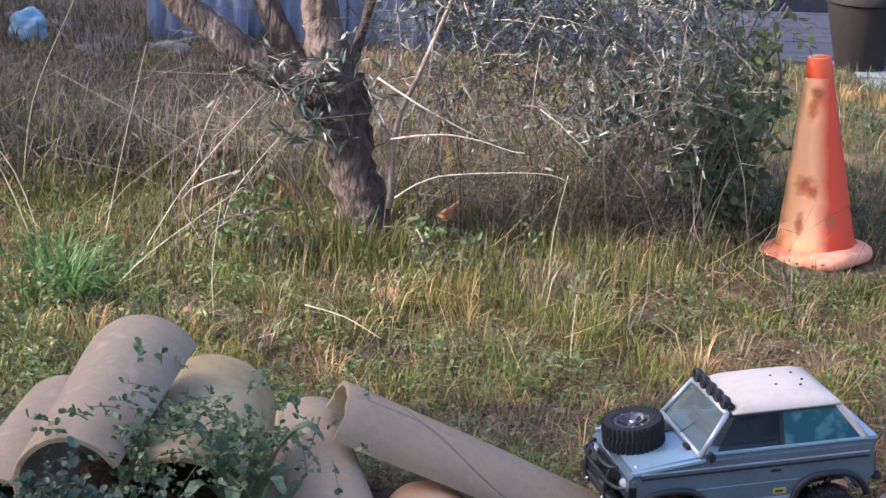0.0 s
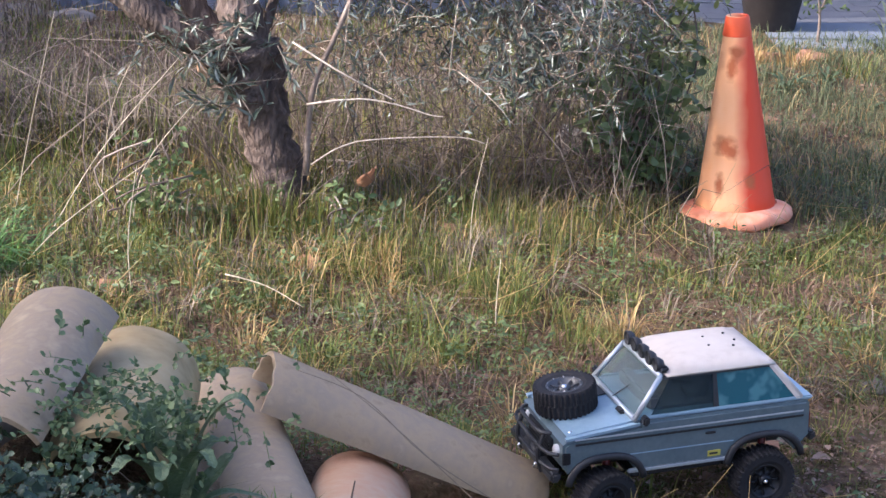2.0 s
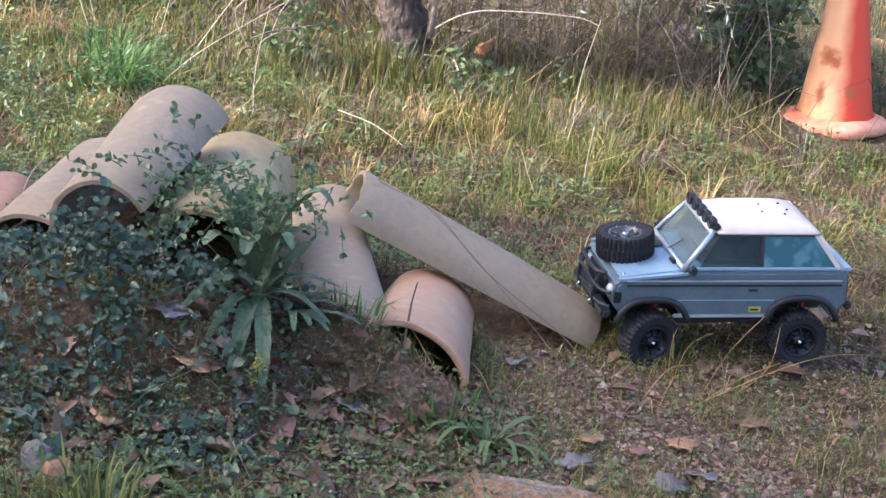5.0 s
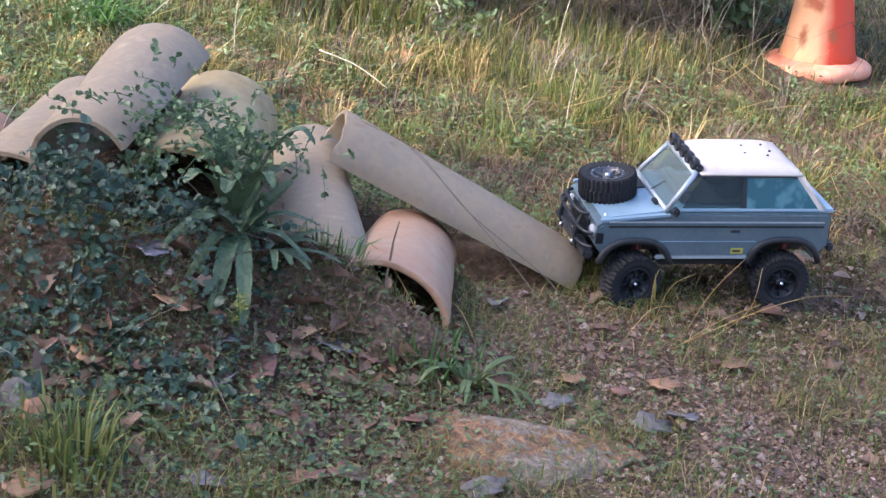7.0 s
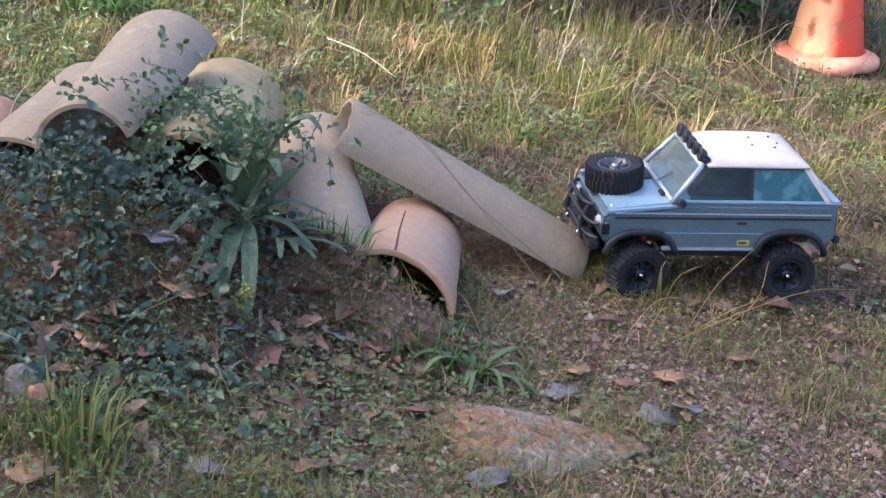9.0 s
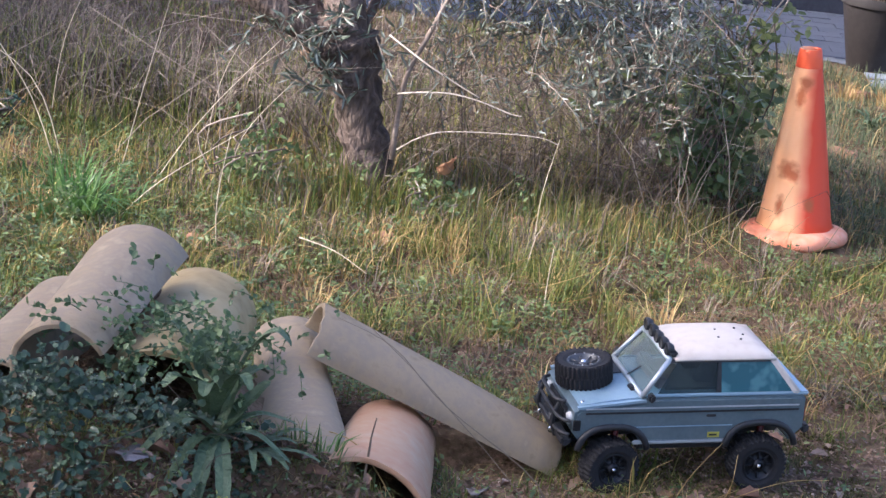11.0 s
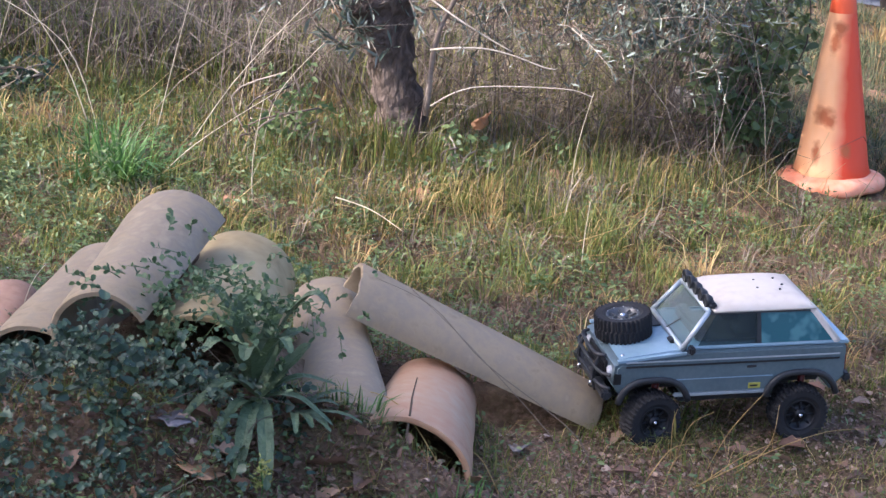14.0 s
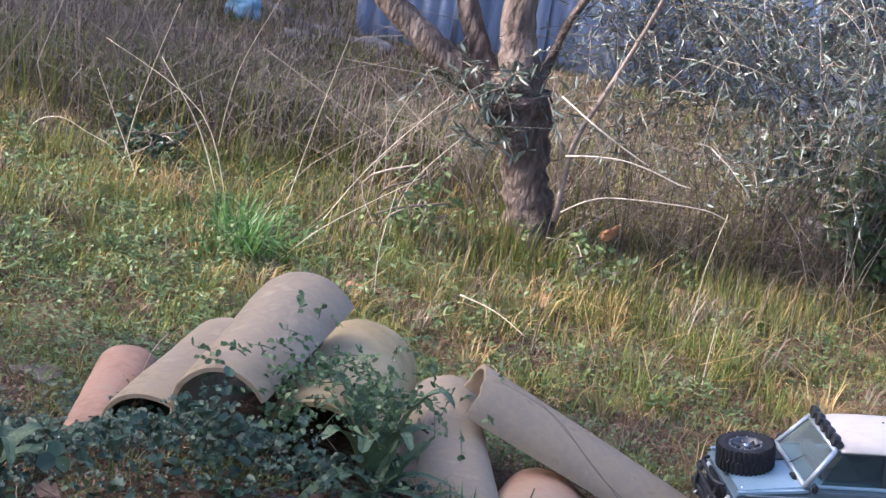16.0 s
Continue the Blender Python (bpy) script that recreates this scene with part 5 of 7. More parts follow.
    # moss on the muddy ground
    p = scatter(60000, 0.15, 1.3, 2.55, 3.6, lambda x, y: np.exp(-(((x - 0.70) / 0.46) ** 4 + ((y - 3.0) / 0.45) ** 4)) * smooth01(clumps(x, y, 7.0, 33.0), 0.3, 0.7))
    n = len(p)
    stuff("moss", grass_blades(n, p, rng.uniform(0.003, 0.009, n), rng.uniform(0.0015, 0.0032, n), rng.uniform(0.2, 2.0, n), "moss", M_moss), "dark olive moss on the muddy ground", "moss")

    # tall brown weeds behind, to the left of and round the olive
    def weeds(x, y):
        return smooth01(y, 4.25, 4.8) * np.where(x < -0.25, 1.0, np.where(x < 0.55, 0.35 + 0.4 * smooth01(y, 4.8, 5.1), 0.08)) * (0.35 + 0.65 * clumps(x, y, 5, 6.0))
    p = scatter(60000, -3.0, 1.0, 4.2, 6.9, weeds)
    n = len(p)
    tall = rng.uniform(0.3, 1.0, n) * np.where(p[:, 0] < -1.0, np.clip(1.2 - 0.19 * p[:, 1], 0.12, 0.34), np.clip(1.15 - 0.19 * p[:, 1], 0.05, 0.34)) * (0.7 + 0.4 * clumps(p[:, 0], p[:, 1], 3, 7.0))
    stuff("tall_weeds", grass_blades(n, p, tall, rng.uniform(0.0014, 0.0038, n), rng.uniform(0.05, 2.0, n), "tall_weeds", M_weed), "tall withered brown weeds behind the meadow", "weeds")
    p = scatter(46000, -3.0, 0.6, 4.2, 6.9, lambda x, y: weeds(x, y) * np.where((x < -0.9) | (x > -0.2), 1.0, 0.5))
    n = len(p)
    tall = rng.uniform(0.3, 0.95, n) * np.clip(1.12 - 0.19 * p[:, 1], 0.05, 0.30)
    stuff("tall_green_grass", grass_blades(n, p, tall, rng.uniform(0.002, 0.0045, n), rng.uniform(0.1, 0.8, n), "tall_green_grass", M_grass), "green grass growing through the withered weeds", "grass")
    # upright blades and withered weeds before the foot of the olive
    def foot(x, y):
        near = np.exp(-(((x + 0.12) / 0.42) ** 2 + ((y - 4.12) / 0.26) ** 2)) + 0.8 * np.exp(-(((x - 0.30) / 0.34) ** 2 + ((y - 4.36) / 0.16) ** 2))
        return np.clip(near, 0, 1) * (0.12 + 0.88 * clumps(x, y, 9.0, 73.0) ** 1.6)
    for name, count, mat, lo, hi, lean, label in (
            ("upright_grass", 20000, M_grass, 0.05, 0.14, 0.5, "upright yellow-green grass before the olive tree"),
            ("sunlit_straw", 9000, M_dry, 0.04, 0.13, 0.8, "sunlit yellow straw before the thicket"),
            ("withered_grass", 9000, M_weed, 0.05, 0.17, 0.9, "withered brown grass round the foot of the olive tree")):
        p = scatter(count, -1.0, 0.7, 3.6, 4.6, foot)
        n = len(p)
        stuff(name, grass_blades(n, p, rng.uniform(lo, hi, n) * (0.6 + 0.4 * clumps(p[:, 0], p[:, 1], 7.0, 77.0)), rng.uniform(0.0014, 0.003, n), rng.uniform(0.05, lean, n), name, mat), label, "grass")
    p = scatter(5500, -0.35, 0.75, 4.3, 5.2, lambda x, y: 0.15 + 0.85 * clumps(x, y, 8.0, 83.0) ** 1.5)
    n = len(p)
    stuff("thicket_straw", grass_blades(n, p, rng.uniform(0.05, 0.19, n), rng.uniform(0.0012, 0.0028, n), rng.uniform(0.1, 2.2, n), "thicket_straw", M_thicket), "dry grey-brown straw standing in the thicket", "grass")
    # thin grass between the cone and the pool
    p = scatter(70000, 0.5, 2.8, 4.3, 6.85, lambda x, y: 0.25 + 0.75 * clumps(x, y, 7, 8.0) ** 1.5)
    ok = ~((p[:, 0] > 1.6) & (p[:, 1] > 6.18))
    p = p[ok]
    n = len(p)
    stuff("bank_grass", grass_blades(n, p, rng.uniform(0.015, 0.075, n) * (0.5 + 0.8 * clumps(p[:, 0], p[:, 1], 5, 9.0)), rng.uniform(0.0015, 0.0032, n), rng.uniform(0.1, 1.6, n), "bank_grass", M_bankgrass), "thin grey-green grass on the bank before the pool", "grass")
    p = scatter(9000, 0.5, 2.6, 4.3, 6.8, lambda x, y: 0.1 + 0.9 * clumps(x, y, 7, 10.0) ** 2)
    p = p[~((p[:, 0] > 1.6) & (p[:, 1] > 6.18))]
    n = len(p)
    stuff("bank_straw", grass_blades(n, p, rng.uniform(0.02, 0.09, n), rng.uniform(0.0013, 0.0026, n), rng.uniform(0.3, 1.9, n), "bank_straw", M_dry), "dry straw on the bank before the pool", "grass")
    # thin fresh and dry blades on the path
    def path(x, y):
        return (0.05 + 0.95 * clumps(x, y, 7.5, 31.0) ** 2.6) * (1 - 0.85 * np.exp(-(((x - 0.65) / 0.38) ** 2 + ((y - 2.22) / 0.26) ** 2))) * np.where((x < -0.15) & (y > 2.05) & (y < 2.4), 0.5, 1.0)
    p = scatter(125000, -1.3, 1.6, 1.4, 3.0, path)
    n = len(p)
    stuff("path_grass", grass_blades(n, p, rng.uniform(0.012, 0.05, n), rng.uniform(0.0008, 0.0018, n), rng.uniform(0.2, 1.8, n), "path_grass", M_grass), "thin green grass blades on the path", "grass")
    p = scatter(24000, -1.0, 1.4, 1.7, 3.0, path)
    n = len(p)
    stuff("path_straw", grass_blades(n, p, rng.uniform(0.015, 0.05, n), rng.uniform(0.0007, 0.0015, n), rng.uniform(0.5, 2.2, n), "path_straw", M_dry), "thin yellowish straw on the path", "grass")
    # sparse cover further out
    def outer(x, y):
        inside = smooth01(x, -1.9, -1.4) * (1 - smooth01(x, 1.6, 2.2)) * smooth01(y, 1.3, 1.7)
        return (1 - inside) * np.where((x > 0.4) & (y > 6.05), 0, 1.0) * (0.12 + 0.88 * clumps(x, y, 2.6, 41.0) ** 1.5)
    near = scatter(150000, -3.2, 3.4, -1.6, 7.2, outer)
    far = scatter(90000, -9, 9, -7, 13, lambda x, y: outer(x, y) * np.where((np.abs(x) < 3.0) & (y > -1.4) & (y < 7), 0.2, 1.0))
    p = np.concatenate([near, far])
    n = len(p)
    stuff("outer_grass", grass_blades(n, p, np.concatenate([rng.uniform(0.02, 0.09, len(near)), rng.uniform(0.04, 0.2, len(far))]), np.concatenate([rng.uniform(0.002, 0.004, len(near)), rng.uniform(0.004, 0.009, len(far))]), rng.uniform(0.1, 1.3, n), "outer_grass", M_grass), "rough grass round the meadow", "grass")


build_grass()


M_water = bpy.data.materials.new("rain_drop")
M_water.use_nodes = True
for key, value in (("Base Color", (1, 1, 1, 1)), ("Roughness", 0.0), ("IOR", 1.33), ("Transmission Weight", 1.0)):
    M_water.node_tree.nodes["Principled BSDF"].inputs[key].default_value = value


def drops(at, radius, label):
    """Beads of water: small round bodies, joined."""
    bm = bmesh.new()
    bmesh.ops.create_icosphere(bm, subdivisions=1, radius=1.0)
    v = np.array([q.co[:] for q in bm.verts])
    f = np.array([[q.index for q in t.verts] for t in bm.faces])
    bm.free()
    n = len(at)
    verts = (at[:, None, :] + v[None] * radius[:, None, None]).reshape(-1, 3)
    faces = (f[None] + (np.arange(n) * len(v))[:, None, None]).reshape(-1, 3)
    stuff("rain_drops", link_mesh("rain_drops", verts.tolist(), faces.tolist(), M_water, True), label, "water drops")


def build_herbs():
    """Low leafy growth: clover-like herbs in the meadow and the creeper on the bank."""
    def herb(x, y):
        k = (0.2 + 0.7 * clumps(x, y, 8.0, 11.0) ** 2) * (1 - 0.3 * smooth01(y, 3.3, 3.9))
        k = k + 0.8 * np.exp(-(((x + 0.75) / 0.45) ** 2 + ((y - 3.15) / 0.35) ** 2)) + 0.5 * np.exp(-(((x + 0.1) / 0.3) ** 2 + ((y - 3.05) / 0.2) ** 2))
        worn = np.exp(-(((x - 0.55) / 0.45) ** 2 + ((y - 2.25) / 0.36) ** 2))
        k = k * (1 - 0.85 * np.exp(-(((x - 0.66) / 0.42) ** 4 + ((y - 2.98) / 0.34) ** 4)))
        return np.clip(k * (1 - 0.85 * worn) * (1 - 0.80 * (1 - smooth01(y, 2.5, 2.95))) + 0.6 * clumps(x, y, 9.0, 17.0) ** 5 * (1 - smooth01(y, 2.4, 2.8)), 0, 1)
    p = scatter(160000, -1.8, 1.9, 1.4, 4.6, herb)
    n = len(p)
    p[:, 2] += rng.uniform(0.003, 0.035, n) * (0.4 + clumps(p[:, 0], p[:, 1], 8, 11.0))
    way = np.stack([rng.normal(0, 1, n), rng.normal(0, 1, n), rng.normal(0.1, 0.3, n)], 1)
    up = np.stack([rng.normal(0, 0.4, n), rng.normal(0, 0.4, n) - 0.1, np.ones(n)], 1)
    stuff("low_herbs", leaf_cloud(p, way, up, rng.uniform(0.005, 0.016, n), rng.uniform(0.003, 0.008, n), "low_herbs", M_herb, "lance"), "low clover-like herbs between the grass", "herbs")
    wet = p[p[:, 1] > 2.9]
    wet = wet[rng.permutation(len(wet))[:4500]] + (0, 0, 0.012)
    drops(wet, rng.uniform(0.0007, 0.0016, len(wet)), "clear rain drops glinting on the meadow herbs")

    def creeper(x, y):
        k = smooth01(y, 1.96, 2.14) * (1 - smooth01(y, 2.32, 2.44)) * (1 - smooth01(x, -0.27, -0.15))
        low = 0.05 * smooth01(x, -0.9, -0.5) * (1 - smooth01(y, 1.95, 2.05)) * (1 - smooth01(x, -0.2, 0.1))
        left_side = (1 - smooth01(x, -0.62, -0.52)) * smooth01(x, -1.45, -0.85) * smooth01(y, 2.0, 2.15) * (1 - smooth01(y, 2.5, 2.75)) * 0.8
        return np.clip(np.maximum(k, left_side) + low, 0, 1) * (0.06 + 0.94 * clumps(x, y, 17, 12.0) ** 1.6) * (0.3 + 0.7 * clumps(x, y, 34, 5.0) ** 1.2)
    p = scatter(100000, -1.6, 0.1, 1.75, 2.85, creeper)
    n = len(p)
    pile = np.exp(-(((p[:, 0] + 0.45) / 0.27) ** 4 + ((p[:, 1] - 2.25) / 0.085) ** 2)) * (0.55 + 0.75 * clumps(p[:, 0], p[:, 1], 19, 2.0))
    p[:, 2] += 0.032 * np.exp(-((p[:, 0] + 0.46) / 0.075) ** 2 - ((p[:, 1] - 2.25) / 0.05) ** 2) * rng.uniform(0, 1, n) + rng.uniform(0.004, 0.035, n) + 0.085 * pile * rng.uniform(0, 1, n) ** 0.6
    p[:, 2] += 0.035 * np.exp(-((p[:, 0] + 0.63) / 0.09) ** 2 - ((p[:, 1] - 2.36) / 0.07) ** 2) * rng.uniform(0, 1, n) ** 0.7
    # each sprig carries three leaflets
    up = np.stack([rng.normal(0, 0.6, n), rng.normal(-0.45, 0.55, n), np.ones(n)], 1)
    up /= np.linalg.norm(up, axis=1, keepdims=True)
    a = np.cross(up, np.stack([rng.normal(0, 1, n), rng.normal(0, 1, n), rng.normal(0, 1, n)], 1))
    a /= np.linalg.norm(a, axis=1, keepdims=True)
    b = np.cross(up, a)
    # larger lobed leaves stand between the trefoils
    large = rng.uniform(0, 1, n) < 0.16
    ln = rng.uniform(0.010, 0.021, int(large.sum()))
    stuff("creeper_leaves", leaf_cloud(p[large] + (0, 0, 0.008), a[large] - 0.35 * up[large], up[large] + rng.normal(0, 0.25, (len(ln), 3)), ln, ln * rng.uniform(0.6, 0.95, len(ln)), "creeper_leaves", M_ivy, "bramble", 0.45), "larger dark green bramble leaves in the creeper", "creeper")
    p, up, a, b = p[~large], up[~large], a[~large], b[~large]
    n = len(p)
    size = 0.0050 * np.exp(rng.normal(0, 0.42, n))
    w3 = [0.0, 2.0, -2.0]
    way = np.concatenate([a * math.cos(w) + b * math.sin(w) - up * 0.15 for w in w3])
    p, up = np.concatenate([p, p, p]), np.concatenate([up, up, up])
    size = np.concatenate([size * 1.15, size, size])
    n = len(p)
    stuff("creeper", leaf_cloud(p, way, up + rng.normal(0, 0.15, (n, 3)), size, size * rng.uniform(0.7, 0.95, n), "creeper", M_ivy, "round", 0.3), "dark glossy creeper covering the bank below the roof tiles", "creeper")
    # rain drops beaded on the leaves
    pick = rng.permutation(n)[:7000]
    drops(p[pick] + way[pick] * (size[pick] * 0.5)[:, None] + up[pick] * 0.0008, rng.uniform(0.0006, 0.0016, len(pick)), "clear rain drops beaded on the creeper leaves")


build_herbs()


def leafy_weeds():
    """Knee-low leafy weeds in the meadow, denser towards the heap's far side."""
    c = scatter(900, -1.7, 0.5, 3.05, 4.35, lambda x, y: 0.08 + 0.92 * np.exp(-(((x + 0.95) / 0.5) ** 2 + ((y - 3.6) / 0.45) ** 2)))
    m = len(c)
    k = 30
    tall = np.repeat(rng.uniform(0.03, 0.11, m), k)
    base = np.repeat(c, k, 0)
    n = m * k
    t = rng.uniform(0.15, 1.0, n)
    base = base + np.stack([rng.normal(0, 0.012, n), rng.normal(0, 0.012, n), tall * t], 1)
    way = np.stack([rng.normal(0, 1, n), rng.normal(0, 1, n), rng.normal(0.3, 0.4, n)], 1)
    up = np.stack([rng.normal(0, 0.5, n), rng.normal(-0.2, 0.5, n), np.ones(n)], 1)
    ln = rng.uniform(0.007, 0.019, n)
    stuff("leafy_weeds", leaf_cloud(base, way, up, ln, ln * rng.uniform(0.25, 0.5, n), "leafy_weeds", M_herb, "lance", 0.3), "leafy green weeds standing in the meadow", "weeds")


leafy_weeds()


def creeper_stems():
    """Thin bare runners and dead stalks through the creeper."""
    r = random.Random(17)
    pcs = []
    for k in range(80):
        x, y = r.uniform(-0.85, -0.12), r.uniform(1.98, 2.36)
        a = Vector((x, y, h1(x, y)))
        w, L = r.uniform(0, 6.28), r.uniform(0.05, 0.13)
        d = Vector((math.cos(w), math.sin(w) * 0.6, 0))
        pts = [a, a + d * L * 0.4 + Vector((0, 0, L * r.uniform(0.2, 0.6))), a + d * L + Vector((0, 0, L * r.uniform(0.0, 0.7)))]
        rr = r.uniform(0.0004, 0.0008)
        pcs.append(tube(spline(pts, 6), rr, 5))
    stuff("creeper_runners", link_mesh("creeper_runners", *join(*pcs), M_weed, True), "thin brown runners in the creeper", "twigs")


creeper_stems()


def meadow_tufts():
    """Rough tufts of longer grass, some green and some withered, that break up the meadow."""
    for name, m, mat, seed, label in (("green_tufts", 260, M_grass, 51.0, "rough green grass tufts in the meadow"), ("withered_tufts", 130, M_dry, 57.0, "withered yellow-brown grass tufts in the meadow"), ("brown_tufts", 230, M_weed, 61.0, "dead brown grass tufts in the meadow")):
        c = scatter(m * 3, -1.9, 1.7, 2.95, 4.75, lambda x, y: 0.1 + 0.6 * clumps(x, y, 4.5, seed) ** 1.5)[:m]
        k = 34
        n = len(c) * k
        base = np.repeat(c, k, 0)
        off = rng.normal(0, 0.014, (n, 2))
        base[:, :2] += off
        tall = np.repeat(rng.uniform(0.05, 0.13, len(c)), k) * rng.uniform(0.45, 1.0, n) * np.where(base[:, 0] > 0.45, 0.7, 1.0) * (0.6 + 0.4 * smooth01(base[:, 1], 3.0, 3.6))
        stuff(name, grass_blades(n, base, tall, rng.uniform(0.0012, 0.003, n), rng.uniform(0.2, 1.7, n), name, mat, 0.6, np.arctan2(off[:, 1], off[:, 0]) + rng.normal(0, 0.7, n)), label, "grass")


meadow_tufts()


def loose_straws():
    """Straight thin dry stems lying and leaning every way in the meadow."""
    r = random.Random(29)
    pcs = []
    for k in range(380):
        x, y = r.uniform(-1.7, 1.3), r.uniform(3.15, 4.7)
        a = Vector((x, y, h1(x, y) + r.uniform(0.0, 0.05)))
        w, up = r.uniform(0, 6.28), r.uniform(-0.05, 1.2)
        d = Vector((math.cos(w), math.sin(w) * 0.7, up)).normalized() * r.uniform(0.05, 0.10 + 0.10 * min(1.0, y - 3.15))
        rr = r.uniform(0.0004, 0.0009)
        pcs.append(tube([a, a + d * 0.5 + Vector((0, 0, r.gauss(0, 0.004))), a + d], [rr, rr * 0.9, rr * 0.5], 4))
    stuff("loose_straws", link_mesh("loose_straws", *join(*pcs), M_dry, True), "thin pale straws leaning in the meadow grass", "straw")


loose_straws()


def build_litter():
    def where(x, y):
        k = 0.10 + 0.8 * np.exp(-(((x + 0.05) / 0.2) ** 2 + ((y - 2.36) / 0.09) ** 2)) + 0.6 * np.exp(-(((x + 0.10) / 0.5) ** 2 + ((y - 2.2) / 0.3) ** 2)) + 0.55 * np.exp(-(((x + 0.45) / 0.35) ** 2 + ((y - 2.14) / 0.2) ** 2)) + 0.6 * np.exp(-(((x - 0.75) / 0.5) ** 2 + ((y - 3.0) / 0.45) ** 2))
        return k * (0.3 + 0.7 * clumps(x, y, 9, 13.0))
    p = scatter(19000, -1.3, 1.7, 1.65, 4.4, where)
    n = len(p)
    p[:, 2] += rng.uniform(0.002, 0.012, n)
    way = np.stack([rng.normal(0, 1, n), rng.normal(0, 1, n), rng.normal(0, 0.18, n)], 1)
    up = np.stack([rng.normal(0, 0.35, n), rng.normal(0, 0.35, n), np.ones(n)], 1)
    ln = rng.uniform(0.006, 0.018, n)
    big = rng.uniform(0, 1, n) < 0.07
    ln = np.where(big, rng.uniform(0.028, 0.045, n), ln)
    stuff("leaf_litter", leaf_cloud(p, way, up, ln, ln * rng.uniform(0.5, 0.95, n), "leaf_litter", M_litter, "oak", 0.45), "fallen brown and grey-mauve leaves on the earth", "fallen leaves")
    # leaves drifted against the mouths of the lower tiles and on the bank
    cx = np.concatenate([rng.normal(-0.11, 0.10, 420), rng.normal(-0.25, 0.16, 520), rng.normal(-0.45, 0.2, 480)])
    cy = np.concatenate([rng.normal(2.31, 0.05, 420), rng.normal(2.20, 0.07, 520), rng.normal(2.12, 0.09, 480)])
    n = len(cx)
    p = np.stack([cx, cy, height(cx, cy) + rng.uniform(0.002, 0.010, n)], 1)
    way = np.stack([rng.normal(0, 1, n), rng.normal(0, 1, n), rng.normal(0, 0.4, n)], 1)
    up = np.stack([rng.normal(0, 0.6, n), rng.normal(-0.3, 0.6, n), np.ones(n)], 1)
    ln = np.where(rng.uniform(0, 1, n) < 0.10, rng.uniform(0.028, 0.045, n), rng.uniform(0.006, 0.018, n))
    stuff("drifted_leaves", leaf_cloud(p, way, up, ln, ln * rng.uniform(0.35, 0.85, n), "drifted_leaves", M_litter, "oak", 0.8), "brown leaves drifted on the bank below the roof tiles", "fallen leaves")
    cx, cy = np.concatenate([rng.normal(-0.10, 0.20, 1500), rng.normal(-0.30, 0.22, 3600)]), np.concatenate([rng.normal(2.24, 0.11, 1500), rng.normal(2.02, 0.13, 3600)])
    n = len(cx)
    p = np.stack([cx, cy, height(cx, cy) + rng.uniform(0.004, 0.03, n)], 1)
    way = np.stack([rng.normal(0, 1, n), rng.normal(0, 1, n), rng.normal(0.1, 0.4, n)], 1)
    up = np.stack([rng.normal(0, 0.5, n), rng.normal(-0.3, 0.5, n), np.ones(n)], 1)
    stuff("bank_herbs", leaf_cloud(p, way, up, rng.uniform(0.005, 0.014, n), rng.uniform(0.0025, 0.006, n), "bank_herbs", M_herb, "lance", 0.3), "small green herbs before the mouths of the roof tiles", "herbs")
    # dark litter on the bank before the pool
    p = scatter(6500, 0.5, 2.6, 4.4, 6.6, lambda x, y: 0.15 + 0.85 * clumps(x, y, 6, 25.0))
    p = p[~((p[:, 0] > 1.55) & (p[:, 1] > 6.1))]
    n = len(p)
    p[:, 2] += rng.uniform(0.003, 0.02, n)
    way = np.stack([rng.normal(0, 1, n), rng.normal(0, 1, n), rng.normal(0, 0.3, n)], 1)
    up = np.stack([rng.normal(0, 0.5, n), rng.normal(0, 0.5, n), np.ones(n)], 1)
    ln = rng.uniform(0.006, 0.020, n)
    stuff("bank_litter", leaf_cloud(p, way, up, ln, ln * rng.uniform(0.25, 0.7, n), "bank_litter", M_litter, "oak", 0.45), "brown fallen leaves on the bank before the pool", "fallen leaves")
    # small broken bits of leaf and bark
    p = scatter(190000, -1.1, 1.4, 1.7, 3.2, lambda x, y: (0.3 + 0.7 * clumps(x, y, 10, 15.0)) * (1 - 0.7 * smooth01(y, 2.45, 3.0)))
    n = len(p)
    p[:, 2] += rng.uniform(0.001, 0.007, n)
    way = np.stack([rng.normal(0, 1, n), rng.normal(0, 1, n), rng.normal(0, 0.3, n)], 1)
    up = np.stack([rng.normal(0, 0.5, n), rng.normal(0, 0.5, n), np.ones(n)], 1)
    ln = rng.uniform(0.003, 0.010, n)
    stuff("leaf_crumbs", leaf_cloud(p, way, up, ln, ln * rng.uniform(0.3, 0.8, n), "leaf_crumbs", M_litter, "lance", 0.4), "brown crumbs of leaf and bark on the earth", "fallen leaves")
    # gravel on the worn path
    p = scatter(52000, -0.9, 1.6, 1.6, 3.2, lambda x, y: np.clip(0.08 + 1.1 * np.exp(-(((x - 0.60) / 0.48) ** 2 + ((y - 2.25) / 0.36) ** 2)) * (0.35 + 0.65 * clumps(x, y, 9, 19.0)), 0, 1))
    pcs_v, pcs_f = [], []
    octa = np.array([(1, 0, 0), (0, 1, 0), (-1, 0, 0), (0, -1, 0), (0, 0, 0.8), (0, 0, -0.6)], float)
    of = [(0, 1, 4), (1, 2, 4), (2, 3, 4), (3, 0, 4), (1, 0, 5), (2, 1, 5), (3, 2, 5), (0, 3, 5)]
    for i, q in enumerate(p):
        s = rng.uniform(0.0016, 0.0062) * (1.7 if rng.random() < 0.05 else 1)
        a = rng.uniform(0, 6.28)
        rot = np.array([[math.cos(a), -math.sin(a), 0], [math.sin(a), math.cos(a), 0], [0, 0, 1]])
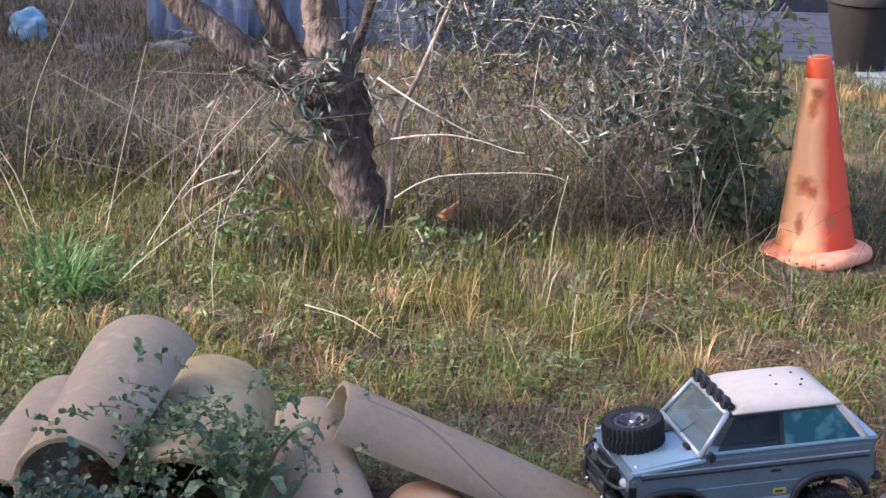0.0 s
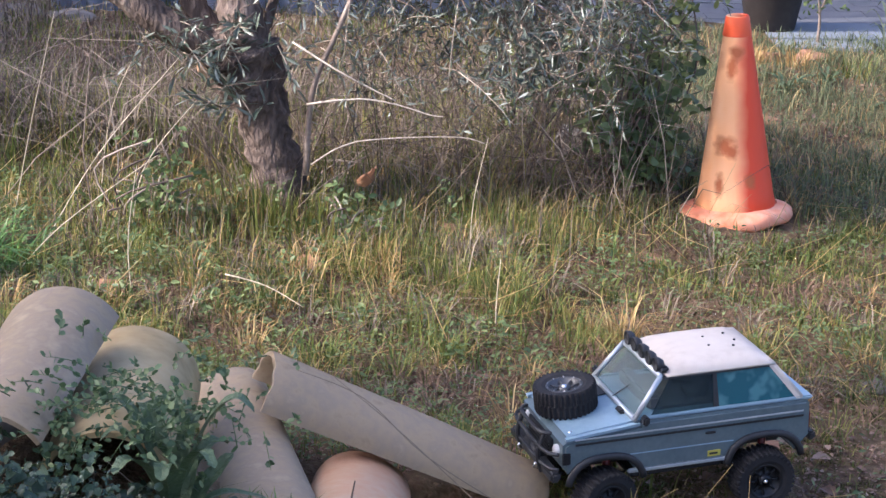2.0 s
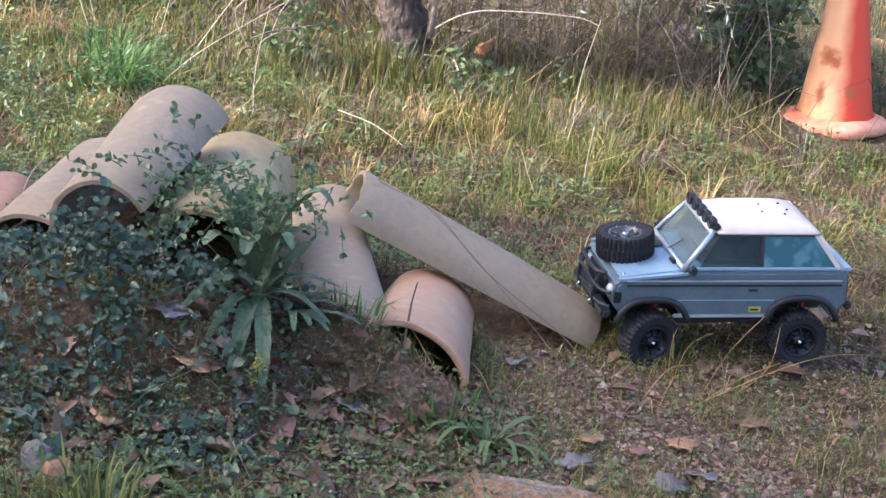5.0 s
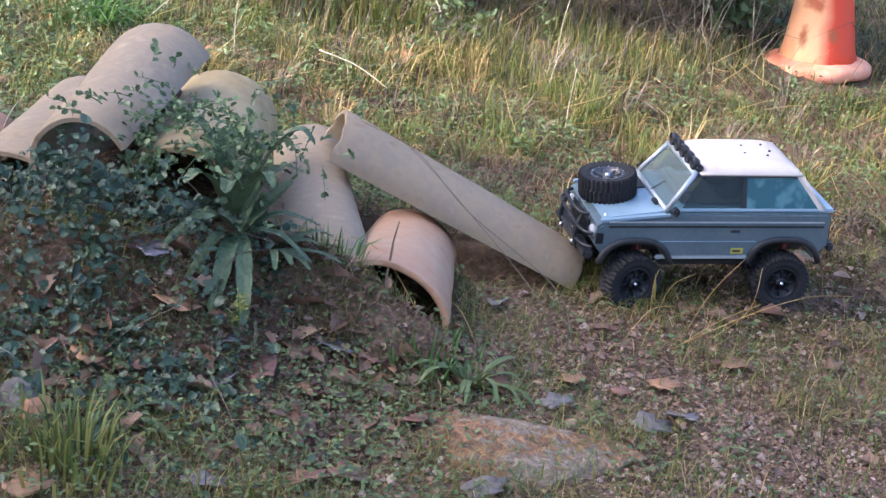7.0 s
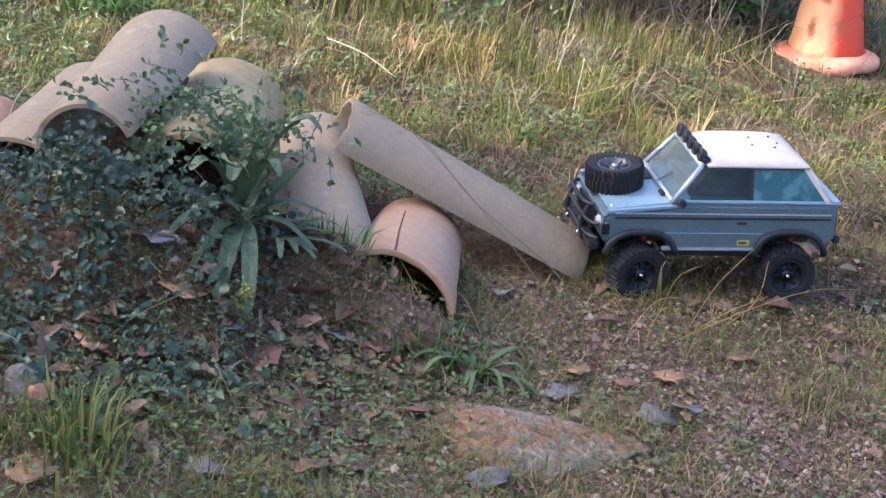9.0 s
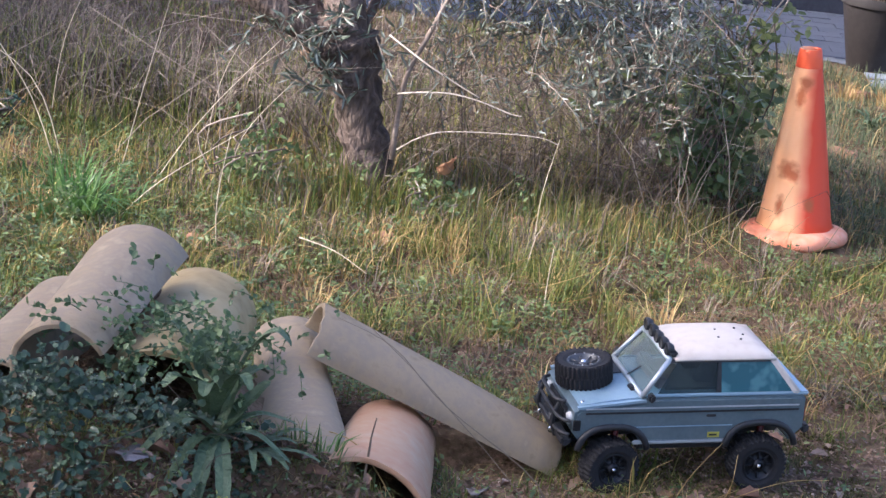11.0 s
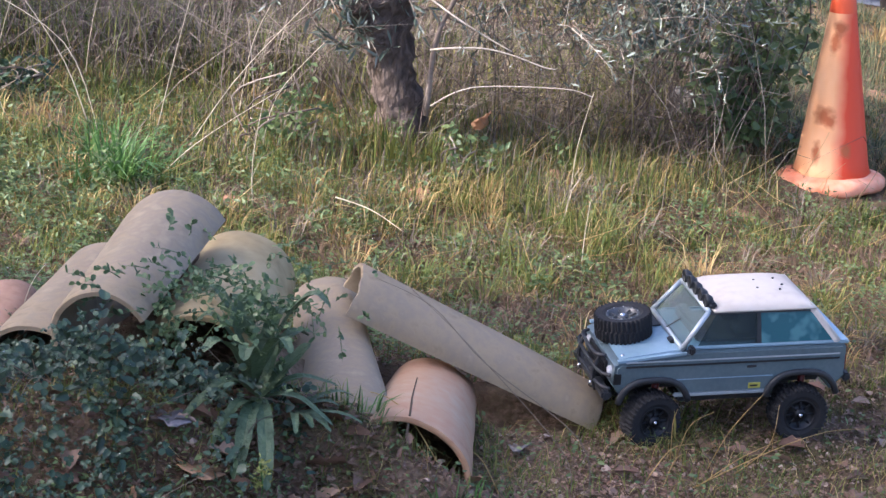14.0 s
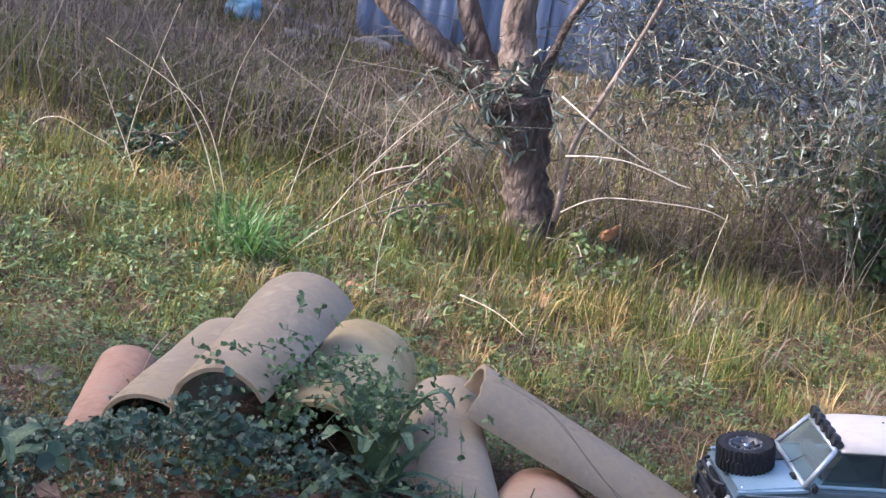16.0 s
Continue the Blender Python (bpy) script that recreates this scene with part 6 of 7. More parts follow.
        pcs_v.append((octa * rng.uniform(0.6, 1.3, (6, 3))) @ rot.T * s + q + (0, 0, s * 0.25))
        pcs_f += [tuple(6 * i + k for k in t) for t in of]
    stuff("gravel", link_mesh("gravel", np.concatenate(pcs_v).tolist(), pcs_f, M_gravel, False), "small brown and grey gravel on the worn path", "gravel")


build_litter()


# ---------------------------------------------------------------- single plants and stalks
def blade_leaf(points, width, fold=0.25, seg=9, wave=0.0):
    """One long leaf: a folded ribbon with thickness that tapers to both ends."""
    sp = spline(points, 7)
    n = len(sp)
    v, f = [], []
    for i, p in enumerate(sp):
        t = i / (n - 1)
        p = p + Vector((0, 0, wave * width * 0.9 * math.sin(i * 1.7)))
        d = (sp[min(i + 1, n - 1)] - sp[max(i - 1, 0)]).normalized()
        s = d.cross(Vector((0, 0, 1)))
        s = s.normalized() if s.length > 0.02 else Vector((1, 0, 0))
        u = s.cross(d)
        w = width * (0.25 + 0.75 * math.sin(math.pi * min(1, 0.12 + 0.86 * t)) ** 0.8) * (1 if t < 0.97 else 0.15) * (1 + wave * math.sin(i * 2.1))
        v += [tuple(p - s * w + u * w * fold), tuple(p - u * 0.0006), tuple(p + s * w + u * w * fold), tuple(p + u * 0.0006)]
    for i in range(n - 1):
        a, b = 4 * i, 4 * i + 4
        f += [(a, a + 1, b + 1, b), (a + 1, a + 2, b + 2, b + 1), (a + 2, a + 3, b + 3, b + 2), (a + 3, a, b, b + 3)]
    return v, f


def rosette(name, at, n, length, width, rise, label, mat, seed, droop=0.5, category="plant", ways=None, tip=0.98):
    r = random.Random(seed)
    z0 = h1(at[0], at[1]) + (at[2] if len(at) > 2 else 0)
    pl = thing(name, pose(at[0], at[1], z0), label, category)
    for k in range(n):
        a = ways[k] if ways else 2 * math.pi * k / n + r.uniform(-0.3, 0.3)
        L = r.uniform(*length)
        up = r.uniform(*rise)
        d = Vector((math.cos(a), math.sin(a), 0))
        b = d * 0.004
        pts = [b, b + d * L * 0.35 + Vector((0, 0, L * up * 0.55)), b + d * L * 0.72 + Vector((0, 0, L * up * 0.8 - droop * L * 0.1)), b + d * L * 0.98 + Vector((0, 0, L * up * 0.75 - droop * L * 0.4))]
        part("leaf", blade_leaf(pts, r.uniform(*width), 0.3, wave=0.05), mat, pl, smooth=False)
    return pl


# the large rough-leaved plant at the foot of the heap
def dock_plant():
    at = (-0.243, 2.325)
    z0 = h1(*at)
    pl = thing("dock_plant", pose(at[0], at[1], z0), "large rough-leaved dock plant below the roof tiles", "plant")
    for pts, w in (
            ([(0, 0, 0.02), (0.025, 0.02, 0.05), (0.062, 0.05, 0.088)], 0.015),
            ([(0, 0, 0.02), (-0.03, -0.03, 0.055), (-0.058, -0.06, 0.045), (-0.10, -0.105, 0.005)], 0.010),
            ([(0, 0, 0.02), (-0.004, -0.045, 0.018), (-0.006, -0.085, -0.012), (-0.008, -0.115, -0.052)], 0.0115),
            ([(0.004, 0, 0.02), (0.016, -0.045, 0.012), (0.027, -0.09, -0.022), (0.034, -0.12, -0.060)], 0.0105),
            ([(0, 0, 0.02), (0.05, 0.015, 0.05), (0.105, 0.035, 0.035)], 0.008),
            ([(0, 0, 0.02), (0.05, -0.005, 0.03), (0.105, -0.01, -0.005)], 0.008),
            ([(0, 0, 0.02), (0.012, 0.015, 0.06), (0.020, 0.03, 0.105)], 0.008),
            ([(0, 0, 0.01), (-0.02, -0.05, 0.03), (-0.05, -0.10, -0.02)], 0.009)):
        part("leaf", blade_leaf(pts, w * 1.05, 0.28, wave=0.06), M_dock, pl, smooth=False)


dock_plant()
rosette("dock_plant", (-0.20, 2.36, 0.0), 9, (0.05, 0.10), (0.005, 0.008), (0.1, 0.5), "narrow-leaved dock plant beside the larger one", M_dock, 31, 0.25, ways=[5.9, 5.5, 0.1, 0.5, 5.2, 6.1, 4.9, 0.8, 5.7])
rosette("dock_plant", (-0.255, 2.36, 0.0), 9, (0.06, 0.10), (0.008, 0.013), (1.0, 2.0), "upright dock plant leaning on a roof tile", M_dock, 36, 0.2)
rosette("rosette_plant", (0.094, 2.312), 26, (0.045, 0.095), (0.003, 0.0055), (0.15, 0.7), "low rosette of narrow green leaves on the path", M_herb, 32, 0.6)
rosette("rosette_plant", (-0.33, 2.02), 9, (0.06, 0.10), (0.006, 0.010), (0.1, 0.5), "low rosette of broad green leaves below the creeper", M_dock, 33, 0.7)
rosette("rosette_plant", (-0.76, 2.30, 0.03), 9, (0.07, 0.12), (0.010, 0.016), (0.3, 1.2), "leafy rough plant growing in the creeper", M_dock, 37, 0.6)
M_agave = material("agave_leaf", [(0.3, (0.09, 0.12, 0.065)), (0.5, (0.16, 0.195, 0.105)), (0.7, (0.26, 0.29, 0.175))], 0.5, scale=26, fine=150, bump=0.002, island=0.3, through_light=0.2)
rosette("agave", (1.580, 6.42), 18, (0.05, 0.095), (0.0030, 0.0048), (0.8, 2.8), "small spiky grey-green agave beside the pool", M_agave, 34, 0.0)
rosette("spiky_plant", (1.42, 5.70), 26, (0.035, 0.075), (0.003, 0.005), (0.4, 1.4), "low blue-green spiky plant on the bank", M_dock, 38, 0.3)
rosette("spiky_plant", (1.30, 6.02), 20, (0.03, 0.06), (0.003, 0.005), (0.4, 1.4), "low blue-green spiky plant on the bank", M_dock, 39, 0.3)
rosette("spiky_plant", (1.15, 5.85), 28, (0.04, 0.085), (0.003, 0.0055), (0.3, 1.2), "low grey-green spiky plant on the bank", M_dock, 35, 0.3)


def grass_clump(at, n, tall, wide, label, mat, seed, blade=(0.0026, 0.0055), lean=0.9):
    r = np.random.default_rng(seed)
    z0 = h1(at[0], at[1])
    pts = np.stack([r.normal(0, wide, n), r.normal(0, wide, n), np.full(n, -0.004)], 1)
    hd = np.arctan2(pts[:, 1], pts[:, 0]) + r.normal(0, 0.6, n)
    me = grass_blades(n, pts, r.uniform(tall * 0.55, tall, n), r.uniform(*blade, n), r.uniform(0.05, lean, n), "grass_clump", mat, 0.55, hd)
    ob = new("grass_clump", me)
    ob.matrix_basis = pose(at[0], at[1], z0)
    return tagged(ob, label, "grass clump", "", "stuff")


M_lush = material("lush_blade", [(0.15, (0.035, 0.095, 0.022)), (0.5, (0.085, 0.180, 0.045)), (0.9, (0.20, 0.32, 0.10))], 0.45, scale=4, island=0.6, through_light=0.4)
grass_clump((-0.755, 3.70), 190, 0.140, 0.036, "lush bright green grass clump in the meadow", M_lush, 1, (0.0042, 0.0070), 1.5)
grass_clump((-0.80, 3.85), 80, 0.15, 0.040, "lush green grass clump beside tall stalks", M_lush, 2, (0.0040, 0.0066), 1.2)
grass_clump((0.35, 2.80), 26, 0.10, 0.02, "sparse grass tuft beside the model car", M_grass, 3)
grass_clump((0.03, 2.335), 44, 0.075, 0.03, "grass tuft before the mouth of a roof tile", M_lush, 4)
grass_clump((-0.36, 1.90), 80, 0.10, 0.028, "taller grass tuft beside two stones", M_grass, 8)
grass_clump((-0.335, 1.845), 60, 0.09, 0.03, "yellowish grass tuft at the foot of the bank", M_grass, 9)
grass_clump((-0.44, 1.88), 50, 0.07, 0.03, "grass tuft beside reddish stones", M_grass, 5)
grass_clump((-0.22, 4.12), 170, 0.15, 0.075, "grass tuft round the foot of the olive tree", M_grass, 7)
grass_clump((1.12, 6.24), 60, 0.09, 0.03, "dry yellow grass tuft beside ochre rocks", M_dry, 11)
grass_clump((1.24, 6.22), 60, 0.08, 0.035, "dry yellow grass tuft before ochre rocks", M_dry, 12)
grass_clump((1.40, 6.15), 60, 0.09, 0.04, "thin green grass tuft beside the pool", M_grass, 13)
grass_clump((-0.115, 2.42), 26, 0.065, 0.018, "thin green grass tuft between two roof tiles", M_lush, 6)


def fallen_leaf(at, size, color, turn, label, seed):
    """One lobed dead leaf with a curled edge."""
    r = random.Random(seed)
    m = material("fallen_leaf", [(0.25, tuple(c * 0.6 for c in color)), (0.55, color), (0.85, tuple(min(1, c * 1.35) for c in color))], 0.5, scale=60, fine=240, bump=0.001, through_light=0.1)
    n = 22
    top, low = [], []
    for k in range(n):
        w = 2 * math.pi * k / n
        q = (0.84 + 0.14 * math.cos(5 * w)) * (0.88 + 0.24 * r.random())
        x, y = q * math.cos(w) * 0.62, q * math.sin(w) * 0.42
        z = 0.16 * (y * y * 4) + 0.10 * r.random() - 0.05 + 0.10 * x * x
        top.append((x * size, y * size, z * size + 0.0012))
        low.append((x * size, y * size, z * size))
    v = [(0, 0, 0.0016)] + top + [(0, 0, 0.0004)] + low
    f = []
    for k in range(n):
        l = (k + 1) % n
        f += [(0, 1 + k, 1 + l), (n + 1, n + 2 + l, n + 2 + k), (1 + k, n + 2 + k, n + 2 + l, 1 + l)]
    ob = part("fallen_leaf", (v, f), m, None, label, m=pose(at[0], at[1], h1(at[0], at[1]) + 0.010, r.uniform(-14, 14), r.uniform(-14, 14), turn))
    return tagged(ob, label, "leaf", "fallen leaves on the path")


BROWN, RED, MAUVE, GREY, OCHRE = (0.20, 0.115, 0.075), (0.25, 0.125, 0.09), (0.21, 0.185, 0.19), (0.17, 0.15, 0.145), (0.34, 0.19, 0.10)
for k, (x, y, s, c, w) in enumerate((
        (-0.100, 2.296, 0.050, MAUVE, "pale mauve-grey"), (-0.053, 2.304, 0.062, RED, "red-brown"), (0.23, 2.389, 0.052, OCHRE, "orange-brown"), (0.212, 2.292, 0.050, GREY, "grey"),
        (0.339, 2.275, 0.055, GREY, "grey"), (0.379, 2.319, 0.050, MAUVE, "mauve-grey"), (-0.177, 2.180, 0.060, RED, "red-brown"), (-0.307, 2.118, 0.062, RED, "red-brown"),
        (-0.006, 2.269, 0.045, BROWN, "brown"), (-0.300, 2.192, 0.066, OCHRE, "ochre"), (-0.120, 2.084, 0.070, BROWN, "brown"), (-0.383, 1.802, 0.06, OCHRE, "orange-brown"),
        (-0.033, 1.994, 0.058, BROWN, "dark brown"), (-0.23, 2.187, 0.045, GREY, "grey"), (0.297, 2.377, 0.035, RED, "red-brown"), (0.114, 2.638, 0.045, GREY, "dark grey"),
        (0.129, 2.0, 0.055, GREY, "grey"), (0.471, 2.555, 0.05, BROWN, "brown"), (0.465, 3.03, 0.06, OCHRE, "pale tan"), (0.62, 2.62, 0.04, BROWN, "brown"), (0.30, 3.2, 0.05, RED, "red-brown"),
        (-0.284, 2.046, 0.055, BROWN, "dark brown"), (-0.345, 2.228, 0.055, MAUVE, "dull mauve"), (-0.387, 2.102, 0.060, OCHRE, "ochre"), (-0.087, 1.958, 0.050, RED, "rust-brown"), (-0.199, 1.904, 0.050, MAUVE, "blue-grey"),
        (-0.47, 2.16, 0.055, BROWN, "brown"), (-0.14, 2.25, 0.05, BROWN, "brown"), (-0.22, 2.12, 0.05, MAUVE, "dull mauve"), (0.03, 2.16, 0.05, RED, "red-brown"), (0.36, 2.42, 0.045, OCHRE, "orange-brown"))):
    fallen_leaf((x, y), s, c, 137 * k % 360, "curled " + w + " dead leaf lying on the path", k)


def yellow_weed(at, tall, seed):
    r = random.Random(seed)
    pl = thing("small_weed", pose(at[0], at[1], h1(at[0], at[1])), "small yellow-green flowering weed on the path", "weed")
    part("stem", tube(spline([(0, 0, -0.004), (0.003, 0, tall * 0.5), (-0.002, 0, tall)], 4), 0.0011, 6), M_lush, pl)
    ends = [((r.gauss(0, 0.004), r.gauss(0, 0.004), tall * r.uniform(0.35, 1.0)), (r.gauss(0, 1), r.gauss(0, 1), 0.7), 0.016) for k in range(34)]
    P, W, U, L, Wd = leafy_twigs(ends, 4, 0.5, (0.004, 0.008), (0.002, 0.004))
    ob = tagged(new("foliage", leaf_cloud(P, W, U, L, Wd, "foliage", M_yellowleaf, "lance")), kind="stuff")
    ob.parent = pl


M_yellowleaf = material("yellow_green_leaf", [(0.2, (0.20, 0.22, 0.05)), (0.6, (0.36, 0.36, 0.10)), (0.9, (0.50, 0.46, 0.16))], 0.5, scale=5, island=0.6, through_light=0.3)
yellow_weed((-0.218, 2.206), 0.062, 1)
yellow_weed((0.76, 2.76), 0.085, 2)
yellow_weed((0.80, 2.70), 0.06, 3)


def stalk(points, r0, label, mat=None):
    return bare_branch(points, r0 * 0.82, r0 * 0.36, label, mat or M_straw, "dry_stalk", "tall dry stalks", 0.05)


def at_ground(x, y, dz=-0.01):
    return (x, y, h1(x, y) + dz)


for base, mid, top, r0 in (
        ((-0.855, 3.98), (-0.925, 3.99, 0.24), (-1.03, 4.0, 0.385), 0.0019),
        ((-0.84, 3.98), (-0.93, 4.0, 0.28), (-1.16, 4.02, 0.40), 0.0016),
        ((-0.735, 4.0), (-0.69, 4.01, 0.28), (-0.64, 4.02, 0.50), 0.0014),
        ((-0.66, 3.82), (-0.54, 3.86, 0.26), (-0.39, 3.9, 0.44), 0.0016),
        ((-0.69, 3.68), (-0.59, 3.72, 0.16), (-0.42, 3.78, 0.28), 0.0016),
        ((-1.02, 3.95), (-1.08, 3.96, 0.2), (-1.16, 3.98, 0.34), 0.0016),
        ((-1.12, 4.1), (-1.10, 4.12, 0.25), (-1.04, 4.14, 0.48), 0.0014)):
    stalk([at_ground(*base), mid, top], r0, "tall pale dry stalk standing in the meadow")
for base, mid, top, r0 in (
        ((-0.98, 4.4), (-0.95, 4.4, 0.3), (-0.86, 4.42, 0.52), 0.0014),
        ((-0.60, 4.3), (-0.57, 4.3, 0.25), (-0.49, 4.3, 0.42), 0.0016),
        ((-0.50, 4.0), (-0.47, 4.0, 0.2), (-0.37, 4.02, 0.33), 0.0016),
        ((-0.45, 3.6), (-0.455, 3.6, 0.17), (-0.44, 3.62, 0.30), 0.0016),
        ((0.17, 4.0), (0.175, 4.0, 0.14), (0.20, 4.0, 0.27), 0.0016),
        ((0.20, 3.55), (0.20, 3.55, 0.08), (0.205, 3.55, 0.16), 0.0018)):
    stalk([at_ground(*base), mid, top], r0, "tall pale dry stalk standing in the meadow")
stalk([at_ground(-1.352, 4.1), (-1.324, 4.1, 0.166), (-1.265, 4.1, 0.190), (-1.201, 4.1, 0.167), (-1.141, 4.1, 0.143), (-1.052, 4.1, 0.072)], 0.0017, "long pale bent stalk arching over the weeds")
stalk([at_ground(-1.290, 4.1), (-1.254, 4.1, 0.057), (-1.20, 4.1, 0.092), (-1.125, 4.1, 0.120), (-1.059, 4.1, 0.164)], 0.0016, "pale bent stalk leaning in the weeds")
stalk([at_ground(-0.668, 2.66), (-0.653, 2.686, 0.200), (-0.639, 2.726, 0.225)], 0.0011, "thin pale straw behind the heap")
stalk([(-0.27, 3.42, 0.165), (-0.20, 3.40, 0.152), (-0.135, 3.36, 0.128)], 0.0017, "pale straw lying across the grass")
for k, (b, w, L) in enumerate((((0.30, 2.585), 0.9, 0.13), ((0.33, 2.58), 1.2, 0.10), ((0.10, 2.45), 2.2, 0.13), ((0.02, 2.40), 2.4, 0.22))):
    d = Vector((math.cos(w), math.sin(w), 0))
    a = Vector(at_ground(*b))
    stalk([a, a + d * L * 0.5 + Vector((0, 0, L * 0.35)), a + d * L + Vector((0, 0, L * 0.30))], 0.0014, "thin bent grass stem on the path", M_dry)


for pts in (
        [(0.397, 2.66, 0.0), (0.424, 2.62, 0.094), (0.468, 2.62, 0.160)],
        [(0.347, 2.68, 0.0), (0.342, 2.65, 0.085), (0.347, 2.65, 0.112)],
        [(0.351, 2.68, 0.0), (0.366, 2.64, 0.088), (0.400, 2.64, 0.116)],
        [(0.367, 2.60, 0.0), (0.474, 2.54, 0.100), (0.558, 2.56, 0.133), (0.625, 2.58, 0.136)],
        [(0.438, 2.67, 0.0), (0.482, 2.60, 0.085), (0.493, 2.62, 0.145)],
        [(0.380, 2.61, 0.0), (0.440, 2.58, 0.070), (0.500, 2.60, 0.098)]):
    stalk(pts, 0.0011, "long dry grass stem bending before the model car", M_dry)


stalk([(0.222, 2.50, 0.02), (0.20, 2.50, 0.11), (0.056, 2.52, 0.206), (-0.027, 2.55, 0.274), (-0.114, 2.58, 0.300)], 0.0012, "long thin dark grass stem arching over the roof tiles", M_weed)
stalk([(0.195, 2.50, 0.02), (0.175, 2.50, 0.092), (0.028, 2.54, 0.226), (-0.065, 2.60, 0.283)], 0.0011, "long thin dark grass stem arching over the roof tiles", M_weed)
stalk([(-0.046, 2.420, 0.10), (-0.041, 2.424, 0.165), (-0.040, 2.425, 0.182), (-0.035, 2.425, 0.212)], 0.0026, "short dark withered stalk before the mouth of a roof tile", M_weed)

M_spray = material("creeper_spray_leaf", [(0.2, (0.05, 0.09, 0.04)), (0.5, (0.10, 0.155, 0.07)), (0.85, (0.20, 0.26, 0.12))], 0.4, scale=5, island=0.6, through_light=0.3)


# creeping sprays over the tiles
def tile_spray():
    r = random.Random(8)
    sp = thing("creeper_spray", pose(-0.30, 2.40, 0.295), "green creeper spray trailing over the clay roof tiles", "creeper")
    ends = []
    for k in range(110):
        ends.append(((r.gauss(0.01, 0.060), r.gauss(0.02, 0.06), r.gauss(0.018, 0.022)), (r.gauss(0, 1), r.gauss(-0.3, 0.8), r.gauss(0.2, 0.4)), r.uniform(0.02, 0.055)))
    for k in range(16):
        ends.append(((-0.18 + 0.012 * k + r.gauss(0, 0.006), -0.05 + r.gauss(0, 0.02), 0.045 + r.gauss(0, 0.012)), (-0.8, -0.2, r.gauss(0.2, 0.3)), 0.04))
    for k in range(24):
        ends.append(((-0.085 + r.gauss(0, 0.025), -0.045 + r.gauss(0, 0.02), -0.02 + r.gauss(0, 0.015)), (r.gauss(0, 0.6), r.gauss(-0.4, 0.5), r.gauss(0.3, 0.4)), r.uniform(0.02, 0.045)))
    tagged(part("stem_tangle", twig_lines(ends, 0.0006), M_spray, sp), kind="stuff")
    for k in range(26):
        u = r.random()
        ends.append(((0.02 + 0.07 * u + r.gauss(0, 0.014), -0.03 + r.gauss(0, 0.03), 0.03 - 0.10 * u + r.gauss(0, 0.02)), (r.gauss(0, 0.6), r.gauss(-0.3, 0.6), r.gauss(0.6, 0.4)), r.uniform(0.03, 0.06)))
    P, W, U, L, Wd = leafy_twigs(ends, 7, 0.7, (0.006, 0.013), (0.0035, 0.008))
    ob = tagged(new("foliage", leaf_cloud(P, W, U, L, Wd, "foliage", M_spray, "round")), kind="stuff")
    ob.parent = sp


tile_spray()

# ---------------------------------------------------------------- stones and odds and ends
M_rubble_brown = material("brown_grey_stone", [(0.3, (0.065, 0.052, 0.042)), (0.5, (0.135, 0.108, 0.088)), (0.72, (0.23, 0.19, 0.155))], 0.9, scale=16, fine=80, bump=0.005, stretch=(0.4, 1, 1.6))
M_flatrock = material("streaked_ochre_rock", [(0.30, (0.07, 0.05, 0.036)), (0.40, (0.155, 0.10, 0.063)), (0.47, (0.29, 0.15, 0.070)), (0.52, (0.21, 0.155, 0.105)), (0.60, (0.28, 0.225, 0.165)), (0.72, (0.14, 0.11, 0.085))], 0.92, scale=14, fine=75, bump=0.04)
rock("stone", (0.432, 4.76, 0.085), (0.055, 0.045, 0.040), M_greyrock, "grey stone half hidden in the thicket", 16.0)
rock("flat_rock", (0.142, 2.118, -0.012), (0.188, 0.145, 0.046), M_flatrock, "flat ochre rock set in the path", 1.0)
rock("stone", (-0.446, 1.985, 0.014), (0.030, 0.027, 0.030), M_greyrock, "grey-brown stone below the creeper", 2.0)
rock("stone", (-0.414, 1.962, 0.012), (0.024, 0.022, 0.027), M_redrock, "small reddish brown stone", 3.0)
rock("stone", (0.14, 4.14, 0.004), (0.044, 0.035, 0.026), M_redrock, "ochre-brown stone in the meadow grass", 4.0)
rock("clod", (-0.146, 3.88, 0.006), (0.032, 0.028, 0.024), M_redrock, "reddish clod of earth in the meadow grass", 17.0)
rock("stone", (0.074, 4.36, 0.006), (0.034, 0.03, 0.026), M_rock, "small ochre stone in the meadow grass", 5.0)
rock("stone", (0.524, 4.08, 0.0), (0.055, 0.05, 0.014), M_redrock, "flat reddish clod of earth before the cone", 6.0)
rock("flat_stone", (-0.86, 2.81, 0.004), (0.062, 0.036, 0.020), M_rubble_brown, "flat grey stone in the grass beside the heap", 19.0)
rock("clod", (-0.495, 3.607, 0.006), (0.042, 0.036, 0.026), M_redrock, "reddish clod of earth beside dry stalks", 26.0)
rock("stone", (0.431, 3.243, 0.0), (0.026, 0.022, 0.014), M_greyrock, "flat grey stone in the muddy grass", 27.0)
rock("stone", (0.619, 3.091, 0.0), (0.034, 0.024, 0.012), M_rubble_brown, "flat brown stone in the muddy ground", 28.0)
rock("stone", (0.458, 3.032, 0.0), (0.042, 0.024, 0.011), M_rubble_brown, "flat grey-brown stone in the muddy ground", 29.0)
rock("boulder", (1.90, 6.00, -0.01), (0.13, 0.09, 0.10), M_rubble_brown, "grey-brown boulder on the bank beside the pool", 7.0)
rock("boulder", (1.605, 6.11, 0.0), (0.075, 0.055, 0.05), M_redrock, "ochre rock at the edge of the pool", 8.0)
rock("boulder", (1.30, 6.33, 0.008), (0.075, 0.05, 0.036), M_redrock, "ochre rock on the bank before the terrace", 9.0)
rock("boulder", (1.17, 6.35, 0.006), (0.065, 0.05, 0.032), M_redrock, "ochre rock beside the terrace", 10.0)
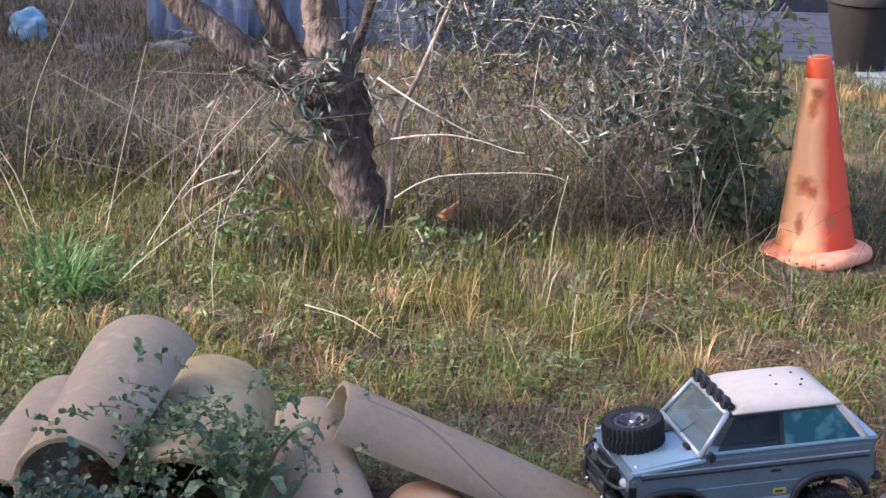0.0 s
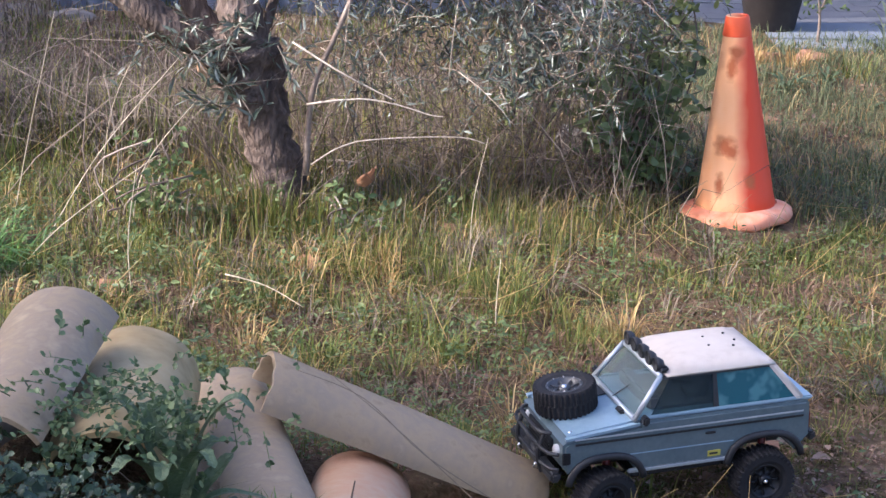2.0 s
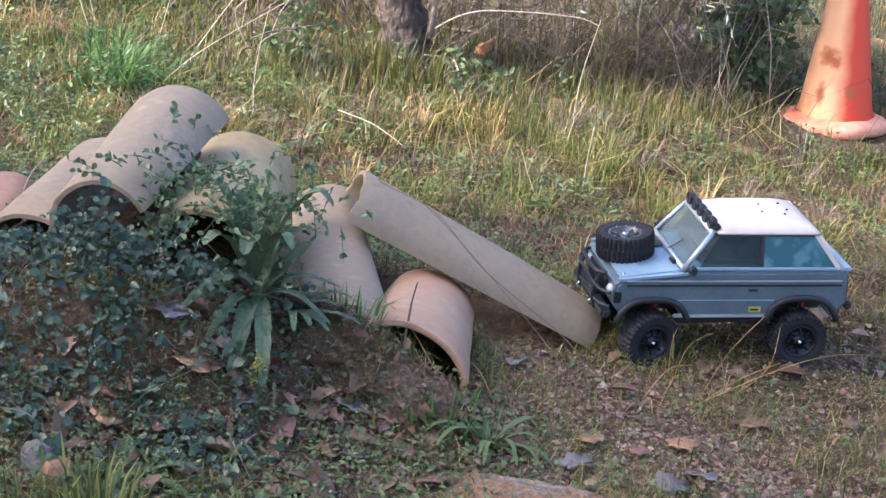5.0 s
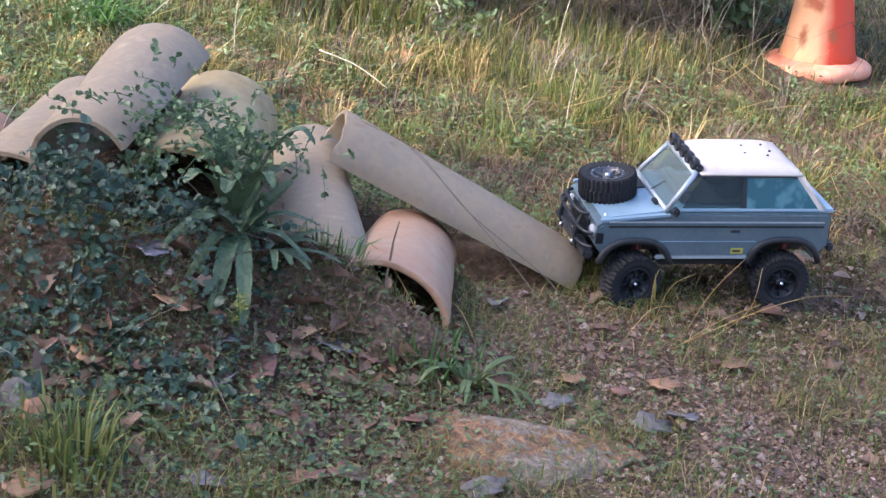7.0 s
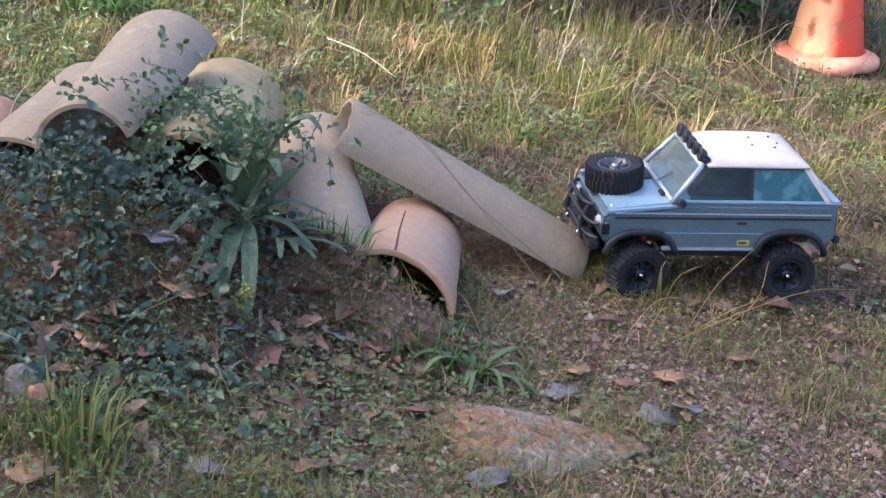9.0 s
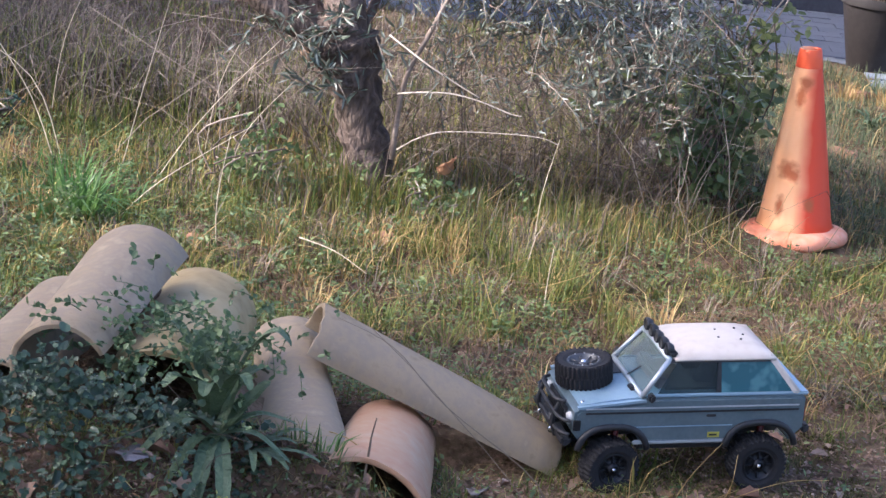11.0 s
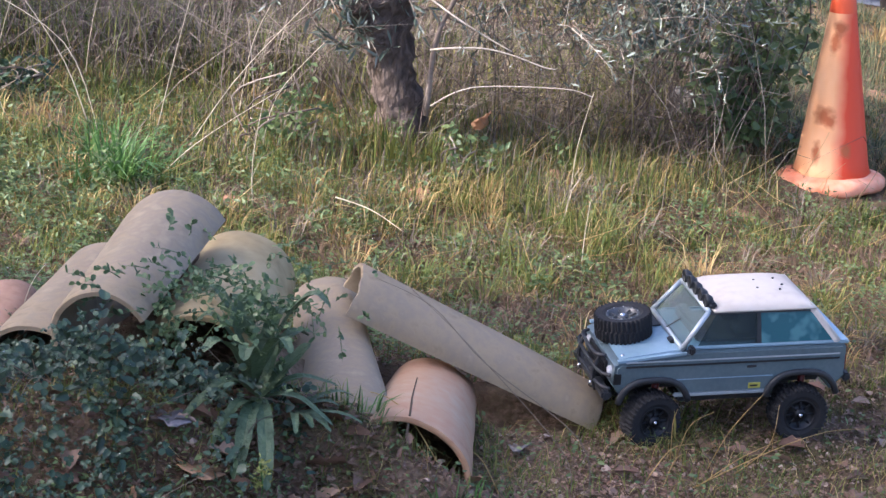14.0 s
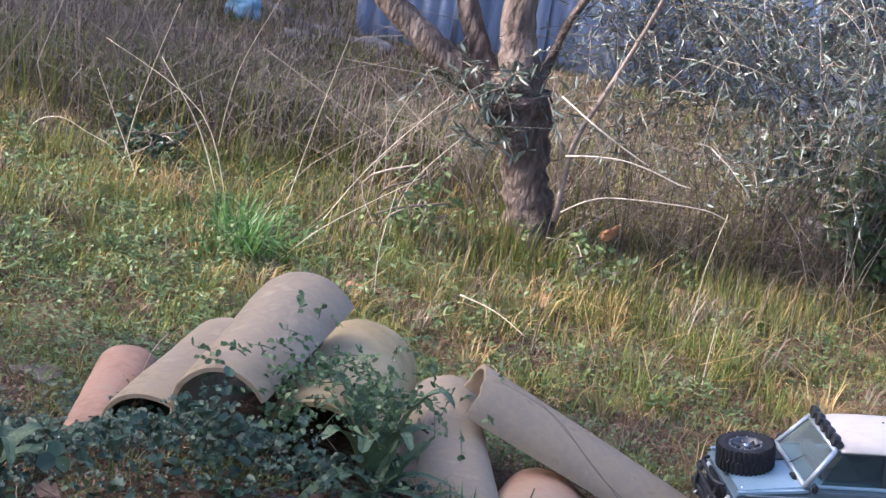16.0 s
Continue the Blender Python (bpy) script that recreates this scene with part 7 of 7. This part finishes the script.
rock("boulder", (1.72, 6.08, 0.0), (0.055, 0.05, 0.035), M_greyrock, "grey-brown rock at the corner of the pool", 18.0)
rock("flat_slab", (1.351, 5.09, 0.0), (0.10, 0.07, 0.022), M_greyrock, "flat grey stone slab on the bank", 11.0, rz=-12)
rock("stone", (1.585, 5.48, 0.01), (0.05, 0.045, 0.045), M_greyrock, "grey stone on the bank", 12.0)
rock("stone", (1.42, 4.74, 0.01), (0.03, 0.03, 0.035), M_rock, "ochre stone in the grass", 13.0)
rock("stone", (1.00, 5.42, 0.0), (0.07, 0.05, 0.02), M_redrock, "flat brown stone on the bank", 14.0)
rock("stone", (0.846, 3.37, 0.0), (0.03, 0.028, 0.018), M_greyrock, "pale stone in the grass", 15.0)
M_rubble = material("dull_rubble", [(0.2, (0.10, 0.09, 0.085)), (0.55, (0.18, 0.165, 0.155)), (0.9, (0.27, 0.25, 0.235))], 0.9, scale=10, fine=70, bump=0.005)
for k, (x, y, s) in enumerate(((-1.11, 6.28, 0.11), (-1.30, 6.42, 0.10), (-0.95, 6.25, 0.10), (-1.5, 6.5, 0.10), (-1.15, 6.10, 0.09))):
    rock("rubble", (x, y, 0.0), (s, s * 0.6, s * 0.35), M_rubble, "grey rubble heaped before the sheet fence", 20.0 + k)


def orange_leaf():
    v, f = blade_leaf([(0, 0, 0), (0.008, -0.012, 0.024), (0.024, -0.018, 0.046)], 0.022, 0.35, wave=0.12)
    m = material("orange_dead_leaf", [(0.3, (0.42, 0.22, 0.12)), (0.8, (0.62, 0.38, 0.24))], 0.6, scale=30, through_light=0.3)
    ob = part("dead_leaf", (v, f), m, None, "curled orange dead leaf caught in the grass", m=pose(-0.040, 4.16, 0.125))
    tagged(ob, category="leaf")


orange_leaf()


def crumpled(name, at, size, mat, label, category, seed):
    bm = bmesh.new()
    bmesh.ops.create_icosphere(bm, subdivisions=4, radius=1.0)
    for v in bm.verts:
        k = 1 + 0.35 * noise.noise(v.co * 1.7 + Vector((seed, 0, 0))) + 0.15 * abs(noise.noise(v.co * 5 + Vector((0, seed, 0))))
        v.co = Vector((v.co.x * k * size[0], v.co.y * k * size[1], max(-0.6, v.co.z) * k * size[2]))
    ob = part(name, bm, mat, None, label, m=pose(at[0], at[1], h1(at[0], at[1]) + size[2] * 0.55))
    return tagged(ob, label, category)


crumpled("plastic_bag", (-1.36, 6.2), (0.06, 0.05, 0.055), M_bluebag, "crumpled light blue plastic bag in the weeds", "plastic bag", 3.0)


def plant_pot():
    """A large tapered pot on the terrace edge with a drooping leafy shrub."""
    z0 = -0.045
    pot = thing("plant_pot", pose(1.285, 6.90, z0), "large dark brown tapered plant pot beside the pool", "plant pot")
    M_pot = material("dark_brown_pot", [(0.3, (0.018, 0.015, 0.014)), (0.55, (0.028, 0.023, 0.022)), (0.8, (0.045, 0.039, 0.037))], 0.7, scale=6, fine=50, bump=0.002)
    v, f = lathe([(0.001, 0.0), (0.074, 0.0), (0.080, 0.006), (0.125, 0.235), (0.134, 0.238), (0.137, 0.262), (0.134, 0.268), (0.122, 0.268), (0.118, 0.24), (0.112, 0.20)], 40)
    ob = part("shell", (v, f), M_pot, pot)
    ob.data.set_sharp_from_angle(angle=radians(35))
    part("potting_soil", lathe([(0.0001, 0.238), (0.06, 0.236), (0.1165, 0.230)], 24), M_soil, pot, "dark potting soil")
    sh = thing("potted_shrub", pose(1.285, 6.90, z0 + 0.238), "green leafy shrub growing in the dark pot", "shrub")
    r = random.Random(4)
    ends, stems = [], []
    for k in range(44):
        a = r.uniform(0, 6.28)
        q = r.random() ** 0.5 * 0.17
        top = Vector((math.cos(a) * q, math.sin(a) * q, r.uniform(0.12, 0.55)))
        stems.append(tube(spline([(r.gauss(0, 0.015), r.gauss(0, 0.015), -0.01), top * 0.5 + Vector((0, 0, 0.06)), top], 4), 0.003, 5))
        for w in range(3):
            ends.append((tuple(top), (r.gauss(0, 1), r.gauss(-0.1, 1), r.gauss(-0.2, 0.6)), r.uniform(0.08, 0.16)))
    tagged(part("stem_tangle", join(*stems), M_twig, sh), kind="stuff")
    P, W, U, L, Wd = leafy_twigs(ends, 8, 0.6, (0.025, 0.045), (0.010, 0.018))
    ob = tagged(new("foliage", leaf_cloud(P, W, U, L, Wd, "foliage", M_ivy, "round")), kind="stuff")
    ob.parent = sh


plant_pot()


def sapling():
    sp = thing("sapling", pose(1.40, 6.68, h1(1.40, 6.68)), "thin pale sapling with small yellow-green leaves", "sapling")
    part("stem", join(tube(spline([(0, 0, -0.01), (0.004, 0, 0.08), (-0.005, 0, 0.18), (0.01, 0, 0.34)], 4), [0.006 - 0.0004 * i for i in range(13)], 8),
                      tube([(0, 0, 0.10), (0.03, 0, 0.18), (0.05, 0.01, 0.30)], [0.004, 0.003, 0.0015], 6),
                      tube([(-0.002, 0, 0.14), (-0.03, 0, 0.2), (-0.04, 0, 0.29)], [0.003, 0.0025, 0.0012], 6)), M_shoot, sp, "pale bark")
    r = random.Random(2)
    ends = [((r.gauss(0, 0.025), r.gauss(0, 0.015), r.uniform(0.11, 0.33)), (r.gauss(0, 1), r.gauss(0, 1), r.gauss(0.2, 0.5)), 0.04) for k in range(40)]
    P, W, U, L, Wd = leafy_twigs(ends, 6, 0.6, (0.010, 0.020), (0.006, 0.011))
    ob = tagged(new("foliage", leaf_cloud(P, W, U, L, Wd, "foliage", M_herb, "round")), kind="stuff")
    ob.parent = sp


sapling()
